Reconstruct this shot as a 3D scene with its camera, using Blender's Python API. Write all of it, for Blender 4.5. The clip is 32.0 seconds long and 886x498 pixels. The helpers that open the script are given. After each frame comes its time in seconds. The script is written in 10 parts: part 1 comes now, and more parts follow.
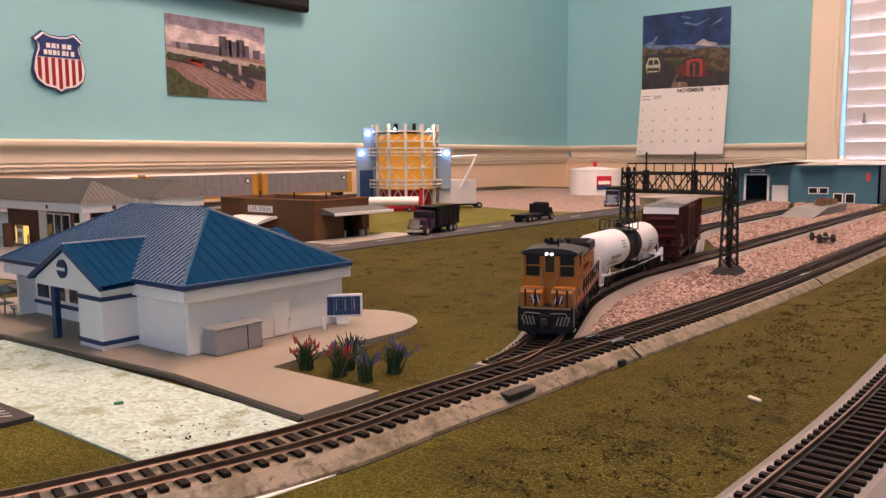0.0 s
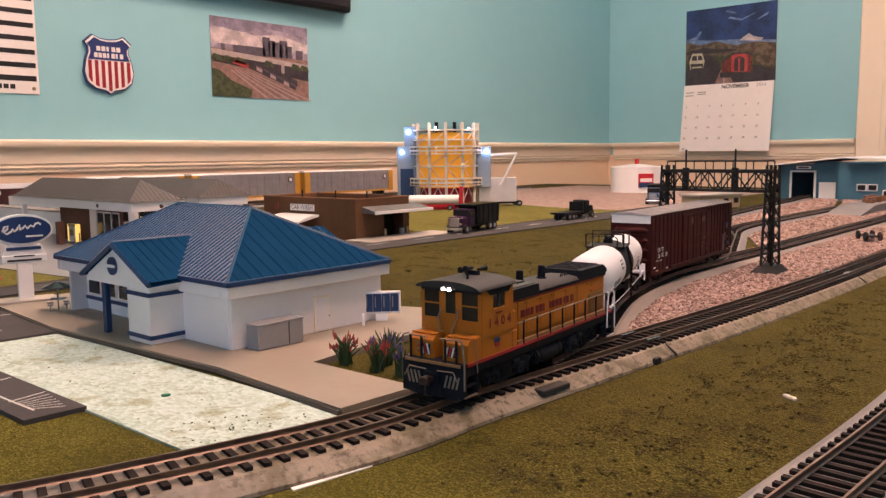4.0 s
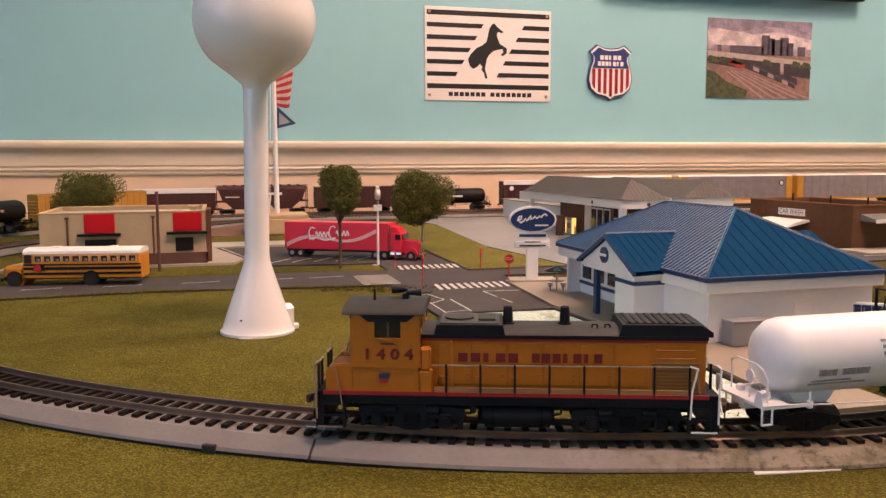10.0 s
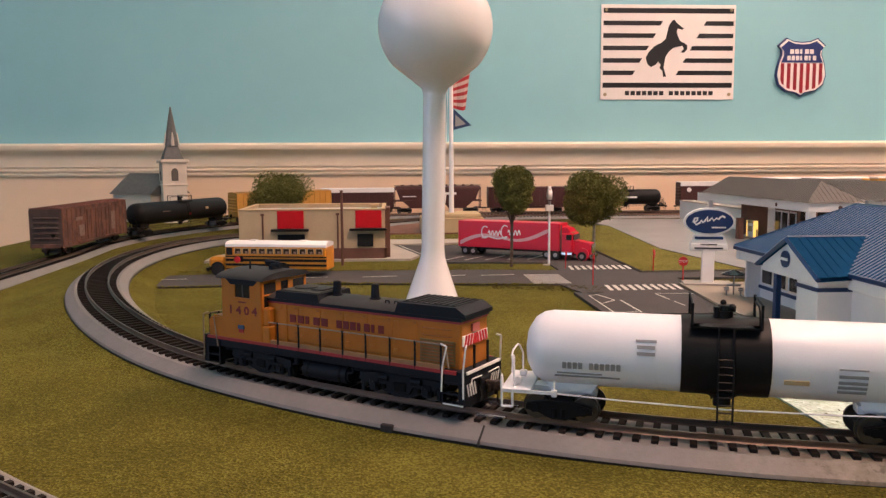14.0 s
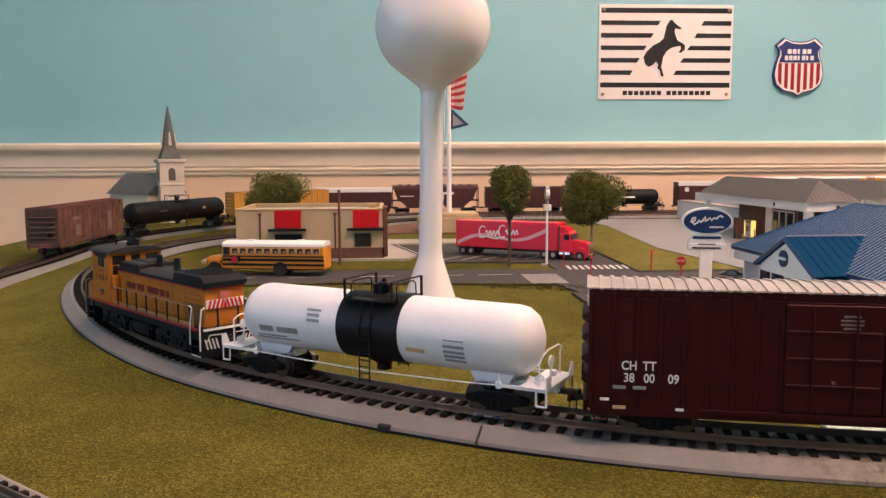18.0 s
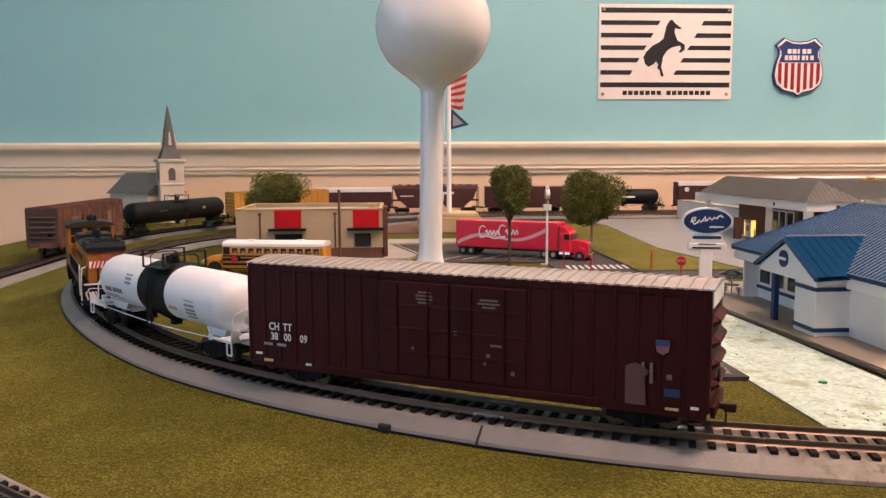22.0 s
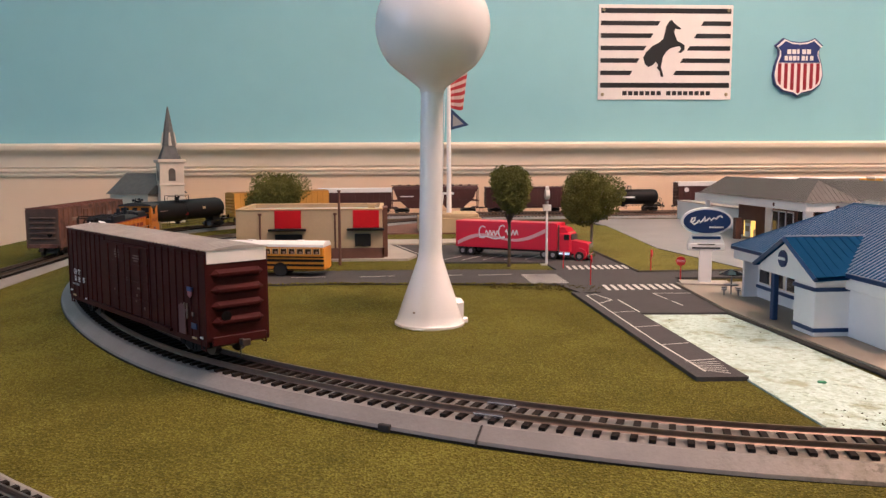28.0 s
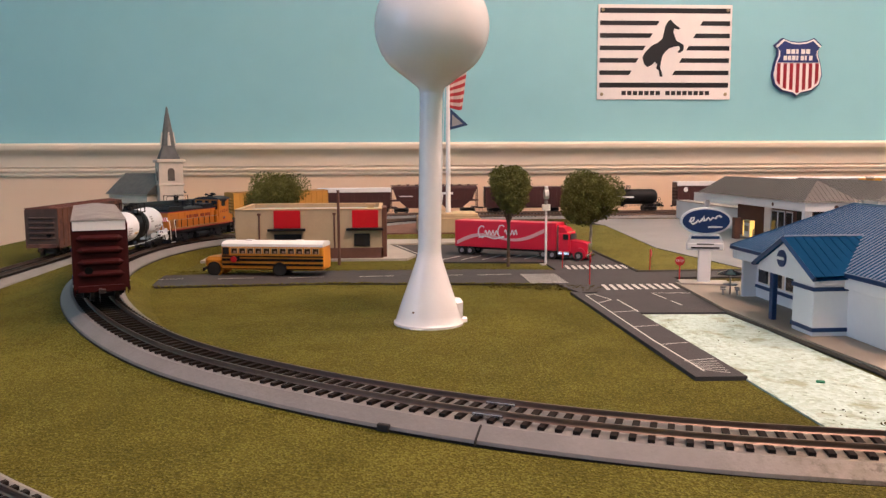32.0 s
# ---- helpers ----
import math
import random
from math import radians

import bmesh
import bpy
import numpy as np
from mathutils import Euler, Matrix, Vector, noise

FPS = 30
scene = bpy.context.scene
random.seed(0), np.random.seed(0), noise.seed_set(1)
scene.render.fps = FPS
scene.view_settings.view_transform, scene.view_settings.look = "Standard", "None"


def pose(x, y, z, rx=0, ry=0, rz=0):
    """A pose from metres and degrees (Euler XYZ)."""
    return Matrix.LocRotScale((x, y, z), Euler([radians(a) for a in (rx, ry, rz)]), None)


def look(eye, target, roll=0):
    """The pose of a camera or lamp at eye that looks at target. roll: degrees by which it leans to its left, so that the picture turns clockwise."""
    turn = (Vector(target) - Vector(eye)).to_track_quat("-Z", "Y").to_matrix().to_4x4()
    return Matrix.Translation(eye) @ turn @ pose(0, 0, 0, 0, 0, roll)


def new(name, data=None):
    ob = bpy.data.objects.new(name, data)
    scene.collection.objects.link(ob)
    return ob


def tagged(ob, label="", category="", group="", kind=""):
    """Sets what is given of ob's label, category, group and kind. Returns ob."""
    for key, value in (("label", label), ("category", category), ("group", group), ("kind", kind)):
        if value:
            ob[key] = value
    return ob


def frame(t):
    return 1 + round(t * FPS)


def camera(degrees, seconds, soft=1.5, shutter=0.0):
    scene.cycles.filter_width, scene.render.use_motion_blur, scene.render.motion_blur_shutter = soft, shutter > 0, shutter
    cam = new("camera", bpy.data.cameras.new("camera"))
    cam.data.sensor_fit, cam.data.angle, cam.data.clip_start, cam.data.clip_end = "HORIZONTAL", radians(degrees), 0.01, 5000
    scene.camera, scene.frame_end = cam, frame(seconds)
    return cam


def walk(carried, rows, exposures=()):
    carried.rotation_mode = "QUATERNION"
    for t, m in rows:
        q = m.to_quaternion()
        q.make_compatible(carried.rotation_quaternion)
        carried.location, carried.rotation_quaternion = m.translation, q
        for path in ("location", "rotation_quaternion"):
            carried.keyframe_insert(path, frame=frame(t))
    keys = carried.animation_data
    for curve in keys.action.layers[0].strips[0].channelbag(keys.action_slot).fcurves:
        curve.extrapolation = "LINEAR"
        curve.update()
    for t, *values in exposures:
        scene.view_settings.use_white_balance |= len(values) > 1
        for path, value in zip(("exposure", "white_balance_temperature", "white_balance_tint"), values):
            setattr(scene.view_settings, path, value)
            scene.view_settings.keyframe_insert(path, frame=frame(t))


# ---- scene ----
# camera: hand-held pan, then at rest
cam = camera(57.25, 32.0, 1.4)
PATH = [
    (0, pose(0.0256, 0.0487, 0.1173, 83.49, 0.33, -51.93)),
    (2, pose(0.0257, 0.0489, 0.1172, 83.49, 0.33, -51.93)),
    (2.5, pose(0.0265, 0.0494, 0.1172, 83.48, 0.35, -51.80)),
    (4.5, pose(0.0191, 0.0395, 0.1184, 83.43, 0.53, -47.10)),
    (5, pose(0.0170, 0.0387, 0.1181, 83.54, 0.33, -44.70)),
    (5.5, pose(0.0152, 0.0365, 0.1182, 83.55, 0.34, -42.21)),
    (6, pose(0.0132, 0.0342, 0.1184, 83.57, 0.27, -39.63)),
    (6.5, pose(0.0107, 0.0310, 0.1188, 83.56, 0.27, -37.01)),
    (7, pose(0.0094, 0.0289, 0.1190, 83.54, 0.31, -34.53)),
    (7.5, pose(0.0074, 0.0261, 0.1190, 83.56, 0.25, -31.98)),
    (8, pose(0.0065, 0.0233, 0.1190, 83.60, 0.32, -28.53)),
    (8.5, pose(0.0048, 0.0205, 0.1187, 83.63, 0.27, -24.48)),
    (9, pose(0.0041, 0.0179, 0.1188, 83.63, 0.31, -21.11)),
    (9.5, pose(0.0030, 0.0153, 0.1184, 83.68, 0.26, -18.45)),
    (10, pose(0.0020, 0.0130, 0.1183, 83.71, 0.19, -15.76)),
    (10.5, pose(0.0010, 0.0081, 0.1186, 83.72, 0.14, -12.64)),
    (11, pose(-0.0002, 0.0032, 0.1191, 83.74, 0.15, -9.51)),
    (11.5, pose(-0.0007, 0.0030, 0.1185, 83.76, 0.17, -7.03)),
    (12, pose(-0.0004, 0.0008, 0.1186, 83.78, 0.20, -5.14)),
    (12.5, pose(-0.0003, -0.0016, 0.1187, 83.77, 0.25, -3.80)),
    (13, pose(-0.0007, -0.0012, 0.1186, 83.80, 0.29, -3.38)),
    (14, pose(-0.0002, -0.0004, 0.1183, 83.80, 0.28, -3.66)),
    (17, pose(0.0002, 0.0007, 0.1179, 83.81, 0.26, -3.78)),
    (20, pose(-0.0003, 0.0017, 0.1179, 83.75, 0.26, -3.88)),
    (23, pose(-0.0001, 0.0008, 0.1179, 83.80, 0.26, -3.81)),
    (28, pose(-0.0001, 0.0003, 0.1179, 83.81, 0.27, -3.83)),
    (30, pose(-0.0001, -0.0003, 0.1181, 83.79, 0.27, -3.86)),
    (32, pose(0.0000, 0.0000, 0.1179, 83.80, 0.28, -3.88)),
]
walk(cam, PATH, [(0, -0.06, 5980, 30), (6, 0.0, 6050, 31), (8, 0.06, 6250, 33), (11, 0.08, 6300, 30), (13, 0.04, 5980, 28), (18, 0.15, 5950, 27), (25, 0.13, 5850, 26), (28, 0.11, 5740, 25), (32, 0.09, 5740, 25)])

# ---- light: daylight from the room's window, warm ceiling lamps ----
world = bpy.data.worlds.new("world")
scene.world = world
world.use_nodes = True
wnt = world.node_tree
sky = wnt.nodes.new("ShaderNodeTexSky")
sky.sky_type, sky.sun_disc = "NISHITA", False
sky.sun_elevation, sky.sun_rotation = radians(35), radians(80)
wnt.links.new(sky.outputs[0], wnt.nodes["Background"].inputs[0])
wnt.nodes["Background"].inputs[1].default_value = 0.15


def area_lamp(name, m, sx, sy, watts, color):
    data = bpy.data.lights.new(name, "AREA")
    data.shape, data.size, data.size_y, data.energy, data.color = "RECTANGLE", sx, sy, watts, color
    ob = new(name, data)
    ob.matrix_world = m
    return ob


WALL_Y, WALL_X, FLOOR_Z, CEIL_Z = 1.84, 3.196, -0.80, 1.75
LEFT_X, BACK_Y = -2.2, -2.2
LAMPS = ((1.35, 0.80, 72), (0.42, 0.00, 58))      # x, y, watts
for x, y, watts in LAMPS:
    bulb = bpy.data.lights.new("ceiling_lamp", "POINT")
    bulb.energy, bulb.color, bulb.shadow_soft_size = watts, (1.0, 0.67, 0.445), 0.16
    new("ceiling_lamp", bulb).matrix_world = pose(x, y, CEIL_Z - 0.22)
area_lamp("window_daylight", look((LEFT_X - 0.04, -0.70, 0.70), (0.2, -0.5, 0.2)), 1.4, 1.3, 12, (0.60, 0.80, 1.0))
area_lamp("east_window_daylight", look((WALL_X + 0.07, 0.12, 0.65), (0, 0.12, 0.5)), 1.2, 1.3, 19, (0.95, 0.95, 1.0))

# ---- mesh helpers ----
class G:
    """Collects vertices and faces of one mesh."""

    def __init__(self):
        self.v, self.f, self.m = [], [], Matrix.Identity(4)

    def add(self, vs, fs):
        o = len(self.v)
        self.v += [tuple(self.m @ Vector(p)) for p in vs]
        self.f += [tuple(o + i for i in f) for f in fs]
        return self

    def box(self, x0, y0, z0, x1, y1, z1, b=0.0):
        if b <= 0:
            vs = [(x, y, z) for z in (z0, z1) for y in (y0, y1) for x in (x0, x1)]
            return self.add(vs, [(0, 2, 3, 1), (4, 5, 7, 6), (0, 1, 5, 4), (2, 6, 7, 3), (0, 4, 6, 2), (1, 3, 7, 5)])
        lo, hi = (x0, y0, z0), (x1, y1, z1)
        vs, ix = [], {}
        for c in range(8):
            s = [(c >> k) & 1 for k in range(3)]
            for a in range(3):
                p = [(hi[k] - (0 if k == a else b)) if s[k] else (lo[k] + (0 if k == a else b)) for k in range(3)]
                ix[c, a] = len(vs)
                vs.append(p)
        fs = []
        for a in range(3):
            u, w = (a + 1) % 3, (a + 2) % 3
            for s in (0, 1):
                cs = [(s << a) | (i << u) | (j << w) for i, j in ((0, 0), (1, 0), (1, 1), (0, 1))]
                fs.append([ix[c, a] for c in (cs if s else cs[::-1])])
        for a in range(3):
            u, w = (a + 1) % 3, (a + 2) % 3
            for i in (0, 1):
                for j in (0, 1):
                    c0, c1 = (i << u) | (j << w), (1 << a) | (i << u) | (j << w)
                    q = [ix[c0, u], ix[c1, u], ix[c1, w], ix[c0, w]]
                    fs.append(q if i == j else q[::-1])
        for c in range(8):
            t = [ix[c, 0], ix[c, 1], ix[c, 2]]
            fs.append(t if bin(c).count("1") % 2 else t[::-1])
        return self.add(vs, fs)

    def cyl(self, p0, p1, r0, r1=None, n=12, caps=True):
        r1 = r0 if r1 is None else r1
        p0, p1 = Vector(p0), Vector(p1)
        q = (p1 - p0).to_track_quat("Z", "Y")
        vs = [tuple(p + q @ Vector((r * math.cos(2 * math.pi * i / n), r * math.sin(2 * math.pi * i / n), 0))) for p, r in ((p0, r0), (p1, r1)) for i in range(n)]
        fs = [(i, (i + 1) % n, n + (i + 1) % n, n + i) for i in range(n)]
        if caps:
            fs += [tuple(range(n))[::-1], tuple(range(n, 2 * n))]
        return self.add(vs, fs)

    def rod(self, pts, r, n=6):
        for a, b in zip(pts, pts[1:]):
            self.cyl(a, b, r, n=n)
        return self

    def lathe(self, prof, n=32, c=(0, 0, 0)):
        vs = [(c[0] + r * math.cos(2 * math.pi * i / n), c[1] + r * math.sin(2 * math.pi * i / n), c[2] + z) for r, z in prof for i in range(n)]
        fs = [(k * n + i, k * n + (i + 1) % n, (k + 1) * n + (i + 1) % n, (k + 1) * n + i) for k in range(len(prof) - 1) for i in range(n)]
        fs += [tuple(range(n))[::-1], tuple(range((len(prof) - 1) * n, len(prof) * n))]
        return self.add(vs, fs)

    def prism(self, poly, a, b, axis="z"):
        """Extrudes a counter-clockwise outline from a to b along an axis."""
        put = {"z": lambda u, w, h: (u, w, h), "y": lambda u, w, h: (u, h, w), "x": lambda u, w, h: (h, u, w)}[axis]
        n = len(poly)
        vs = [put(u, w, h) for h in (a, b) for u, w in poly]
        fs = [(i, (i + 1) % n, n + (i + 1) % n, n + i) for i in range(n)] + [tuple(range(n))[::-1], tuple(range(n, 2 * n))]
        if axis == "y":
            fs = [f[::-1] for f in fs]
        return self.add(vs, fs)

    def sweep(self, pts, prof, closed=False):
        """Sweeps a profile (sideways, up) along a path of (x, y, z)."""
        n, k, vs = len(pts), len(prof), []
        for i, p in enumerate(pts):
            a, b = pts[max(i - 1, 0)], pts[min(i + 1, n - 1)]
            d = Vector((b[0] - a[0], b[1] - a[1], 0)).normalized()
            vs += [(p[0] - d.y * s, p[1] + d.x * s, p[2] + z) for s, z in prof]
        fs = [(i * k + j, i * k + (j + 1) % k, (i + 1) * k + (j + 1) % k, (i + 1) * k + j) for i in range(n - 1) for j in range(k)]
        fs += [tuple(range(k))[::-1], tuple(range((n - 1) * k, n * k))]
        return self.add(vs, [f[::-1] for f in fs])

    def ball(self, c, r, n=12, sz=1.0):
        prof = [(max(r * math.sin(math.pi * i / n), r * 0.01), -r * sz * math.cos(math.pi * i / n)) for i in range(n + 1)]
        return self.lathe(prof, 2 * n, c)

    def mesh(self, name, mat, smooth=False):
        me = bpy.data.meshes.new(name)
        me.from_pydata(self.v, [], self.f)
        me.materials.append(mat)
        bm = bmesh.new()
        bm.from_mesh(me)
        bmesh.ops.recalc_face_normals(bm, faces=bm.faces)
        bm.to_mesh(me)
        bm.free()
        if smooth:
            me.shade_smooth()
            for e in me.edges:
                e.use_edge_sharp = False
            me.set_sharp_from_angle(angle=radians(40))
        return me


def thing(name, m, label, category, group="", kind=""):
    """An empty at a thing's base."""
    ob = new(name)
    ob.empty_display_size = 0.01
    ob.matrix_world = m
    return tagged(ob, label, category, group, kind)


def part(name, g, mat, parent=None, label="", smooth=False, m=None, kind=""):
    """One mesh object, under a thing or a part."""
    ob = new(name, g if isinstance(g, bpy.types.Mesh) else g.mesh(name, mat, smooth))
    if parent:
        ob.parent = parent
    if m is not None:
        ob.matrix_basis = m
    return tagged(ob, label, kind=kind)


def whole(name, g, mat, label, category, group="", kind="", smooth=False, m=None):
    """A thing of one mesh."""
    ob = part(name, g, mat, None, label, smooth, m)
    return tagged(ob, label, category, group, kind)


def text_mesh(words, size, mat, align="CENTER", depth=0.0, squeeze=1.0, bold=0.0, shear=0.0):
    """Raised letters in the xy plane, facing +z."""
    cu = bpy.data.curves.new("lettering", "FONT")
    cu.body, cu.size, cu.align_x, cu.align_y = words, size, align, "CENTER"
    cu.extrude, cu.offset, cu.shear, cu.resolution_u = depth, bold, shear, 3
    ob = new("lettering", cu)
    bpy.context.view_layer.update()
    me = bpy.data.meshes.new_from_object(ob.evaluated_get(bpy.context.evaluated_depsgraph_get()))
    bpy.data.objects.remove(ob)
    bpy.data.curves.remove(cu)
    me.transform(Matrix.Diagonal((squeeze, 1, 1, 1)))
    me.materials.clear()
    me.materials.append(mat)
    return me


# ---- materials ----
def material(name, color, rough=0.6, metal=0.0, vary=0.15, scale=40.0, bump=0.0, bump_scale=200.0, second=None, spread=(0.4, 0.6), coat=0.0, spec=0.5, emit=None, strength=0.0, per_object=0.0):
    """Painted or natural surface: colour varied at two scales, fine relief, uneven gloss."""
    mt = bpy.data.materials.new(name)
    mt.use_nodes = True
    nt = mt.node_tree
    n, l = nt.nodes, nt.links
    bs = n["Principled BSDF"]
    bs.inputs["Metallic"].default_value, bs.inputs["Roughness"].default_value = metal, rough
    bs.inputs["Specular IOR Level"].default_value = spec
    bs.inputs["Coat Weight"].default_value = coat
    tc = n.new("ShaderNodeTexCoord")
    big, fine = n.new("ShaderNodeTexNoise"), n.new("ShaderNodeTexNoise")
    big.inputs["Scale"].default_value, fine.inputs["Scale"].default_value = scale, scale * 9
    big.inputs["Detail"].default_value = fine.inputs["Detail"].default_value = 3
    for t in (big, fine):
        l.new(tc.outputs["Object"], t.inputs["Vector"])
    ramp = n.new("ShaderNodeMapRange")
    ramp.inputs["From Min"].default_value, ramp.inputs["From Max"].default_value = spread
    l.new(big.outputs["Fac"], ramp.inputs["Value"])
    mix = n.new("ShaderNodeMix")
    mix.data_type = "RGBA"
    dark = second or tuple(c * (1 - vary) for c in color)
    mix.inputs["A"].default_value, mix.inputs["B"].default_value = (*color, 1), (*dark, 1)
    l.new(ramp.outputs["Result"], mix.inputs["Factor"])
    hsv = n.new("ShaderNodeHueSaturation")
    l.new(mix.outputs["Result"], hsv.inputs["Color"])
    val = n.new("ShaderNodeMapRange")
    val.inputs["To Min"].default_value, val.inputs["To Max"].default_value = 1 - vary, 1 + vary
    l.new(fine.outputs["Fac"], val.inputs["Value"])
    if per_object:
        info, mul, rng = n.new("ShaderNodeObjectInfo"), n.new("ShaderNodeMath"), n.new("ShaderNodeMapRange")
        rng.inputs["To Min"].default_value, rng.inputs["To Max"].default_value = 1 - per_object, 1 + per_object
        mul.operation = "MULTIPLY"
        l.new(info.outputs["Random"], rng.inputs["Value"])
        l.new(rng.outputs["Result"], mul.inputs[0])
        l.new(val.outputs["Result"], mul.inputs[1])
        l.new(mul.outputs[0], hsv.inputs["Value"])
    else:
        l.new(val.outputs["Result"], hsv.inputs["Value"])
    l.new(hsv.outputs["Color"], bs.inputs["Base Color"])
    if bump:
        bt, bn = n.new("ShaderNodeTexNoise"), n.new("ShaderNodeBump")
        bt.inputs["Scale"].default_value, bt.inputs["Detail"].default_value = bump_scale, 4
        l.new(tc.outputs["Object"], bt.inputs["Vector"])
        bn.inputs["Strength"].default_value, bn.inputs["Distance"].default_value = bump, 0.002
        l.new(bt.outputs["Fac"], bn.inputs["Height"])
        l.new(bn.outputs["Normal"], bs.inputs["Normal"])
    if emit:
        bs.inputs["Emission Color"].default_value, bs.inputs["Emission Strength"].default_value = (*emit, 1), strength
    return mt


def plain(name, color, rough=0.5, metal=0.0, **k):
    return material(name, color, rough, metal, vary=0.06, scale=60, **k)


M_TURQ = material("turquoise_wall_paint", (0.250, 0.530, 0.590), 0.55, vary=0.03, scale=2.0, bump=0.06, bump_scale=300)
M_BEIGE = material("beige_wall_paint", (0.86, 0.64, 0.44), 0.5, vary=0.03, scale=2.0, bump=0.05, bump_scale=300)
M_TRIM = material("cream_trim_paint", (0.88, 0.75, 0.58), 0.32, vary=0.03, scale=3.0)
M_CEIL = material("ceiling_paint", (0.80, 0.79, 0.75), 0.8, vary=0.03, scale=3.0)
M_FLOOR = material("floor_carpet", (0.35, 0.28, 0.2), 0.95, vary=0.2, scale=20, bump=0.3)
M_ROAD = material("asphalt_sheet", (0.050, 0.046, 0.047), 0.85, vary=0.15, scale=25, bump=0.3, bump_scale=800)
M_LINE = material("road_paint", (0.72, 0.70, 0.66), 0.7, vary=0.1, scale=150)
M_CONC = material("concrete_plastic", (0.39, 0.34, 0.27), 0.6, vary=0.08, scale=30)
M_BED = material("grey_roadbed_plastic", (0.215, 0.205, 0.20), 0.55, vary=0.1, scale=35, bump=0.15, bump_scale=500)
M_TIE = plain("black_ties", (0.014, 0.010, 0.008), 0.75, spec=0.15)
M_RAIL = plain("blackened_rail", (0.235, 0.165, 0.130), 0.42, 0.9)
M_WHITE = material("white_plastic", (0.84, 0.82, 0.80), 0.4, vary=0.02, scale=30)
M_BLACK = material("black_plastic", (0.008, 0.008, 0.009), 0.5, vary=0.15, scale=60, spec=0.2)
M_BLUE = material("blue_roof_plastic", (0.0075, 0.046, 0.112), 0.7, vary=0.06, scale=40, spec=0.0)
M_NAVY = plain("navy_plastic", (0.01, 0.04, 0.12), 0.4)
M_RED = plain("red_plastic", (0.62, 0.015, 0.02), 0.4)
M_YEL = material("armour_yellow", (0.62, 0.27, 0.025), 0.45, vary=0.06, scale=50)
M_MAROON = material("maroon_car_paint", (0.046, 0.0062, 0.0060), 0.5, vary=0.14, scale=60, spec=0.14)
M_BROWN = plain("brown_plastic", (0.16, 0.075, 0.03), 0.6)
M_TAN = plain("tan_stucco", (0.55, 0.40, 0.22), 0.8)
M_GREY = plain("grey_plastic", (0.29, 0.285, 0.29), 0.5)
M_BALLAST = material("pink_ballast", (0.34, 0.235, 0.195), 0.9, vary=0.3, scale=120, second=(0.19, 0.125, 0.105), bump=1.0, bump_scale=500)


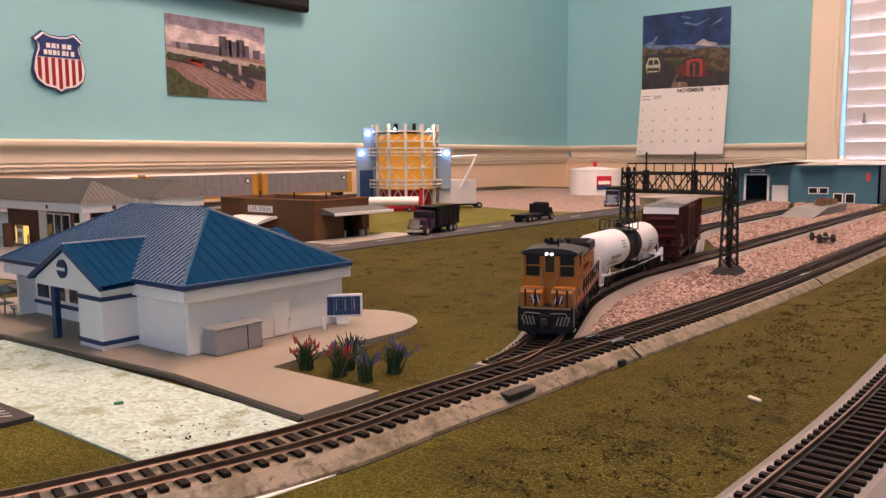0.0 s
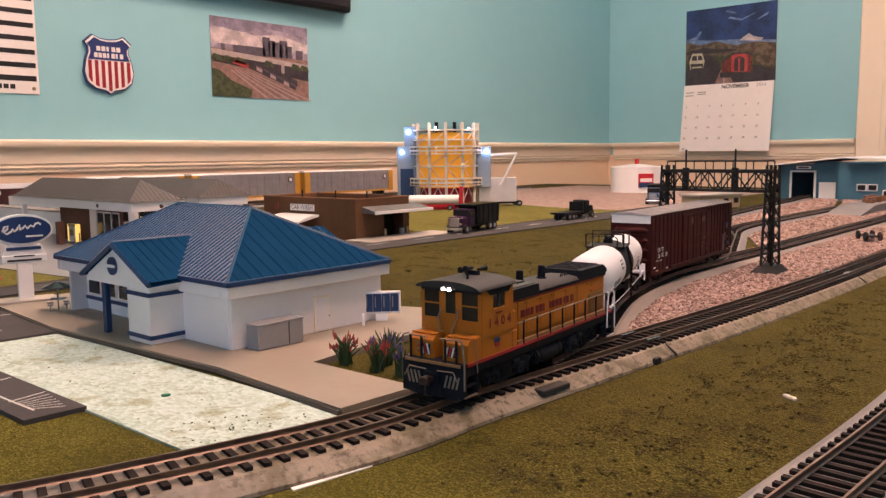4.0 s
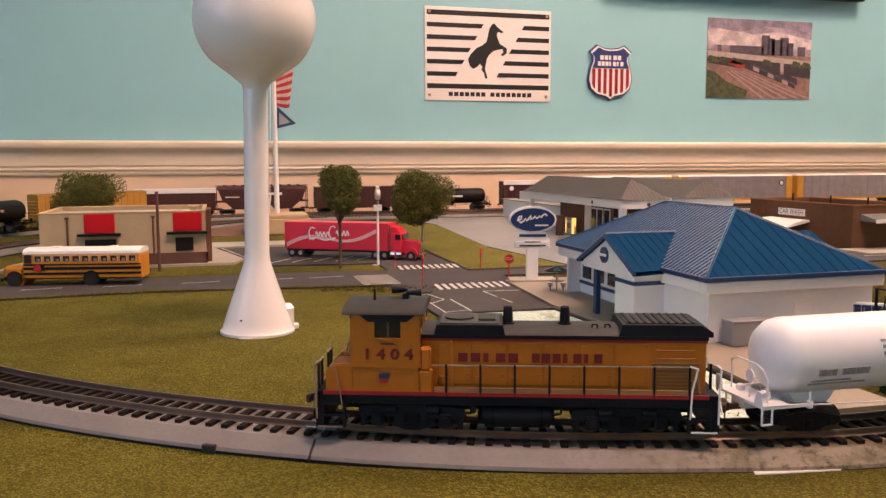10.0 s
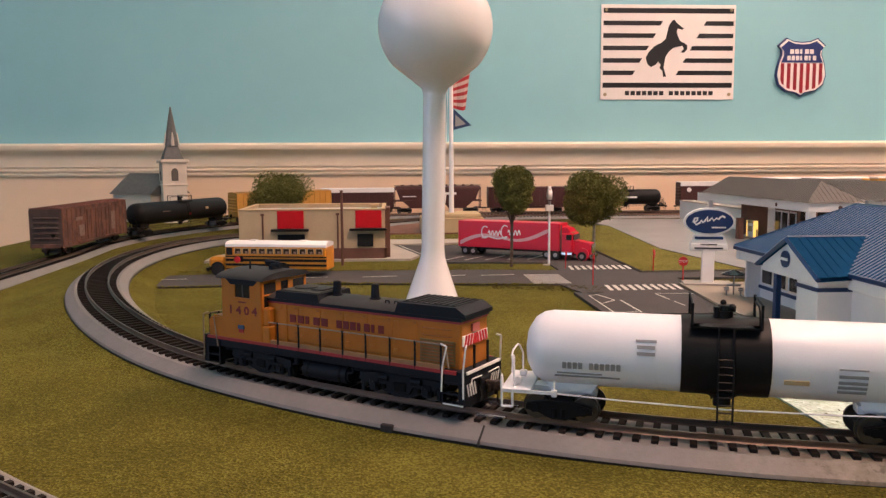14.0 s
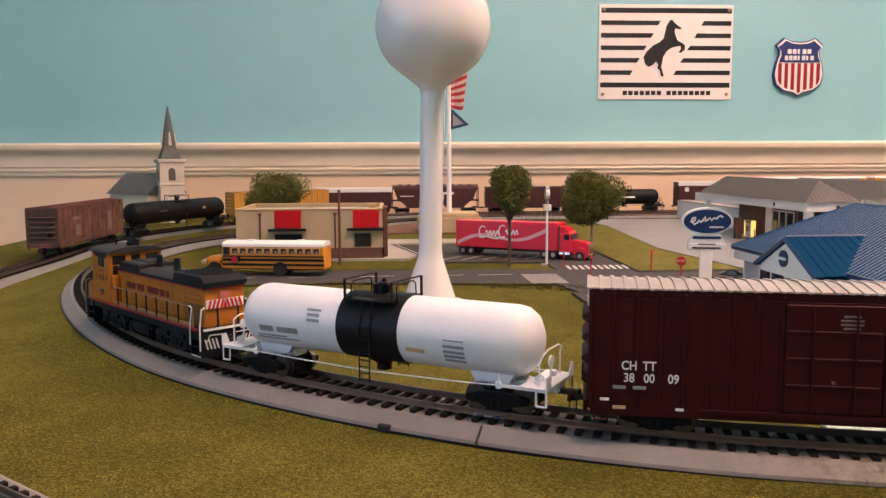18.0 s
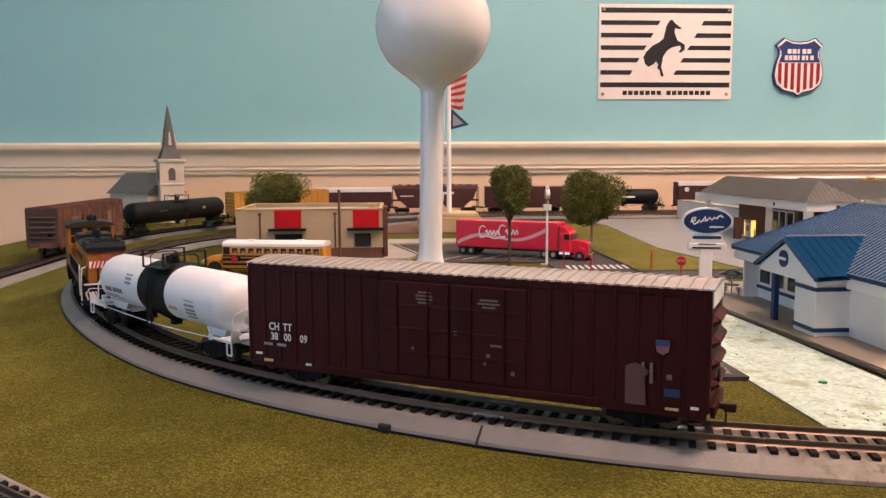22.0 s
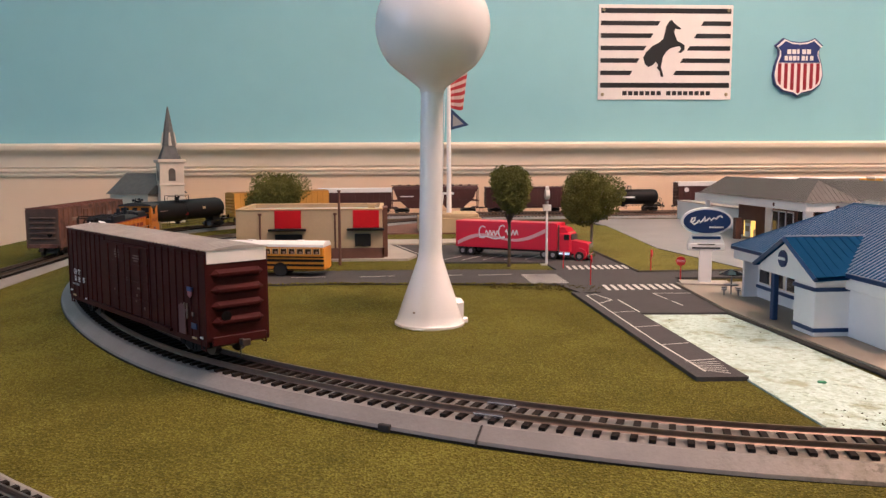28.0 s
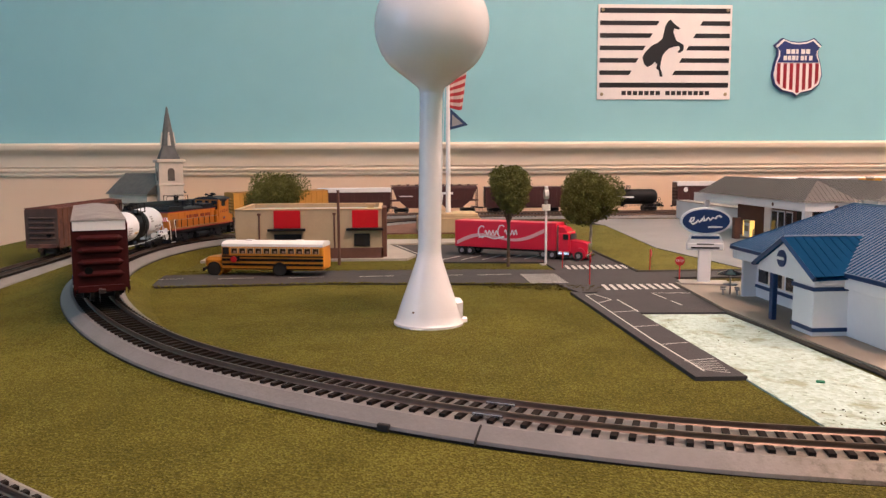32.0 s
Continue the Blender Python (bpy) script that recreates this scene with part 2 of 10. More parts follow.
def speckled(name, cols, scale, patch, rough=0.95, bump=0.8, stains=None):
    """Ground foam or gravel: flecks of several colours, drifting in patches."""
    mt = bpy.data.materials.new(name)
    mt.use_nodes = True
    nt = mt.node_tree
    n, l = nt.nodes, nt.links
    bs = n["Principled BSDF"]
    bs.inputs["Roughness"].default_value, bs.inputs["Specular IOR Level"].default_value = rough, 0.15
    tc = n.new("ShaderNodeTexCoord")
    vo, no, pa, gr = n.new("ShaderNodeTexVoronoi"), n.new("ShaderNodeTexNoise"), n.new("ShaderNodeTexNoise"), n.new("ShaderNodeTexNoise")
    vo.inputs["Scale"].default_value, no.inputs["Scale"].default_value = scale, scale * 0.35
    pa.inputs["Scale"].default_value, pa.inputs["Detail"].default_value = patch, 5
    gr.inputs["Scale"].default_value, gr.inputs["Detail"].default_value = patch * 5, 4
    for t in (vo, no, pa, gr):
        l.new(tc.outputs["Object"], t.inputs["Vector"])
    sep = n.new("ShaderNodeSeparateColor")
    l.new(vo.outputs["Color"], sep.inputs[0])
    add = n.new("ShaderNodeMath")
    add.operation = "ADD"
    l.new(sep.outputs[0], add.inputs[0])
    l.new(pa.outputs["Fac"], add.inputs[1])
    add2 = n.new("ShaderNodeMath")
    add2.operation = "MULTIPLY_ADD"
    l.new(gr.outputs["Fac"], add2.inputs[0])
    add2.inputs[1].default_value = 0.8
    l.new(add.outputs[0], add2.inputs[2])
    mr = n.new("ShaderNodeMapRange")
    mr.inputs["From Min"].default_value, mr.inputs["From Max"].default_value = 0.55, 1.75
    l.new(add2.outputs[0], mr.inputs["Value"])
    cr = n.new("ShaderNodeValToRGB")
    e = cr.color_ramp.elements
    e[0].color, e[0].position = (*cols[0], 1), 0.0
    e[1].color, e[1].position = (*cols[-1], 1), 1.0
    for i, c in enumerate(cols[1:-1]):
        x = e.new((i + 1) / (len(cols) - 1))
        x.color = (*c, 1)
    l.new(mr.outputs["Result"], cr.inputs["Fac"])
    out = cr.outputs["Color"]
    if stains:
        st, sr, mx = n.new("ShaderNodeTexNoise"), n.new("ShaderNodeMapRange"), n.new("ShaderNodeMix")
        st.inputs["Scale"].default_value, st.inputs["Detail"].default_value = stains[1], 5
        sr.inputs["From Min"].default_value, sr.inputs["From Max"].default_value = stains[2], stains[2] + 0.12
        sr.inputs["To Max"].default_value = stains[3]
        l.new(tc.outputs["Object"], st.inputs["Vector"])
        l.new(st.outputs["Fac"], sr.inputs["Value"])
        mx.data_type = "RGBA"
        mx.inputs["B"].default_value = (*stains[0], 1)
        l.new(sr.outputs["Result"], mx.inputs["Factor"])
        l.new(out, mx.inputs["A"])
        out = mx.outputs["Result"]
    l.new(out, bs.inputs["Base Color"])
    bn = n.new("ShaderNodeBump")
    bn.inputs["Strength"].default_value, bn.inputs["Distance"].default_value = bump, 0.0015
    l.new(vo.outputs["Distance"], bn.inputs["Height"])
    bn2 = n.new("ShaderNodeBump")
    bn2.inputs["Strength"].default_value, bn2.inputs["Distance"].default_value = bump * 0.7, 0.004
    l.new(no.outputs["Fac"], bn2.inputs["Height"])
    l.new(bn.outputs["Normal"], bn2.inputs["Normal"])
    l.new(bn2.outputs["Normal"], bs.inputs["Normal"])
    return mt


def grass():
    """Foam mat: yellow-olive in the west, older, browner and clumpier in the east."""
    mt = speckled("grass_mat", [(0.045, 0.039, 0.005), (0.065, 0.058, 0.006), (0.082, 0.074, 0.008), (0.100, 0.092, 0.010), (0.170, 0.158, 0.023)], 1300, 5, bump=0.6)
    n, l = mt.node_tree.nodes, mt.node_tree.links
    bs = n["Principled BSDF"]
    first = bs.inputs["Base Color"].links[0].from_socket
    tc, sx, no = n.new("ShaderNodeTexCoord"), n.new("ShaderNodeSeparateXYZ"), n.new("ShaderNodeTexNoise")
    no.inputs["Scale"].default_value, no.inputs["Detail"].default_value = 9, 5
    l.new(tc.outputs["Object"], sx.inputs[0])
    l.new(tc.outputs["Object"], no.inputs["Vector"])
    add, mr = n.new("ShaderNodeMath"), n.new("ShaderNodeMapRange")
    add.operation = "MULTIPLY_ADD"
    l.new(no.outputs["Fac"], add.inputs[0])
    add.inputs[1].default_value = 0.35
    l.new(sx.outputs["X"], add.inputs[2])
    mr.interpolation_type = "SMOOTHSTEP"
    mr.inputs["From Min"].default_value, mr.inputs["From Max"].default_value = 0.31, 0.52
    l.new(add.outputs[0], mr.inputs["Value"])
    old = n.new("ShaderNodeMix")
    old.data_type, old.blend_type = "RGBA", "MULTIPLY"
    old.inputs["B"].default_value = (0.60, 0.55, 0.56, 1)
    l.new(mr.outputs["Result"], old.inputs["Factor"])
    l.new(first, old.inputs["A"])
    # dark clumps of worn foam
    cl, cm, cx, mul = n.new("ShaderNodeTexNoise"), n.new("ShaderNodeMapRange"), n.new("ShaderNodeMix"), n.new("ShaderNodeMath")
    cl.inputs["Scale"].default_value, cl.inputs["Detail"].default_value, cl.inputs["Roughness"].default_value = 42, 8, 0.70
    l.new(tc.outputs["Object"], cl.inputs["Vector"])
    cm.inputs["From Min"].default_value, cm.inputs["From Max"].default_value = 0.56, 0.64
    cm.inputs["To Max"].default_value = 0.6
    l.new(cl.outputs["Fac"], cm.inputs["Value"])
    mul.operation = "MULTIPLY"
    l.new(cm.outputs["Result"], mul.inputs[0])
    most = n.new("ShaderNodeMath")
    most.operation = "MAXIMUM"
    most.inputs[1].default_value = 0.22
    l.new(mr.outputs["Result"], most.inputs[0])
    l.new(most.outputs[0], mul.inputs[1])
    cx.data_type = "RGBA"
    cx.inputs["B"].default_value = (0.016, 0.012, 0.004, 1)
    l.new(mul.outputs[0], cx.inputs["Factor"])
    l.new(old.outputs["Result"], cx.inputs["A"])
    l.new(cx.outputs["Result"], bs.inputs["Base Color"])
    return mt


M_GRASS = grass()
M_CLUMP = speckled("dark_foliage_clump", [(0.034, 0.027, 0.007), (0.056, 0.046, 0.011), (0.085, 0.070, 0.016)], 900, 20)
M_LAWN = speckled("lawn_mat", [(0.06, 0.052, 0.010), (0.11, 0.10, 0.016), (0.15, 0.138, 0.022), (0.21, 0.195, 0.045)], 700, 6)
M_FOAM = speckled("white_foam", [(0.23, 0.30, 0.22), (0.39, 0.50, 0.42), (0.45, 0.58, 0.52), (0.52, 0.65, 0.60)], 420, 22, rough=0.75, bump=0.6, stains=((0.24, 0.24, 0.11), 48, 0.55, 0.65))


def dirty_bed():
    """Grey roadbed plastic; towards the east it is paler, with glued dirt and grass fibre along its foot."""
    mt = material("soiled_roadbed_plastic", (0.195, 0.185, 0.18), 0.6, vary=0.1, scale=35, bump=0.15, bump_scale=500)
    n, l = mt.node_tree.nodes, mt.node_tree.links
    bs = n["Principled BSDF"]
    first = bs.inputs["Base Color"].links[0].from_socket
    tc, sx = n.new("ShaderNodeTexCoord"), n.new("ShaderNodeSeparateXYZ")
    l.new(tc.outputs["Object"], sx.inputs[0])
    east = n.new("ShaderNodeMapRange")
    east.interpolation_type = "SMOOTHSTEP"
    east.inputs["From Min"].default_value, east.inputs["From Max"].default_value = 0.10, 0.22
    front = n.new("ShaderNodeMapRange")
    front.inputs["From Min"].default_value, front.inputs["From Max"].default_value = 0.80, 0.70
    l.new(sx.outputs["X"], east.inputs["Value"])
    l.new(sx.outputs["Y"], front.inputs["Value"])
    zone = n.new("ShaderNodeMath")
    zone.operation = "MULTIPLY"
    l.new(east.outputs["Result"], zone.inputs[0])
    l.new(front.outputs["Result"], zone.inputs[1])
    pale = n.new("ShaderNodeMix")
    pale.data_type = "RGBA"
    pale.inputs["B"].default_value = (0.235, 0.195, 0.14, 1)
    l.new(zone.outputs[0], pale.inputs["Factor"])
    l.new(first, pale.inputs["A"])
    out = pale.outputs["Result"]
    for sc, lo, hi, col, amount in ((60, 0.47, 0.62, (0.075, 0.062, 0.022), 0.85), (260, 0.52, 0.64, (0.040, 0.032, 0.012), 0.9)):
        no, mr, mu, mx = n.new("ShaderNodeTexNoise"), n.new("ShaderNodeMapRange"), n.new("ShaderNodeMath"), n.new("ShaderNodeMix")
        no.inputs["Scale"].default_value, no.inputs["Detail"].default_value, no.inputs["Roughness"].default_value = sc, 7, 0.68
        mr.inputs["From Min"].default_value, mr.inputs["From Max"].default_value, mr.inputs["To Max"].default_value = lo, hi, amount
        l.new(tc.outputs["Object"], no.inputs["Vector"])
        l.new(no.outputs["Fac"], mr.inputs["Value"])
        mu.operation = "MULTIPLY"
        l.new(mr.outputs["Result"], mu.inputs[0])
        l.new(zone.outputs[0], mu.inputs[1])
        mx.data_type = "RGBA"
        mx.inputs["B"].default_value = (*col, 1)
        l.new(mu.outputs[0], mx.inputs["Factor"])
        l.new(out, mx.inputs["A"])
        out = mx.outputs["Result"]
    l.new(out, bs.inputs["Base Color"])
    return mt


M_BED_DIRTY = dirty_bed()
M_BED_CLEAN = material("clean_roadbed_plastic", (0.27, 0.235, 0.205), 0.6, vary=0.08, scale=35, bump=0.15, bump_scale=500)

# ---- room ----
def slab(name, x0, y0, z0, x1, y1, z1, mat, label, cat="wall"):
    return whole(name, G().box(x0, y0, z0, x1, y1, z1), mat, label, cat, kind="structure")


RZ = 0.11
WIN = (-0.50, 0.737, -0.02, 1.35)          # east window: y0, y1, z0, z1
SWIN = (-1.45, 0.05, -0.05, 1.35)          # west window: y0, y1, z0, z1
slab("wall_north", LEFT_X - 0.1, WALL_Y, RZ, WALL_X + 0.1, WALL_Y + 0.1, CEIL_Z, M_TURQ, "turquoise painted wall above the chair rail")
slab("wall_north_lower", LEFT_X - 0.1, WALL_Y, FLOOR_Z, WALL_X + 0.1, WALL_Y + 0.1, RZ, M_BEIGE, "beige painted wall below the chair rail")
slab("floor", LEFT_X - 0.1, BACK_Y - 0.1, FLOOR_Z - 0.1, WALL_X + 0.1, WALL_Y + 0.1, FLOOR_Z, M_FLOOR, "tan carpet floor of the room", "floor")
slab("ceiling", LEFT_X - 0.1, BACK_Y - 0.1, CEIL_Z, WALL_X + 0.1, WALL_Y + 0.1, CEIL_Z + 0.1, M_CEIL, "plain white painted room ceiling", "ceiling")
slab("wall_south", LEFT_X - 0.1, BACK_Y - 0.1, FLOOR_Z, WALL_X + 0.1, BACK_Y, CEIL_Z, M_TURQ, "plain turquoise painted room wall")
for nm, a, b, z0, z1, mt in (("wall_east", WIN[1], WALL_Y, RZ, CEIL_Z, M_TURQ), ("wall_east_lower", WIN[1], WALL_Y, FLOOR_Z, RZ, M_BEIGE),
                             ("wall_east_south", BACK_Y, WIN[0], FLOOR_Z, CEIL_Z, M_TURQ), ("wall_east_sill", WIN[0], WIN[1], FLOOR_Z, WIN[2], M_BEIGE),
                             ("wall_east_head", WIN[0], WIN[1], WIN[3], CEIL_Z, M_TURQ)):
    slab(nm, WALL_X, a, z0, WALL_X + 0.1, b, z1, mt, "painted wall piece beside the window")
for nm, a, b, z0, z1 in (("wall_west_south", BACK_Y, SWIN[0], FLOOR_Z, CEIL_Z), ("wall_west_north", SWIN[1], WALL_Y, FLOOR_Z, CEIL_Z),
                         ("wall_west_sill", SWIN[0], SWIN[1], FLOOR_Z, SWIN[2]), ("wall_west_head", SWIN[0], SWIN[1], SWIN[3], CEIL_Z)):
    slab(nm, LEFT_X - 0.1, a, z0, LEFT_X, b, z1, M_TURQ, "painted wall piece beside the window")

# chair rail: profile of (depth from the wall, height)
RAIL = [(0, 0.088), (0.005, 0.088), (0.007, 0.0905), (0.007, 0.0935), (0.003, 0.0945), (0.003, 0.0965), (0.009, 0.0980), (0.010, 0.1005), (0.009, 0.1030), (0.004, 0.1045), (0.004, 0.1065), (0.010, 0.1085),
        (0.011, 0.124), (0.013, 0.131), (0.018, 0.138), (0.026, 0.142), (0.030, 0.147), (0.030, 0.155), (0.026, 0.159), (0, 0.160)]
whole("trim_north", G().prism([(WALL_Y - d, z) for d, z in RAIL], LEFT_X, WALL_X, "x"), M_TRIM, "moulded cream chair rail along the wall", "trim", kind="structure", smooth=True)
whole("trim_east", G().prism([(WALL_X - d, z) for d, z in RAIL], 0.845, WALL_Y - 0.03, "y"), M_TRIM, "moulded cream chair rail along the wall", "trim", kind="structure", smooth=True)

# east window with casing and blind
win = thing("window_1", pose(WALL_X, 0, 0), "cream-cased window with closed white horizontal blinds", "window", kind="structure")
for a, b in ((WIN[1] - 0.004, 0.842), (WIN[0] - 0.105, WIN[0] + 0.004)):
    g = G().box(-0.022, a, WIN[2] - 0.1, 0, b, WIN[3] + 0.1, 0.004)
    g.box(-0.030, a + 0.012, WIN[2] - 0.1, -0.022, a + 0.03, WIN[3] + 0.09, 0.002)
    part("side_casing", g, M_TRIM, win, "cream painted side casing")
part("head_casing", G().box(-0.024, WIN[0] - 0.11, WIN[3], 0, WIN[1] + 0.11, WIN[3] + 0.1, 0.004), M_TRIM, win)
part("sill", G().box(-0.05, WIN[0] - 0.12, WIN[2] - 0.03, 0.09, WIN[1] + 0.12, WIN[2], 0.005), M_TRIM, win)
M_BLIND = material("blind_slat", (0.80, 0.74, 0.72), 0.45, vary=0.02, scale=20)
nsl = 22
for i in range(nsl):
    z = WIN[2] + 0.03 + i * (WIN[3] - WIN[2] - 0.04) / nsl
    g = G()
    g.m = pose(0.035, 0, z, 0, 74, 0)
    g.box(-0.031, WIN[0] + 0.012, -0.0014, 0.031, WIN[1] - 0.012, 0.0014, 0.0008)
    part("slat", g, M_BLIND, win)
part("bottom_rail", G().box(0.02, WIN[0] + 0.01, WIN[2] + 0.002, 0.05, WIN[1] - 0.01, WIN[2] + 0.022, 0.003), M_BLIND, win)
for yy in (0.66, 0.58):
    part("cord", G().cyl((0.0, yy, 0.25 if yy > 0.6 else 0.12), (0.0, yy, WIN[3]), 0.0012, n=6), M_BLIND, win, "thin white pull cord")
    part("cord_tassel", G().cyl((0.0, yy, 0.225 if yy > 0.6 else 0.095), (0.0, yy, 0.26 if yy > 0.6 else 0.125), 0.006, 0.003, 8), M_GREY, win)
M_GLASS = bpy.data.materials.new("window_glass")
M_GLASS.use_nodes = True
M_GLASS.node_tree.nodes["Principled BSDF"].inputs["Transmission Weight"].default_value = 1
M_GLASS.node_tree.nodes["Principled BSDF"].inputs["Roughness"].default_value = 0.02
pane = part("pane", G().box(0.075, WIN[0], WIN[2], 0.08, WIN[1], WIN[3]), M_GLASS, win, "clear glass pane")
pane.visible_shadow = False
win2 = thing("window_2", pose(LEFT_X, SWIN[0] + SWIN[1], 0, 0, 0, -90), "plain cream-framed window behind the layout", "window", kind="structure")
for a, b in ((SWIN[0] - 0.09, SWIN[0]), (SWIN[1], SWIN[1] + 0.09)):
    part("side_casing", G().box(a, -0.001, SWIN[2] - 0.08, b, 0.022, SWIN[3] + 0.09, 0.004), M_TRIM, win2)
part("sill", G().box(SWIN[0] - 0.1, -0.08, SWIN[2] - 0.03, SWIN[1] + 0.1, 0.05, SWIN[2], 0.004), M_TRIM, win2)
part("head_casing", G().box(SWIN[0] - 0.1, -0.001, SWIN[3], SWIN[1] + 0.1, 0.024, SWIN[3] + 0.09, 0.004), M_TRIM, win2)
part("mullion", G().box((SWIN[0] + SWIN[1]) / 2 - 0.02, -0.06, SWIN[2], (SWIN[0] + SWIN[1]) / 2 + 0.02, -0.03, SWIN[3], 0.003), M_TRIM, win2)
part("meeting_rail", G().box(SWIN[0], -0.06, 0.63, SWIN[1], -0.03, 0.67, 0.003), M_TRIM, win2)

# ceiling lamp
for x, y, watts in LAMPS:
    lamp = thing("ceiling_light", pose(x, y, CEIL_Z), "round white ceiling light on a short stem", "ceiling light", "ceiling lights")
    part("base_plate", G().lathe([(0.06, -0.02), (0.07, -0.015), (0.07, 0)], 32), M_TRIM, lamp)
    part("stem", G().cyl((0, 0, -0.05), (0, 0, -0.02), 0.012, n=12), M_TRIM, lamp)

# wall decorations; all hang on the north wall unless said
def frame_xz(x, z, off=0.0):
    """Pose on the north wall: local x right, local y up, local z out of the wall."""
    return pose(x, WALL_Y - off, z, 90, 0, 0)


M_ENAMEL = material("white_enamel", (0.84, 0.78, 0.74), 0.3, vary=0.02, scale=30)
M_INK = plain("black_ink", (0.012, 0.011, 0.012), 0.4)
M_BRASS = plain("screw_metal", (0.45, 0.36, 0.22), 0.3, 0.9)
ns = thing("railroad_sign", frame_xz(0.629, 0.3595), "white metal sign with black bars and a rearing horse", "sign")
SW, SH = 0.1545, 0.1055
part("plate", G().box(-SW, -SH, 0.001, SW, SH, 0.0032, 0.0008), M_ENAMEL, ns)
yb = [0.092, 0.0645, 0.037, 0.0095, -0.018, -0.0455, -0.073]
for k, y in enumerate(yb):
    if k in (0, 6):
        part("bar", G().box(-SW + 0.005, y - 0.0055, 0.003, SW - 0.005, y + 0.0055, 0.0037), M_INK, ns)
    else:
        for side in (-1, 1):
            e0 = -0.0135 - 0.0155 * (k - 1) if side < 0 else 0.0865 - 0.0155 * (k - 1)
            sl = 0.0062
            lo, hi = (-SW + 0.005, e0) if side < 0 else (e0, SW - 0.005)
            poly = [(lo, y - 0.005), (hi - sl, y - 0.005), (hi, y + 0.005), (lo, y + 0.005)] if side < 0 else [(lo - sl, y - 0.005), (hi, y - 0.005), (hi, y + 0.005), (lo, y + 0.005)]
            part("bar", G().prism(poly, 0.003, 0.0037), M_INK, ns)
HORSE = [(14, -72), (12, -58), (5, -50), (8, -42), (2, -34), (-4, -42), (-14, -48), (-22, -40), (-26, -24), (-20, -10), (-6, 6), (8, 14), (18, 24), (21, 40), (24, 56), (30, 68), (36, 72), (40, 66), (48, 58), (58, 50), (54, 47),
         (44, 50), (42, 40), (46, 28), (50, 18), (58, 14), (66, 8), (66, -4), (58, -12), (52, -10), (58, -2), (56, 6), (46, 4), (34, 0), (24, -10), (18, -22), (16, -36), (14, -48), (18, -62), (20, -72)]
part("horse_emblem", G().prism([(x * 0.00103 - 0.0247, y * 0.000877 + 0.0093) for x, y in HORSE][::-1], 0.003, 0.0038), M_INK, ns, "black rearing horse emblem")
for k, w in enumerate((0.092, 0.106)):
    n_ = 7 + k
    for i in range(n_):
        x0 = (-0.098 if k == 0 else 0.0035) + i * 0.01315
        part("name_block", G().box(x0, -0.0955, 0.003, x0 + 0.0100, -0.0860, 0.0036), M_INK, ns)
for x in (-1, 1):
    for y in (-1, 1):
        part("screw", G().cyl((x * (SW - 0.011), y * (SH - 0.012), 0.003), (x * (SW - 0.011), y * (SH - 0.012), 0.0055), 0.0042, 0.0032, 10), M_BRASS, ns)

M_SHBLUE, M_SHRED = plain("shield_blue", (0.025, 0.04, 0.16), 0.35), plain("shield_red", (0.30, 0.012, 0.02), 0.35)
sh = thing("shield_sign", frame_xz(0.938, 0.327), "painted shield sign, blue above red and white stripes", "sign")


def shield(s):
    out = [(0, -0.0665), (0.010, -0.059), (0.035, -0.054), (0.053, -0.040), (0.059, -0.018), (0.055, 0.006), (0.0475, 0.028), (0.048, 0.040), (0.056, 0.049), (0.037, 0.0655), (0.020, 0.0585), (0, 0.0565)]
    full = out + [(-x, y) for x, y in out[-2:0:-1]]
    return [(x * s, y * s) for x, y in full]


part("backing", G().prism(shield(1.0), 0.001, 0.0085), M_SHBLUE, sh, "dark shield edge")
part("rim", G().prism(shield(0.955), 0.0085, 0.010), M_ENAMEL, sh, "white raised shield rim")
inner = shield(0.89)


def shield_foot(x):
    """Height of the inner outline's lower edge at x."""
    low = [a[1] + (b[1] - a[1]) * (x - a[0]) / (b[0] - a[0]) for a, b in zip(inner, inner[1:] + inner[:1]) if a[0] != b[0] and min(a[0], b[0]) <= x <= max(a[0], b[0])]
    return min(low) if low else -0.02


part("blue_field", G().prism([(x, max(y, 0.010)) for x, y in inner if y > -0.002], 0.010, 0.0112), M_SHBLUE, sh)
for i in range(7):
    x = -0.0450 + i * 0.0150
    w = 0.0039
    part("red_stripe", G().prism([(x - w, shield_foot(x - w)), (x, shield_foot(x)), (x + w, shield_foot(x + w)), (x + w, 0.0085), (x - w, 0.0085)], 0.010, 0.0108), M_SHRED, sh)
for y, w, n_ in ((0.0345, 0.0290, 5), (0.0200, 0.0350, 7)):
    for i in range(n_):
        x0 = -w + i * 2 * w / n_
        part("name_block", G().box(x0, y - 0.0052, 0.011, x0 + 2 * w / n_ * (0.45 if (n_, i) in ((5, 2), (7, 3), (7, 5)) else 0.78), y + 0.0052, 0.0118), M_ENAMEL, sh)

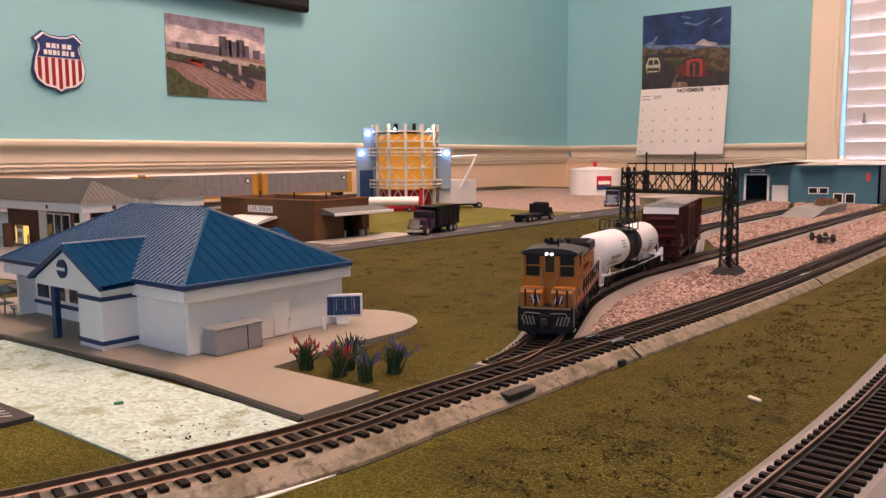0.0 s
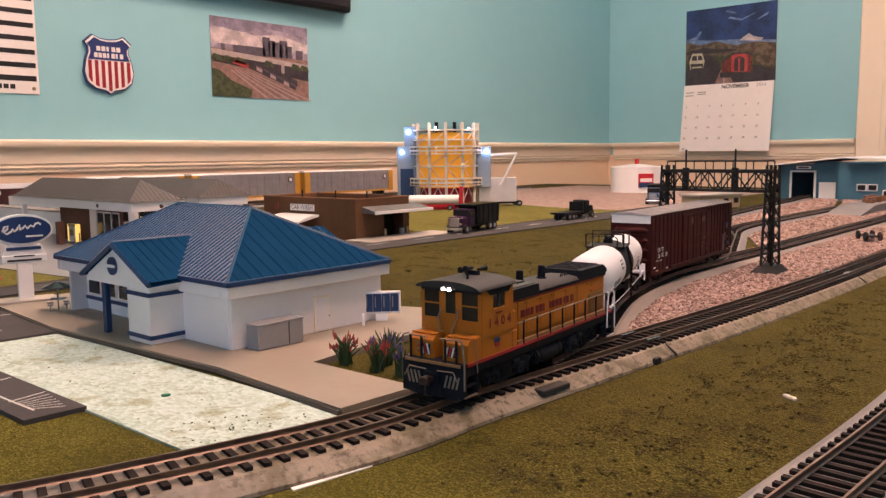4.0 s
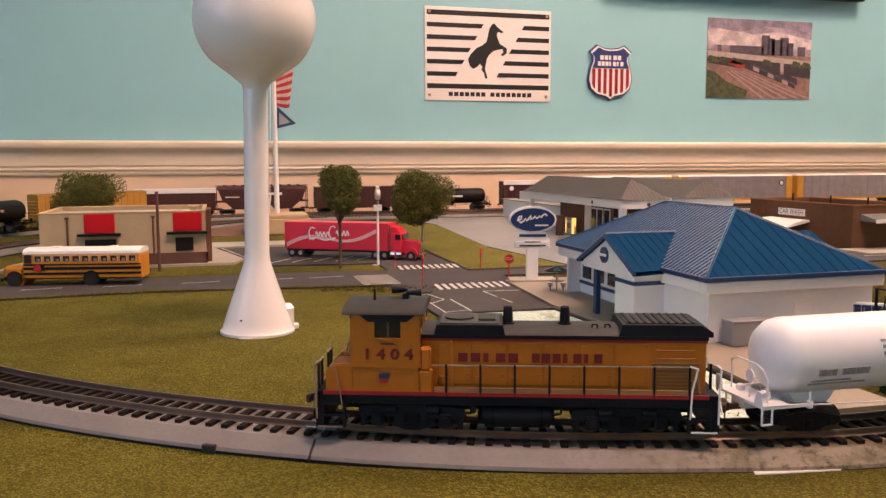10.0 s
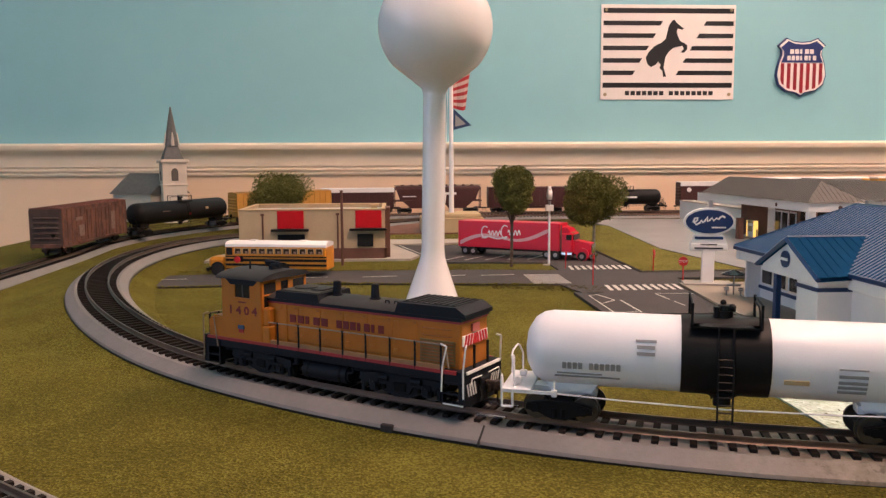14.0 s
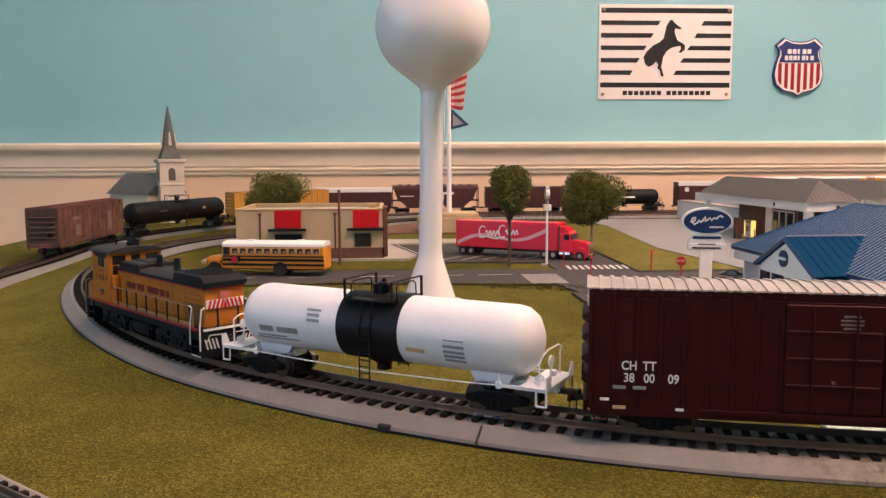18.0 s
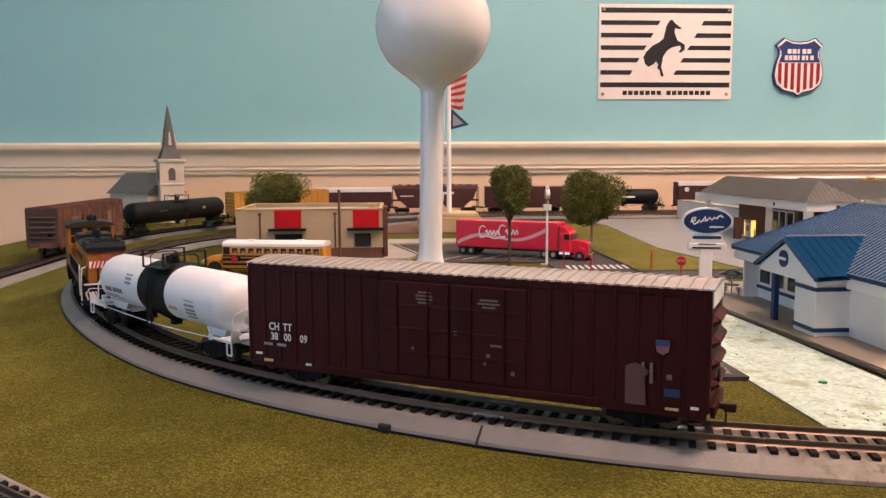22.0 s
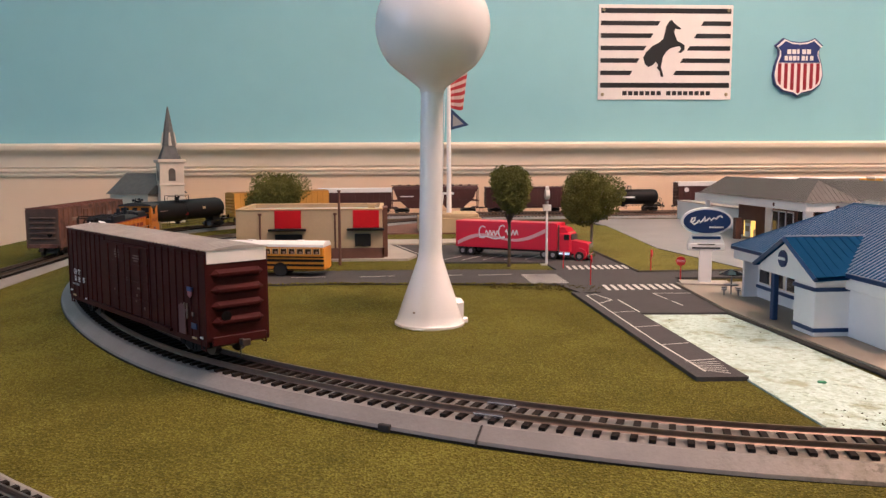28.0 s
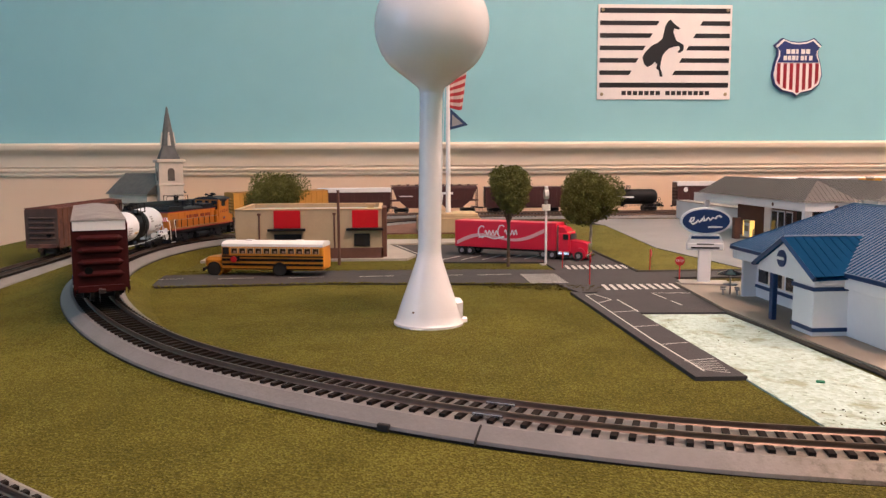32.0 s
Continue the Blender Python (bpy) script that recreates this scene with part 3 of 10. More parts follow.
# train poster: flat printed sheet made of colour areas
po = thing("train_poster", frame_xz(1.3635, 0.370), "unframed photo print of freight trains below a city skyline", "poster")
PC = {k: material("print_" + k, c, 0.35, vary=v, scale=sc) for k, c, v, sc in (
    ("sky", (0.36, 0.30, 0.37), 0.45, 18), ("cloud", (0.62, 0.53, 0.53), 0.4, 30), ("tower", (0.10, 0.085, 0.11), 0.3, 90), ("bridge", (0.40, 0.33, 0.30), 0.2, 60), ("shade", (0.045, 0.035, 0.04), 0.3, 60),
    ("gravel", (0.27, 0.16, 0.13), 0.3, 70), ("bush", (0.07, 0.085, 0.035), 0.5, 120), ("red", (0.45, 0.06, 0.05), 0.3, 80), ("steel", (0.35, 0.25, 0.24), 0.1, 60), ("blue", (0.022, 0.050, 0.170), 0.5, 14), ("hill", (0.15, 0.105, 0.065), 0.6, 60), ("haze", (0.16, 0.24, 0.42), 0.5, 24), ("haze2", (0.27, 0.23, 0.30), 0.4, 30), ("cream", (0.55, 0.50, 0.33), 0.2, 60), ("brick", (0.16, 0.035, 0.025), 0.4, 90))}
part("sheet", G().box(-0.155, -0.098, 0.001, 0.155, 0.100, 0.0022), PC["sky"], po)


def patch(parent, name, mat, poly, k, th=0.00022, m=None):
    return part(name, G().prism(poly, 0.0020 + k * th, 0.0023 + k * th), PC[mat], parent, m=m)


patch(po, "cloud_bank", "cloud", [(-0.155, 0.035), (0.155, 0.03), (0.155, 0.055), (0.05, 0.072), (-0.02, 0.062), (-0.1, 0.078), (-0.155, 0.070)], 1)
patch(po, "far_field", "gravel", [(-0.155, -0.098), (0.155, -0.098), (0.155, 0.012), (-0.155, 0.022)], 2)
for x, w, h in ((0.015, 0.012, 0.062), (0.033, 0.010, 0.055), (0.05, 0.016, 0.052), (0.072, 0.013, 0.058), (0.09, 0.01, 0.045), (0.125, 0.012, 0.036), (-0.12, 0.006, 0.034), (-0.04, 0.05, 0.034)):
    patch(po, "skyline_block", "tower", [(x - w, 0.012), (x + w, 0.012), (x + w, h), (x - w, h)], 3)
patch(po, "bridge_shade", "shade", [(-0.15, -0.012), (0.155, -0.045), (0.155, -0.005), (-0.15, 0.008)], 4)
patch(po, "bridge_deck", "bridge", [(-0.155, 0.006), (0.155, -0.012), (0.155, 0.0), (-0.155, 0.020)], 5)
patch(po, "bridge_pier", "bridge", [(0.062, -0.035), (0.072, -0.035), (0.072, -0.004), (0.062, -0.004)], 6)
patch(po, "dark_train", "shade", [(-0.045, -0.022), (0.095, -0.066), (0.115, -0.060), (0.115, -0.046), (0.03, -0.018), (-0.03, -0.004)], 6)
patch(po, "red_train", "red", [(-0.095, -0.012), (-0.045, -0.024), (-0.045, -0.012), (-0.085, -0.002)], 7)
for i in range(5):
    patch(po, "rail_line", "steel", [(-0.1 + i * 0.012, -0.03), (-0.095 + i * 0.012, -0.03), (0.02 + i * 0.036, -0.098), (0.008 + i * 0.036, -0.098)], 7)
patch(po, "bush", "bush", [(-0.155, -0.098), (-0.04, -0.098), (-0.035, -0.078), (-0.06, -0.070), (-0.10, -0.056), (-0.13, -0.034), (-0.155, -0.028)], 8)

for i in range(6):
    x, y = -0.020 + i * 0.022, -0.016 - i * 0.0078
    patch(po, "wagon", "shade" if i % 2 else "steel", [(x, y - 0.010), (x + 0.018, y - 0.016), (x + 0.018, y - 0.004), (x, y + 0.002)], 9)
    patch(po, "wagon_top", "tower", [(x, y - 0.001), (x + 0.018, y - 0.007), (x + 0.018, y - 0.003), (x, y + 0.003)], 10)
for i, x in enumerate((-0.14, -0.105, -0.07, 0.02, 0.11, 0.14)):
    patch(po, "tree_clump", "bush", [(x - 0.018, -0.006 - i * 0.002), (x + 0.018, -0.010 - i * 0.002), (x + 0.012, 0.004 - i * 0.002), (x - 0.008, 0.008 - i * 0.002)], 7)
patch(po, "dark_cloud", "haze2", [(-0.155, 0.078), (-0.06, 0.068), (0.03, 0.084), (0.155, 0.074), (0.155, 0.100), (-0.155, 0.100)], 2)

# flat screen above, only its lower edge in view
tv = thing("wall_screen", frame_xz(1.29, 0.83, 0.0), "black flat screen mounted on the wall", "screen")
part("housing", G().box(-0.36, -0.305, 0.03, 0.36, 0.2, 0.062, 0.006), M_BLACK, tv, m=pose(0, 0, 0, 3, 0, 0))
part("mount", G().box(-0.1, -0.1, 0, 0.1, 0.1, 0.035), M_BLACK, tv)
part("panel", G().box(-0.345, -0.29, 0.062, 0.345, 0.19, 0.0635), plain("screen_glass", (0.008, 0.008, 0.01), 0.1), tv, "dark glossy screen panel", m=pose(0, 0, 0, 3, 0, 0))

# calendar on the east wall
ca = thing("wall_calendar", pose(WALL_X, 1.312, 0.405, 90, 0, -90), "open wall calendar, train photo above a month page", "calendar")
TILT = pose(0, 0, 0, 1.0, 0, 0)
part("photo_page", G().box(-0.178, -0.022, 0.003, 0.178, 0.272, 0.0045), PC["blue"], ca, m=TILT)
CAL = [("light_sky", "haze", [(-0.178, 0.130), (0.178, 0.110), (0.178, 0.128), (0.06, 0.142), (-0.09, 0.150), (-0.178, 0.160)]),
       ("cloud", "cloud", [(0.038, 0.138), (0.120, 0.130), (0.130, 0.140), (0.095, 0.148), (0.072, 0.162), (0.055, 0.150)]),
       ("cloud", "haze", [(-0.170, 0.160), (-0.130, 0.156), (-0.112, 0.186), (-0.120, 0.188), (-0.138, 0.168)]),
       ("wisp", "haze", [(-0.010, 0.226), (0.045, 0.212), (0.095, 0.232), (0.098, 0.238), (0.045, 0.219), (0.002, 0.232)]),
       ("wisp", "haze", [(0.095, 0.205), (0.140, 0.222), (0.150, 0.234), (0.142, 0.232), (0.120, 0.219)]),
       ("wisp", "haze", [(-0.020, 0.252), (0.020, 0.240), (0.026, 0.244), (-0.010, 0.258)]),
       ("far_hill", "hill", [(-0.178, -0.02), (0.178, -0.02), (0.178, 0.118), (0.10, 0.128), (0.02, 0.122), (-0.05, 0.142), (-0.12, 0.134), (-0.178, 0.150)]),
       ("ridge_shade", "shade", [(-0.178, 0.112), (-0.10, 0.122), (-0.04, 0.112), (0.03, 0.108), (0.03, 0.100), (-0.06, 0.098), (-0.178, 0.100)]),
       ("scrub", "bush", [(-0.178, 0.04), (0.178, 0.03), (0.178, 0.070), (0.12, 0.085), (0.05, 0.070), (-0.03, 0.088), (-0.178, 0.080)]),
       ("dry_bank", "hill", [(0.100, 0.045), (0.178, 0.030), (0.178, 0.078), (0.140, 0.088), (0.105, 0.074)]),
       ("ground", "shade", [(-0.178, -0.02), (0.178, -0.02), (0.178, 0.020), (0.10, 0.042), (-0.05, 0.04), (-0.178, 0.045)]),
       ("track_bed", "gravel", [(-0.055, -0.02), (0.020, -0.02), (-0.012, 0.035), (-0.030, 0.035)]),
       ("pale_rail", "steel", [(-0.022, -0.02), (-0.014, -0.02), (-0.020, 0.034), (-0.023, 0.034)]),
       ("dark_engine", "shade", [(-0.172, 0.0), (-0.05, 0.012), (-0.035, 0.055), (-0.075, 0.092), (-0.165, 0.104)]),
       ("engine_face", "cream", [(-0.157, 0.040), (-0.106, 0.040), (-0.098, 0.072), (-0.110, 0.102), (-0.150, 0.104), (-0.162, 0.072)]),
       ("engine_window", "shade", [(-0.152, 0.076), (-0.130, 0.076), (-0.131, 0.094), (-0.149, 0.094)]),
       ("engine_window", "shade", [(-0.126, 0.076), (-0.106, 0.076), (-0.112, 0.094), (-0.126, 0.094)]),
       ("engine_grille", "shade", [(-0.154, 0.040), (-0.106, 0.040), (-0.104, 0.062), (-0.157, 0.064)]),
       ("engine_stripe", "cream", [(-0.150, 0.046), (-0.110, 0.046), (-0.110, 0.051), (-0.150, 0.052)]),
       ("lamp_spot", "cloud", [(-0.134, 0.067), (-0.123, 0.067), (-0.123, 0.076), (-0.134, 0.076)]),
       ("bumper", "shade", [(-0.034, 0.002), (0.104, -0.006), (0.104, 0.016), (-0.034, 0.022)]),
       ("red_caboose", "brick", [(-0.028, 0.022), (0.092, 0.014), (0.092, 0.078), (0.074, 0.092), (0.018, 0.094), (-0.028, 0.066)]),
       ("caboose_front", "red", [(0.010, 0.022), (0.074, 0.018), (0.074, 0.086), (0.042, 0.092), (0.010, 0.082)]),
       ("caboose_roof", "shade", [(-0.032, 0.064), (0.016, 0.094), (0.076, 0.092), (0.098, 0.076), (0.090, 0.075), (0.066, 0.086), (0.018, 0.088), (-0.028, 0.058)]),
       ("caboose_opening", "shade", [(0.022, 0.022), (0.062, 0.020), (0.062, 0.070), (0.042, 0.078), (0.022, 0.070)]),
       ("caboose_post", "red", [(0.037, 0.021), (0.044, 0.021), (0.044, 0.070), (0.037, 0.070)])]
for k, (nm, mt, poly) in enumerate(CAL):
    patch(ca, nm, mt, poly, 18 + k, 0.00015, m=TILT)
month = part("month_page", G().box(-0.180, -0.288, 0.004, 0.176, -0.0225, 0.0055), M_ENAMEL, ca, "white month page with dates", m=pose(0, 0, 0, -7.5, 0, 0))
part("month_title", text_mesh("NOVEMBER", 0.021, M_INK, bold=0.0006), M_INK, month, m=pose(0.028, -0.036, 0.0058))
part("year_title", text_mesh("2014", 0.019, M_GREY), M_GREY, month, m=pose(0.128, -0.036, 0.0058))
for d in range(1, 31):
    c, r = (d + 5) % 7, (d + 5) // 7
    part("date", text_mesh(str(d), 0.0115, M_INK), M_INK, month, m=pose(-0.165 + c * 0.048, -0.066 - r * 0.0425, 0.0058))
for i, (x, y) in enumerate(((-0.155, -0.052), (-0.105, -0.052), (-0.155, -0.064), (-0.105, -0.060))):
    part("fine_print_bar", G().box(x - 0.018, y - 0.0018, 0.0056, x + 0.018, y + 0.0018, 0.0059), M_GREY, month)

# layout table
TX0, TY0, TX1, TY1 = -0.555, -0.6, 2.72, 1.832
tbl = thing("layout_table", pose(0, 0, 0), "wooden layout table under a green grass mat", "table", kind="structure")
M_WOOD = material("pine_board", (0.36, 0.22, 0.11), 0.6, vary=0.2, scale=18)
part("table_board", G().box(TX0, TY0, -0.030, TX1, TY1, -0.003, 0.002), M_WOOD, tbl)
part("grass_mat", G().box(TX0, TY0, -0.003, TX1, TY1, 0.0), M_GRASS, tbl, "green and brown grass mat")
for x in (TX0 + 0.08, (TX0 + TX1) / 2, TX1 - 0.08):
    for y in (TY0 + 0.08, TY1 - 0.08):
        part("leg", G().box(x - 0.035, y - 0.035, FLOOR_Z, x + 0.035, y + 0.035, -0.03, 0.003), M_WOOD, tbl)

# ---- track ----
M_EDGE_ = plain("dark_recess", (0.02, 0.018, 0.016), 0.8)
CX, CY, CR = 0.315, 0.870, 0.590


def arc(cx, cy, r, a0, a1, n=40):
    """Points of an arc; angles in degrees from the +x axis."""
    return [(cx + r * math.cos(radians(a0 + (a1 - a0) * i / n)), cy + r * math.sin(radians(a0 + (a1 - a0) * i / n))) for i in range(n + 1)]


def resample(pts, step):
    out, acc = [pts[0]], 0.0
    for a, b in zip(pts, pts[1:]):
        d = math.dist(a, b)
        while acc + d >= step:
            f = (step - acc) / d
            a = (a[0] + (b[0] - a[0]) * f, a[1] + (b[1] - a[1]) * f)
            out.append(a)
            d, acc = math.dist(a, b), 0.0
        acc += d
    return out


def s_bend(p, a, q, b, n=40):
    """Smooth joint from p with heading a to q with heading b (degrees)."""
    k = math.dist(p, q) * 0.38
    p1 = (p[0] + k * math.cos(radians(a)), p[1] + k * math.sin(radians(a)))
    q1 = (q[0] - k * math.cos(radians(b)), q[1] - k * math.sin(radians(b)))
    out = []
    for i in range(n + 1):
        t = i / n
        w = ((1 - t) ** 3, 3 * t * (1 - t) ** 2, 3 * t * t * (1 - t), t ** 3)
        out.append(tuple(sum(c * pt[k] for c, pt in zip(w, (p, p1, q1, q))) for k in (0, 1)))
    return out


BACK_TRACK_Y = 1.725


def through_points(pts, n=8):
    """A smooth line through points; the first and last only give the way."""
    out = []
    for p0, p1, p2, p3 in zip(pts, pts[1:], pts[2:], pts[3:]):
        for i in range(n):
            t = i / n
            out.append(tuple(0.5 * (2 * b + (c - a) * t + (2 * a - 5 * b + 4 * c - d) * t * t + (3 * b - a - 3 * c + d) * t ** 3) for a, b, c, d in zip(p0, p1, p2, p3)))
    return out + [pts[-2]]


A1 = 253.0
CURVE = arc(CX, CY, CR, A1, 150, 100)
CURVE += s_bend(CURVE[-1], 60, (0.27, 1.642), 0, 30)[1:] + [(2.3, 1.642)]
ENTRY = [(0.30, 0.2790), (0.235, 0.2826), CURVE[0], CURVE[1]]
P0 = ENTRY[0]
FRONT = [(2.6, 0.240), (1.2, 0.2445), (0.85, 0.2487)] + through_points([(1.0, 0.247), (0.80, 0.2493), (0.68, 0.2530), (0.56, 0.2590), (0.44, 0.2680), (0.37, 0.2735)] + ENTRY)
LOOP = FRONT + CURVE[1:]
LEAD = through_points([(0.85, 0.378), (0.72, 0.3723), (0.58, 0.3484), (0.44, 0.2963), (0.37, 0.2822)] + ENTRY)
SIDING = [(1.85, 0.368), (0.95, 0.371), (0.85, 0.3725)] + LEAD[:25]
SPUR = [(1.78, 0.503), (1.30, 0.503)] + through_points([(1.42, 0.503), (1.27, 0.503), (1.17, 0.490), (1.06, 0.4530), (0.96, 0.4180), (0.85, 0.3815), (0.72, 0.3723), (0.58, 0.3484)])
SPUR_SHED = [(2.16, 0.690)] + s_bend((1.40, 0.610), 187, (1.06, 0.4530), 201, 24)
OUTER = [(2.6, 0.100), (0.60, 0.107)] + s_bend((0.55, 0.1075), 180, (0.30, 0.1145), 176, 12) + s_bend((0.25, 0.1175), 176, (-0.170, 0.2935), 137.3, 24) + arc(0.29, 0.793, 0.68, 227.3, 180, 30)[1:] + [(-0.396, 1.0)] + arc(0.190, 1.13, 0.595, 180, 90, 40) + [(2.3, BACK_TRACK_Y)]


def ease(v, a, b):
    t = min(max((v - a) / (b - a), 0.0), 1.0)
    return t * t * (3 - 2 * t)


RAIL_TOP = 0.0115


def level(x, y):
    """The track sinks a little into the mat towards the east and climbs a low bank in the west."""
    west = 0.0025 * ease(-x, -0.20, 0.12) + 0.0105 * ease(-x, 0.1, 0.3)
    return west * ease(1.4 - y, 0.0, 0.2) - 0.0010 - 0.0015 * max(ease(x, 0.45, 1.0), ease(y, 0.6, 1.0) * ease(x, -0.1, 0.1))


def track(name, pts, label, dz=0.0, near=False, bedmat=None, flat=False):
    ob = thing(name, pose(0, 0, dz), label, "track", "tracks")
    rise = (lambda x, y: -0.0025 * ease(y, 0.6, 1.0)) if flat else level
    line = [(x, y, rise(x, y)) for x, y in resample(pts, 0.012)]
    bed = G().sweep(line, [(-0.0242, 0.0010), (0.0242, 0.0010), (0.0236, 0.0026), (0.0172, 0.0072), (-0.0172, 0.0072), (-0.0236, 0.0026)])
    # black base strip: the shadow gap below the roadbed, put in as colour
    part("bed_foot", G().sweep(line, [(-0.0245, -0.003), (0.0245, -0.003), (0.0245, 0.0012), (-0.0245, 0.0012)]), M_BLACK, ob, "black base strip put in for the shadow gap under the roadbed")
    part("roadbed", bed, bedmat or M_BED, ob, "grey plastic roadbed")
    high = [q for q in line if q[2] > -0.0008]
    if len(high) > 2:
        g, k = G(), len(high)
        for (x, y, z), a, b in zip(high, [high[0]] + high[:-1], high[1:] + [high[-1]]):
            d = Vector((b[0] - a[0], b[1] - a[1], 0)).normalized()
            out = -d.y * (x - CX) + d.x * (y - CY) > 0
            wl, wr = (2.2, 5.0) if out else (5.0, 2.2)
            g.v += [(x - d.y * o, y + d.x * o, h) for o, h in ((-0.0243 - z * wl, -0.001), (-0.0243, z + 0.0002), (0.0243, z + 0.0002), (0.0243 + z * wr, -0.001))]
        g.f = [(4 * i + j, 4 * i + j + 1, 4 * i + j + 5, 4 * i + j + 4) for i in range(k - 1) for j in range(3)]
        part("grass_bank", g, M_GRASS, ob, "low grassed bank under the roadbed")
    rest, tl = G(), resample(pts, 0.0072)
    tie = G().box(-0.0014, -0.0148, 0.0065, 0.0014, 0.0148, 0.0087).mesh("tie", M_TIE)
    for a, b in zip(tl, tl[1:]):
        d = Vector((b[0] - a[0], b[1] - a[1], 0)).normalized()
        m = Matrix(((d.x, -d.y, 0, a[0]), (d.y, d.x, 0, a[1]), (0, 0, 1, rise(*a)), (0, 0, 0, 1)))
        if near and a[0] < 1.1 and a[1] < 0.8:
            part("tie", tie, None, ob, m=m)
        else:
            rest.m = m
            rest.box(-0.0014, -0.0148, 0.0065, 0.0014, 0.0148, 0.0087)
    part("tie_row", rest, M_TIE, ob, "black plastic ties", kind="stuff")
    for s in (-1, 1):
        c = s * 0.0087
        part("rail", G().sweep(line, [(c - 0.0008, 0.0086), (c + 0.0008, 0.0086), (c + 0.00025, 0.0092), (c + 0.00025, 0.0103), (c + 0.00045, 0.0107), (c + 0.00045, 0.0115), (c - 0.00045, 0.0115), (c - 0.00045, 0.0107), (c - 0.00025, 0.0103), (c - 0.00025, 0.0092)]), M_RAIL, ob, "dark metal rail")
    return ob


track("main_track", LOOP, "curved model railway track on grey roadbed", near=True, bedmat=M_BED_DIRTY)
track("shed_track", SPUR_SHED, "spur track into the shed door", -0.0006)
track("spur_track", SPUR, "spur model railway track by the loading dock", -0.0004)
track("siding_track", SIDING, "siding model railway track joining the main curve", -0.0003, True, M_BED_CLEAN)
track("outer_track", OUTER, "outer model railway track on grey roadbed", near=True, flat=True)

# joints, joiners and the switch lever slot of the main track
main = next(o for o in scene.objects if o.name == "main_track")
M_NICKEL = plain("bright_rail_joiner", (0.55, 0.55, 0.57), 0.25, 0.9)


def beside(x, y, rz, off):
    """Pose at a point of the track's middle, moved sideways; rz is the way to its outer side."""
    return pose(x + off * math.cos(radians(rz)), y + off * math.sin(radians(rz)), 0, 0, 0, rz)


def on_arc(a):
    return CX + CR * math.cos(radians(a)), CY + CR * math.sin(radians(a)), a


for j in (on_arc(242.85), (0.4575, 0.2661, 265.9), (0.80, 0.2493, 269.3)):
    part("bed_joint", G().add([(0.0175, -0.0004, 0.0070), (0.0175, 0.0004, 0.0070), (0.0250, 0.0004, 0.0008), (0.0250, -0.0004, 0.0008), (0.0175, -0.0004, 0.0076), (0.0175, 0.0004, 0.0076), (0.0247, 0.0004, 0.0026), (0.0247, -0.0004, 0.0026)], [(0, 3, 2, 1), (4, 5, 6, 7), (0, 1, 5, 4), (2, 3, 7, 6), (1, 2, 6, 5), (3, 0, 4, 7)]), M_EDGE_, main, "dark joint line", m=beside(*j, 0))
    for off in (-0.0087, 0.0087):
        part("rail_joiner", G().box(-0.0016, -0.007, 0.0086, 0.0016, 0.007, 0.0100, 0.0003), M_NICKEL, main, "bright metal rail joiner", m=beside(*j, off))
part("bed_notch", G().box(-0.0012, -0.003, 0.0006, 0.0012, 0.003, 0.0040, 0.0004), M_EDGE_, main, "small dark clip on the roadbed", m=beside(*on_arc(238.79), 0.0240))
part("bed_notch", G().box(-0.0012, -0.003, 0.0006, 0.0012, 0.003, 0.0040, 0.0004), M_EDGE_, main, "small dark clip on the roadbed", m=beside(0.437, 0.2677, 265.9, 0.0240))
part("switch_slot", G().box(-0.0032, -0.0105, 0.0030, 0.0032, 0.0105, 0.0060, 0.0004), M_EDGE_, main, "dark switch lever slot", m=beside(0.3475, 0.2739, 265.9, 0.0190))
whole("white_card_strip", G().prism([(0.1945, 0.2640), (0.2285, 0.2588), (0.2300, 0.2612), (0.1965, 0.2690)], -0.001, 0.0004), M_WHITE, "thin white card strip beside the roadbed", "card strip")

# ---- ground sheets on the mat ----
def sheet(name, poly, z0, z1, mat, label, cat, m=None):
    return whole(name, G().prism(poly, z0, z1), mat, label, cat, kind="structure", m=m)


M_CRETE = material("pale_concrete_sheet", (0.42, 0.38, 0.33), 0.6, vary=0.1, scale=14, bump=0.1, bump_scale=300)
M_PATIO = material("tan_patio_plastic", (0.285, 0.243, 0.188), 0.5, vary=0.07, scale=25)
M_BRICKRED = material("brick_paving", (0.20, 0.09, 0.06), 0.8, vary=0.2, scale=80)
M_YARD = material("pale_pink_grit", (0.40, 0.285, 0.24), 0.9, vary=0.25, scale=60, second=(0.28, 0.195, 0.165), bump=0.8, bump_scale=600)
M_LOT = material("blue_grey_lot", (0.30, 0.30, 0.31), 0.35, vary=0.12, scale=14, bump=0.05, bump_scale=300)
M_EDGE = plain("dark_edge", (0.055, 0.048, 0.036), 0.8)
sheet("white_foam_panel", [(0.1905, 0.325), (0.262, 0.312), (0.262, 0.40), (0.258, 0.592), (0.190, 0.597)], 0.0, 0.0010, M_FOAM, "bare white foam board between lot and road", "ground")
sheet("pavement_strip", [(0.160, 0.700), (0.163, 0.414), (0.191, 0.413), (0.1895, 0.597), (0.2655, 0.592), (0.279, 0.745), (0.176, 0.690)], 0.0, 0.0024, M_ROAD, "dark asphalt card strip with parking lines", "pavement")
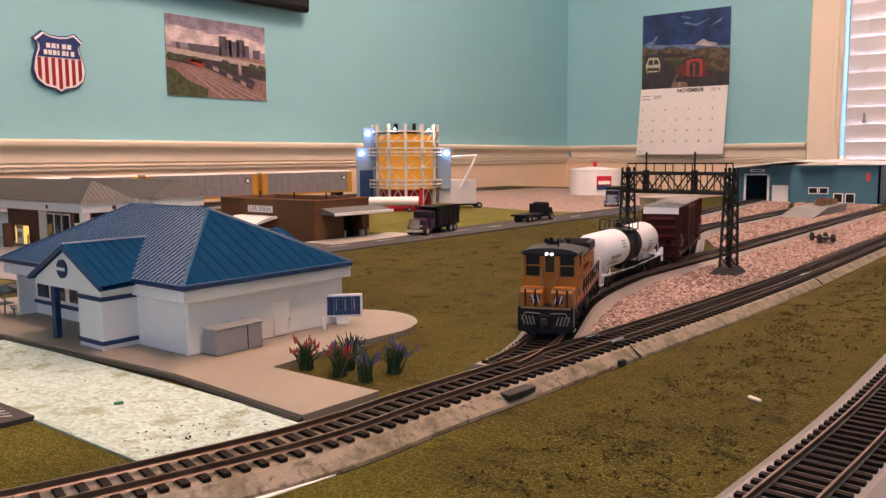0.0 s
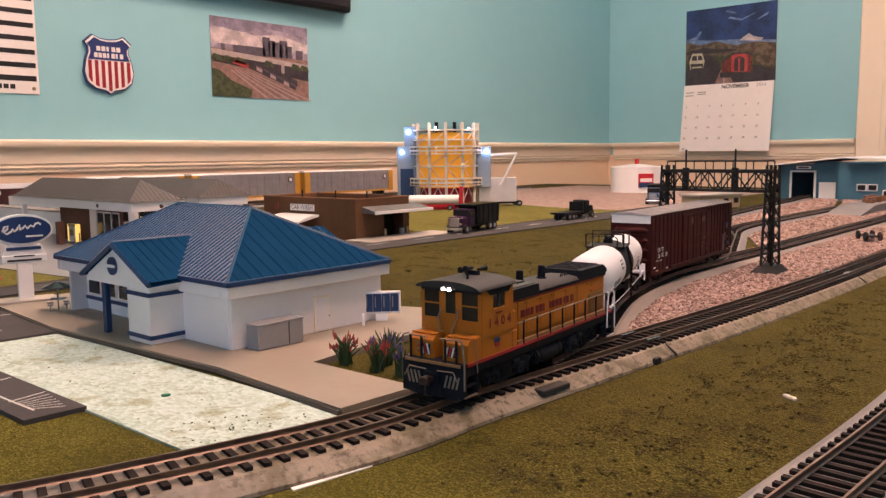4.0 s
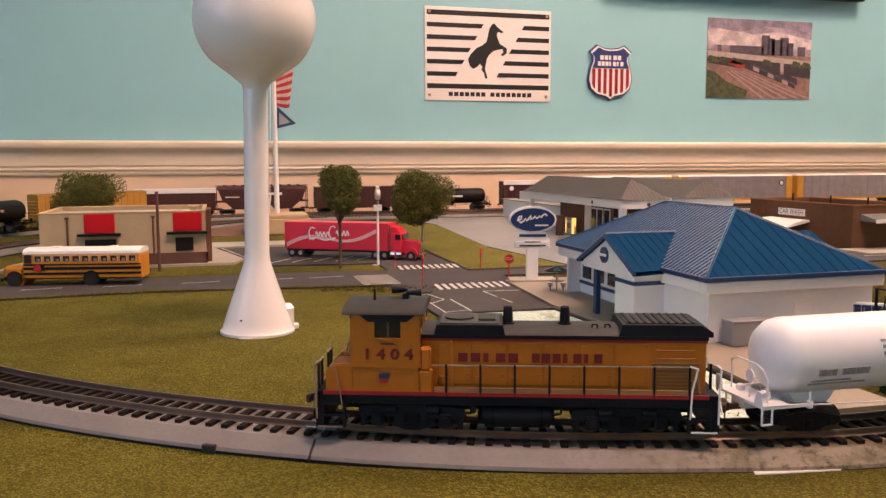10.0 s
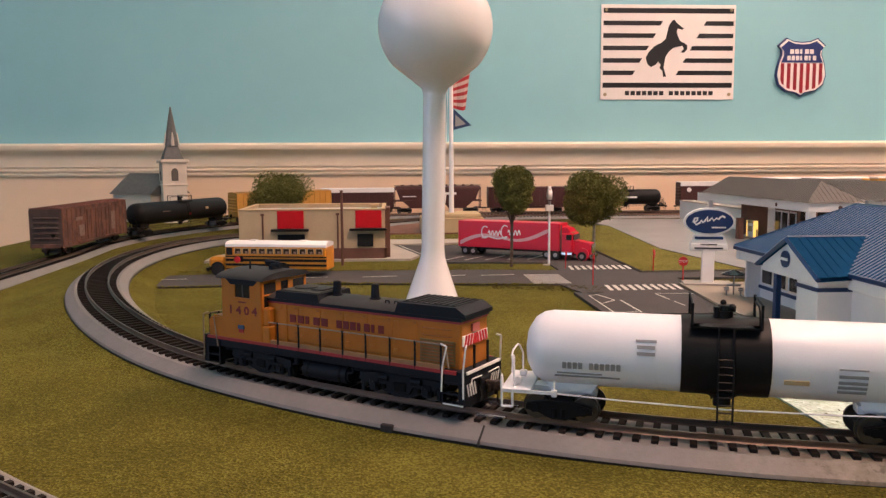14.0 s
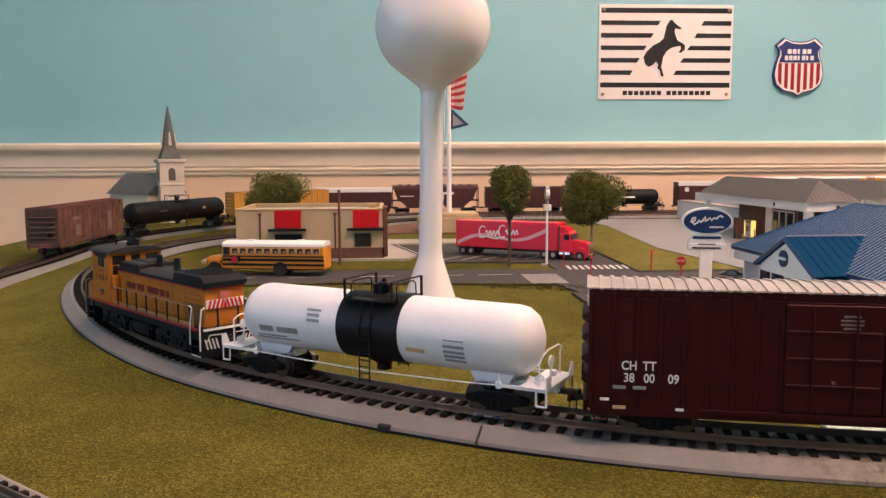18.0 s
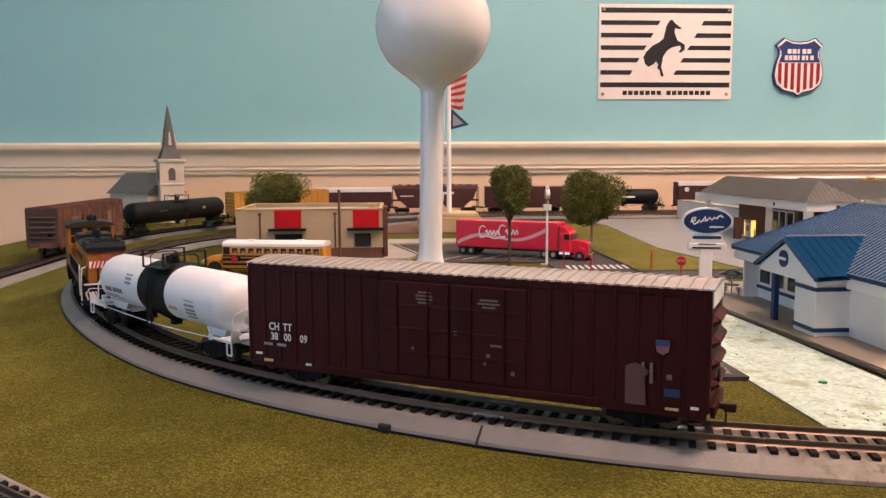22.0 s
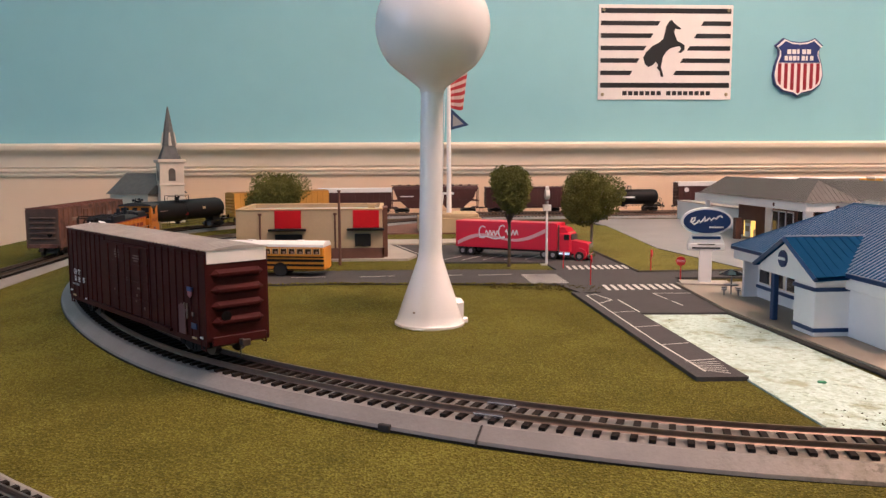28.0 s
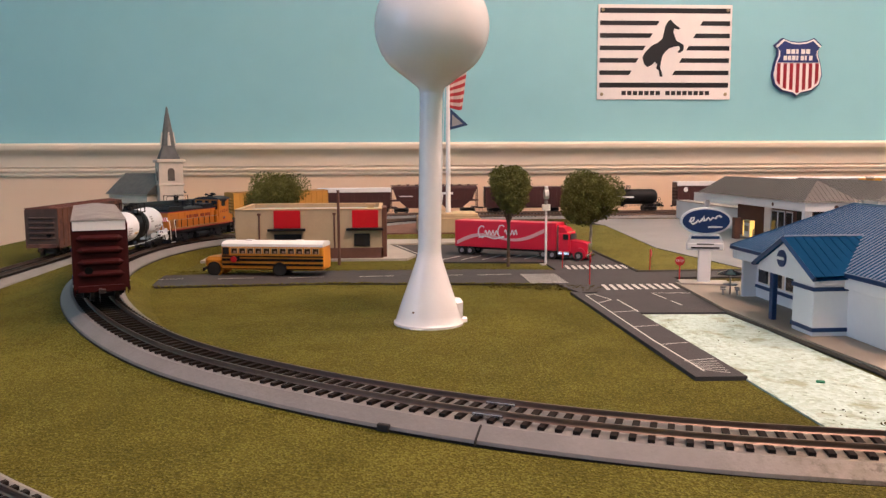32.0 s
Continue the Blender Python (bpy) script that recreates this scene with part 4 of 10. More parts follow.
sheet("road", [(-0.255, 0.768), (-0.05, 0.779), (0.158, 0.752), (0.168, 0.699), (0.28, 0.70), (0.282, 0.782), (0.70, 0.768), (1.9, 0.768), (1.9, 0.845), (0.72, 0.842), (0.285, 0.822), (0.259, 0.822), (0.20, 0.845), (0.10, 0.862), (-0.05, 0.868), (-0.262, 0.842)], 0.0, 0.0018, M_ROAD, "dark grey model road with white lines", "road")
sheet("road_side_street", [(0.178, 0.846), (0.259, 0.822), (0.262, 1.06), (0.12, 1.12), (0.0, 1.13), (0.035, 0.995), (0.06, 0.93), (0.178, 0.915)], 0.0, 0.0016, M_ROAD, "dark grey parking street beside the trees", "road")
sheet("restaurant_pavement", [(-0.22, 0.960), (0.022, 0.960), (0.034, 0.995), (0.0, 1.131), (0.12, 1.15), (0.12, 1.20), (-0.22, 1.20)], 0.0, 0.0028, M_CRETE, "pale concrete pavement round the restaurant", "pavement")
sheet("gas_lot", [(0.352, 1.03), (0.379, 0.838), (0.62, 0.856), (0.75, 0.86), (0.75, 1.55), (0.36, 1.58), (0.386, 1.419)], 0.0, 0.0022, M_LOT, "pale concrete lot of the filling station", "pavement")
sheet("plaza", [(-0.02, 1.31), (0.20, 1.31), (0.20, 1.55), (-0.02, 1.55)], 0.0, 0.0020, M_BRICKRED, "red brick plaza round the flagpole", "pavement")
sheet("lawn_corner", [(0.2615, 0.828), (0.372, 0.828), (0.348, 1.03), (0.382, 1.41), (0.25, 1.50), (0.2635, 1.07)], 0.0, 0.0030, M_LAWN, "green lawn sheet with dark curb edge", "ground")
whole("lawn_curb", G().rod([(0.259, 0.824, 0.002), (0.374, 0.824, 0.002), (0.350, 1.03, 0.002)], 0.0016).rod([(0.259, 0.824, 0.002), (0.2615, 1.07, 0.002)], 0.0016), M_EDGE, "dark thin curb along the lawn sheet", "curb", kind="structure")
whole("road_curb", G().rod([(0.70, 0.8445, 0.001), (1.9, 0.848, 0.001)], 0.0016), M_EDGE, "dark thin curb along the far road", "curb", kind="structure")
PAD = [(0.267, 0.735), (0.257, 0.60), (0.268, 0.419), (0.261, 0.313), (0.309, 0.311), (0.308, 0.388), (0.360, 0.395)] + [(0.415 + 0.052 * math.cos(a), 0.440 + 0.048 * math.sin(a)) for a in [radians(-100 + 14 * i) for i in range(14)]] + [(0.46, 0.50), (0.47, 0.735)]
sheet("custard_stand_pavement", PAD, 0.0, 0.0040, M_PATIO, "tan plastic pavement slab round the stand", "pavement")
whole("pavement_edge", G().rod([(x - 0.0006, y, 0.0015) for x, y in PAD[:4]], 0.0016), M_EDGE, "dark curb under the tan pavement slab", "curb", kind="structure")
sheet("lawn_east", [(0.945, 0.852), (1.50, 0.852), (1.52, 1.02), (1.60, 1.28), (1.20, 1.30), (0.93, 1.15)], 0.0, 0.0012, M_LAWN, "yellow-green lawn sheet behind the far road", "ground")
sheet("pink_gravel_yard", [(1.52, 0.86), (2.55, 0.86), (2.6, 1.62), (1.62, 1.62), (1.62, 1.30), (1.50, 1.02)], 0.0, 0.0010, M_YARD, "pinkish gravel yard round the storage tanks", "ground")
BEDS = [[(0.455, 0.289), (0.56, 0.284), (0.80, 0.2745), (2.4, 0.266), (2.4, 0.346), (0.86, 0.3490), (0.70, 0.3440), (0.60, 0.3290), (0.53, 0.3080), (0.48, 0.2930)],
        [(1.00, 0.389), (1.74, 0.392), (1.76, 0.478), (1.29, 0.478), (1.13, 0.452)], [(1.24, 0.528), (1.80, 0.529), (2.09, 0.60), (2.09, 0.652), (1.42, 0.584)], [(1.80, 0.40), (2.09, 0.40), (2.09, 0.59), (1.80, 0.51)]]
for b in BEDS:
    sheet("gravel_bed", b, 0.0, 0.0020, M_BALLAST, "pinkish stone ballast between the tracks", "ground")


def inside(p, poly):
    c = False
    for (x0, y0), (x1, y1) in zip(poly, poly[1:] + poly[:1]):
        if (y0 > p[1]) != (y1 > p[1]) and p[0] < (x1 - x0) * (p[1] - y0) / (y1 - y0) + x0:
            c = not c
    return c


def stones(name, poly, count, r0, r1, mat, label, z=0.0015, flat=0.7):
    rnd = random.Random(len(poly) * 100 + count)
    xs, ys = [p[0] for p in poly], [p[1] for p in poly]
    g = G()
    while count:
        p = (rnd.uniform(min(xs), max(xs)), rnd.uniform(min(ys), max(ys)))
        if not inside(p, poly):
            continue
        count -= 1
        r = rnd.uniform(r0, r1)
        q = Euler((rnd.uniform(0, 6), rnd.uniform(0, 6), rnd.uniform(0, 6))).to_matrix()
        vs = [q @ Vector((v[0] * rnd.uniform(0.7, 1.2), v[1] * rnd.uniform(0.7, 1.2), v[2] * rnd.uniform(0.7, 1.2))) * r for v in ((1, 0, 0), (-1, 0, 0), (0, 1, 0), (0, -1, 0), (0, 0, 1), (0, 0, -1))]
        g.add([(p[0] + v.x, p[1] + v.y, z + r * 0.4 + v.z * flat) for v in vs], [(0, 2, 4), (2, 1, 4), (1, 3, 4), (3, 0, 4), (2, 0, 5), (1, 2, 5), (3, 1, 5), (0, 3, 5)])
    me = bpy.data.meshes.new(name)
    me.from_pydata(g.v, [], g.f)
    me.materials.append(mat)
    return tagged(new(name, me), label, "gravel", kind="stuff")


def island_stone():
    mt = material("pink_stone", (0.50, 0.34, 0.29), 0.9, vary=0.15, scale=300)
    n, l = mt.node_tree.nodes, mt.node_tree.links
    geo, cr = n.new("ShaderNodeNewGeometry"), n.new("ShaderNodeValToRGB")
    l.new(geo.outputs["Random Per Island"], cr.inputs["Fac"])
    e = cr.color_ramp.elements
    e[0].color, e[1].color = (0.12, 0.075, 0.062, 1), (0.50, 0.37, 0.31, 1)
    for pos_, c in ((0.3, (0.26, 0.165, 0.135, 1)), (0.7, (0.38, 0.26, 0.215, 1))):
        x = e.new(pos_)
        x.color = c
    l.new(cr.outputs["Color"], n["Principled BSDF"].inputs["Base Color"])
    return mt


M_STONE = island_stone()
stones("ballast_stones", [(0.455, 0.290), (0.56, 0.285), (0.80, 0.2755), (1.4, 0.270), (1.4, 0.347), (0.86, 0.3480), (0.70, 0.3430), (0.60, 0.3275), (0.53, 0.3065), (0.48, 0.2930)], 15000, 0.0012, 0.0025, M_STONE, "loose pinkish ballast stones between two tracks")
stones("ballast_stones", [(1.4, 0.270), (2.4, 0.266), (2.4, 0.346), (1.4, 0.340)], 4000, 0.0020, 0.0035, M_STONE, "loose pinkish ballast stones further down the line")
stones("ballast_stones", BEDS[1], 4500, 0.0018, 0.0034, M_STONE, "loose pinkish ballast stones by the spur")
stones("ballast_stones", BEDS[3], 2500, 0.0020, 0.0035, M_STONE, "loose pinkish ballast stones beyond the ramp")
stones("ballast_stones", BEDS[2], 3000, 0.0020, 0.0035, M_STONE, "loose pinkish ballast stones by the shed")

# loose dark foam crumbs on the mat
stones("grass_crumbs", [(0.15, -0.10), (2.2, -0.10), (2.2, 0.075), (0.15, 0.075)], 500, 0.0004, 0.0013, M_CLUMP, "dark loose foam crumbs on the grass mat", 0.0, 0.5)
stones("grass_crumbs", [(0.25, 0.145), (1.6, 0.142), (1.6, 0.205), (0.42, 0.218), (0.22, 0.235)], 1200, 0.0004, 0.0015, M_CLUMP, "dark loose foam crumbs beside the track", 0.0, 0.5)
stones("grass_crumbs", [(0.42, 0.32), (0.9, 0.40), (1.5, 0.60), (1.5, 0.75), (0.48, 0.75), (0.48, 0.5)], 900, 0.0005, 0.0016, M_CLUMP, "dark loose foam crumbs on the middle lawn", 0.0, 0.5)
stones("grass_crumbs", [(-0.22, 0.74), (0.16, 0.735), (0.16, 0.775), (-0.22, 0.785)], 240, 0.0003, 0.0009, M_CLUMP, "dark loose foam crumbs along the road", 0.0, 0.5)
stones("grass_crumbs", [(-0.24, 0.872), (0.17, 0.872), (0.17, 0.915), (-0.2, 0.94)], 260, 0.0003, 0.0010, M_CLUMP, "dark loose foam crumbs along the road", 0.0, 0.5)
stones("grass_crumbs", [(0.09, 0.735), (0.19, 0.70), (0.20, 0.735), (0.10, 0.765)], 260, 0.0005, 0.0018, M_CLUMP, "dark heap of foam crumbs by the crossing", 0.001, 0.6)
stones("grass_crumbs", [(-0.45, -0.05), (0.2, -0.05), (0.12, 0.25), (-0.12, 0.42), (-0.3, 0.75)], 160, 0.0003, 0.0010, M_CLUMP, "sparse dark foam crumbs on the mat", 0.0, 0.5)
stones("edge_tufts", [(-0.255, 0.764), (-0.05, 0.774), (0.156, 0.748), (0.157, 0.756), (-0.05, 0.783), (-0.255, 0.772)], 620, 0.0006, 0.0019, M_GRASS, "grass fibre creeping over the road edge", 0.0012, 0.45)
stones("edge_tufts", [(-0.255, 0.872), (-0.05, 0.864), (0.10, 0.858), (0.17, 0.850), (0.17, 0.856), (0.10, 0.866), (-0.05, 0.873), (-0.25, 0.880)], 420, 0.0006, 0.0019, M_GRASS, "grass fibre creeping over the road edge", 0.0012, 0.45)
stones("grass_crumbs", [(-0.22, 0.65), (0.13, 0.40), (0.15, 0.7), (-0.2, 0.75)], 70, 0.0003, 0.0009, M_CLUMP, "sparse dark foam crumbs inside the loop", 0.0, 0.5)
stones("foam_crumbs", [(0.195, 0.33), (0.255, 0.318), (0.255, 0.58), (0.20, 0.58)], 30, 0.0003, 0.0008, M_CLUMP, "dark crumbs strewn on white foam", 0.0009, 0.5)
stones("foam_crumbs", [(0.195, 0.33), (0.255, 0.318), (0.255, 0.345), (0.20, 0.36)], 45, 0.0003, 0.0008, M_CLUMP, "dark crumbs strewn on white foam", 0.0009, 0.5)


def clumps(poly, heaps, size, label, seed):
    """Torn tufts of dark foam lying about in loose heaps."""
    rnd, g = random.Random(seed), G()
    xs, ys = [p[0] for p in poly], [p[1] for p in poly]
    while heaps:
        c = (rnd.uniform(min(xs), max(xs)), rnd.uniform(min(ys), max(ys)))
        if not inside(c, poly):
            continue
        heaps -= 1
        spread, turn = rnd.uniform(0.3, 1.0) * size, rnd.uniform(0, 3.14)
        for _ in range(int(8 + 46 * (spread / size) ** 2)):
            u, w = rnd.gauss(0, 0.55) * spread, rnd.gauss(0, 0.28) * spread
            x, y = c[0] + u * math.cos(turn) - w * math.sin(turn), c[1] + u * math.sin(turn) + w * math.cos(turn)
            r = rnd.uniform(0.0004, 0.0015)
            q = Euler((rnd.uniform(0, 6), rnd.uniform(0, 6), rnd.uniform(0, 6))).to_matrix()
            vs = [q @ Vector(v) * r * rnd.uniform(0.6, 1.3) for v in ((1, 0, 0), (-1, 0, 0), (0, 1, 0), (0, -1, 0), (0, 0, 1), (0, 0, -1))]
            g.add([(x + v.x, y + v.y, r * 0.15 + v.z * 0.4) for v in vs], [(0, 2, 4), (2, 1, 4), (1, 3, 4), (3, 0, 4), (2, 0, 5), (1, 2, 5), (3, 1, 5), (0, 3, 5)])
    me = bpy.data.meshes.new("foam_tufts")
    me.from_pydata(g.v, [], g.f)
    me.materials.append(M_CLUMP)
    return tagged(new("foam_tufts", me), label, "foam tufts", kind="stuff")


clumps([(0.24, 0.150), (1.6, 0.142), (1.6, 0.205), (0.42, 0.218), (0.22, 0.228)], 260, 0.010, "dark torn foam tufts beside the main track", 5)
clumps([(0.20, -0.06), (1.8, -0.06), (1.8, 0.075), (0.22, 0.080)], 110, 0.010, "dark torn foam tufts before the outer track", 6)
clumps([(0.47, 0.33), (0.9, 0.41), (1.5, 0.60), (1.5, 0.75), (0.48, 0.75), (0.48, 0.5)], 130, 0.010, "dark torn foam tufts on the middle lawn", 7)
clumps([(-0.30, 0.10), (0.14, 0.06), (0.10, 0.20), (-0.10, 0.30)], 14, 0.003, "few dark crumbs on the front grass", 8)
M_GREENBIT = plain("green_plastic_chip", (0.0, 0.18, 0.07), 0.4)
whole("plastic_chip", G().box(-0.0022, -0.0009, 0.0010, 0.0022, 0.0009, 0.0024, 0.0004), M_GREENBIT, "tiny green plastic chip on white foam", "chip", m=pose(0.2255, 0.402, 0, 0, 0, -25))
whole("wood_chip", G().box(-0.004, -0.0012, 0, 0.004, 0.0012, 0.0018, 0.0005), M_TRIM, "small pale wood chip lying on grass", "chip", m=pose(0.415, 0.165, 0, 0, 0, 60))

# road lines
def line_strip(pts, w, z, name="road_line", label="thin white painted line"):
    g = G()
    for a, b in zip(pts, pts[1:]):
        d = Vector((b[0] - a[0], b[1] - a[1])).normalized() * w / 2
        g.add([(a[0] - d.y, a[1] + d.x, z), (a[0] + d.y, a[1] - d.x, z), (b[0] + d.y, b[1] - d.x, z), (b[0] - d.y, b[1] + d.x, z)], [(0, 1, 2, 3)])
        g.add([(a[0] - d.y, a[1] + d.x, z - 0.0003), (a[0] + d.y, a[1] - d.x, z - 0.0003), (b[0] + d.y, b[1] - d.x, z - 0.0003), (b[0] - d.y, b[1] + d.x, z - 0.0003)], [(3, 2, 1, 0)])
    return whole(name, g, M_LINE, label, "road marking", kind="structure")


line_strip([(0.1685, 0.680), (0.1690, 0.50), (0.172, 0.425)], 0.0011, 0.0027)
line_strip([(0.1685, 0.680), (0.177, 0.684), (0.184, 0.655), (0.169, 0.640)], 0.0009, 0.0027)
for y in (0.60, 0.545, 0.49, 0.448):
    line_strip([(0.1695, y), (0.1885, y + 0.004)], 0.0009, 0.0027)
for i in range(6):
    line_strip([(0.1715, 0.444 - i * 0.003), (0.188 - i * 0.0007, 0.446 - i * 0.0052)], 0.0006, 0.0027)
line_strip([(0.189, 0.655), (0.190, 0.600)], 0.0011, 0.0027)
line_strip([(0.228, 0.685), (0.270, 0.682)], 0.0011, 0.0027)
line_strip([(0.228, 0.685), (0.230, 0.66), (0.2305, 0.655)], 0.0010, 0.0027)
line_strip([(0.231, 0.645), (0.233, 0.625)], 0.0010, 0.0027)
line_strip([(0.262, 0.668), (0.2635, 0.60)], 0.0011, 0.0027)
for k, (x0, x1, y0, y1, n) in enumerate(((0.193, 0.262, 0.846, 0.876, 11), (0.197, 0.268, 0.706, 0.736, 11))):
    for i in range(n):
        x = x0 + (x1 - x0) * i / (n - 1)
        line_strip([(x - 0.001, y0), (x + 0.0015, y1)], 0.0034, 0.0027, "crossing_bar", "white painted crossing bar")
for i in range(9):
    y = 0.757 + i * 0.0072
    line_strip([(0.134, y), (0.170, y - 0.001)], 0.0020, 0.0023, "crossing_bar", "worn white painted crossing bar")
for x in (-0.24, -0.17, -0.10, -0.03, 0.04, 0.09):
    line_strip([(x, 0.815), (x + 0.035, 0.818)], 0.0010, 0.0023)
for i in range(9):
    line_strip([(0.75 + i * 0.09, 0.806), (0.79 + i * 0.09, 0.806)], 0.0012, 0.0023)
for x in (0.06, 0.085, 0.11, 0.135, 0.16):
    line_strip([(x, 0.945), (x + 0.028, 0.985)], 0.0010, 0.0021)
line_strip([(0.01, 1.125), (0.04, 1.0), (0.048, 0.995)], 0.0011, 0.0021)

# ---- blue-roofed custard stand ----
M_BLUED = material("blue_roof_rib", (0.006, 0.060, 0.160), 0.28, vary=0.05, scale=40, spec=0.9)
M_DARKWIN = plain("dark_window", (0.02, 0.02, 0.022), 0.12)
M_WWALL = material("white_building_plastic", (0.83, 0.81, 0.80), 0.42, vary=0.03, scale=30)
st = thing("custard_stand", pose(0, 0, 0.004), "white restaurant with blue ribbed metal hip roof and gabled entrance", "restaurant")
EX0, EX1, EY0, EY1, EZ, RZT = 0.2875, 0.420, 0.4385, 0.662, 0.042, 0.0795
BX0, BX1, BY0, BY1 = 0.2945, 0.4185, 0.4455, 0.655
part("south_wall", G().box(BX0, BY0, 0, BX1, BY0 + 0.003, 0.0365, 0.0004), M_WWALL, st)
part("east_wall", G().box(BX1 - 0.003, BY0 + 0.003, 0, BX1, BY1 - 0.003, 0.0365), M_WWALL, st)
part("north_wall", G().box(BX0, BY1 - 0.003, 0, BX1, BY1, 0.0365), M_WWALL, st)
part("west_wall", G().box(BX0, BY0 + 0.003, 0, BX0 + 0.003, 0.505, 0.0365, 0.0004).box(BX0 + 0.012, 0.575, 0, BX0 + 0.015, BY1 - 0.003, 0.0365).box(BX0 + 0.006, 0.505, 0.0, BX0 + 0.009, 0.575, 0.0365), M_WWALL, st)
for q in ((EX0 + 0.0012, EY0 + 0.0012, EX1 + 0.0015, EY0 + 0.008), (EX0 + 0.0012, EY0 + 0.0083, EX0 + 0.008, 0.4925), (EX0 + 0.0012, 0.5675, EX0 + 0.008, EY1 - 0.0083), (EX1 - 0.006, EY0 + 0.0083, EX1 + 0.0015, EY1 - 0.0083), (EX0 + 0.0012, EY1 - 0.008, EX1 - 0.0012, EY1 - 0.0012)):
    part("fascia_board", G().box(q[0], q[1], 0.0318, q[2], q[3], 0.0392, 0.0004), M_WWALL, st, "white fascia band under the eaves")
part("side_door", G().box(0.358, BY0 - 0.0012, 0.0005, 0.3695, BY0 + 0.0005, 0.0225, 0.0003), M_WWALL, st, "white service door")
part("door_frame", G().box(0.3572, BY0 - 0.0008, 0.0, 0.3582, BY0 + 0.0005, 0.0233).box(0.3693, BY0 - 0.0008, 0.0, 0.3703, BY0 + 0.0005, 0.0233).box(0.3572, BY0 - 0.0008, 0.0225, 0.3703, BY0 + 0.0005, 0.0235), M_TRIM, st)
part("door_knob", G().ball((0.3685, BY0 - 0.002, 0.010), 0.0006, 6), M_GREY, st)
# hip roof
RX = (EX0 + EX1) / 2
HW = (EX1 - EX0) / 2
ra, rb = (RX, EY0 + HW, RZT), (RX, EY1 - HW, RZT)
c = [(EX0, EY0, EZ), (EX1, EY0, EZ), (EX1, EY1, EZ), (EX0, EY1, EZ)]
roof = part("roof", G().add(c + [ra, rb] + [(x, y, z - 0.0026) for x, y, z in c], [(0, 1, 4), (1, 2, 5, 4), (2, 3, 5), (3, 0, 4, 5), (0, 6, 7, 1), (1, 7, 8, 2), (2, 8, 9, 3), (3, 9, 6, 0), (6, 9, 8, 7)]), M_BLUE, st, "blue ribbed metal hip roof")
SLOPE = (RZT - EZ) / HW


def hip_z(x, y):
    return EZ + SLOPE * min(x - EX0, EX1 - x, y - EY0, EY1 - y, HW)


def rib_on(a, b, w=0.0012, h=0.0009):
    """A raised seam between two roof points."""
    a, b = Vector(a), Vector(b)
    d = (b - a).normalized()
    s = d.cross(Vector((0, 0, 1))).normalized() * w / 2
    u = s.cross(d).normalized() * h
    vs = [p + q for p in (a, b) for q in (-s, s, s * 0.14 + u, -s * 0.14 + u)]
    return vs, [(3, 2, 1, 0), (4, 5, 6, 7)] + [(i, (i + 1) % 4, 4 + (i + 1) % 4, 4 + i) for i in range(4)]


def seam(a, b, parent=roof, w=0.0013, h=0.0009, mat=M_BLUED):
    part("seam", G().add(*rib_on(a, b, w, h)), mat, parent)


n = 15
for i in range(1, n):
    x = EX0 + (EX1 - EX0) * i / n
    k = min(x - EX0, EX1 - x)
    seam((x, EY0, EZ), (x, EY0 + k, hip_z(x, EY0 + k)), roof, 0.0007, 0.0005, M_BLUE)
n = 52
for i in range(1, n):
    y = EY0 + (EY1 - EY0) * i / n
    k = min(y - EY0, EY1 - y, HW)
    if not 0.493 < y < 0.567:
        seam((EX0, y, EZ), (EX0 + k, y, hip_z(EX0 + k, y)), roof, 0.0016, 0.0005)
    else:
        k0 = 0.030 * (1 - abs(y - 0.530) / 0.0395)
        if k0 < k:
            seam((EX0 + k0, y, hip_z(EX0 + k0, y)), (EX0 + k, y, hip_z(EX0 + k, y)), roof, 0.0016, 0.0005)
    seam((EX1, y, EZ), (EX1 - k, y, hip_z(EX1 - k, y)))
ridge = [(EX0, EY0, EZ), ra, rb, (EX0, EY1, EZ)], [(EX1, EY0, EZ), ra], [(EX1, EY1, EZ), rb]
for r in ridge:
    for a, b in zip(r, r[1:]):
        part("ridge_cap", G().add(*rib_on(a, b, 0.002, 0.0013)), M_BLUED, roof)
for q in ((EX0 - 0.001, EY0 - 0.001, EX1 + 0.001, EY0 + 0.001), (EX0 - 0.001, EY0 + 0.001, EX0 + 0.001, 0.490), (EX0 - 0.001, 0.570, EX0 + 0.001, EY1), (EX1 - 0.001, EY0 + 0.001, EX1 + 0.001, EY1)):
    part("eave_trim", G().box(q[0], q[1], EZ - 0.0026, q[2], q[3], EZ + 0.0004, 0.0003), M_NAVY, roof, "dark blue eave trim")
# rear cross roof
g = G().add([(0.404, 0.498, 0.0425), (0.441, 0.498, 0.0425), (0.441, 0.562, 0.0425), (0.404, 0.562, 0.0425), (0.386, 0.530, 0.0598), (0.4385, 0.530, 0.0598)], [(0, 1, 5, 4), (1, 2, 5), (2, 3, 4, 5), (0, 4, 3), (0, 3, 2, 1)])
rear = part("rear_cross_roof", g, M_BLUE, st, "blue ribbed rear cross roof")
for i in range(1, 6):
    x = 0.390 + 0.0085 * i
    w = min(1.0, (x - 0.386) / 0.020)
    for y in (0.498, 0.562):
        seam((x, 0.530 + (y - 0.530) * w, 0.0598 - 0.0173 * w), (x, 0.530, 0.0598), rear)
part("rear_wall", G().box(BX1, 0.502, 0, 0.436, 0.558, 0.0425), M_WWALL, st, "white rear wing")
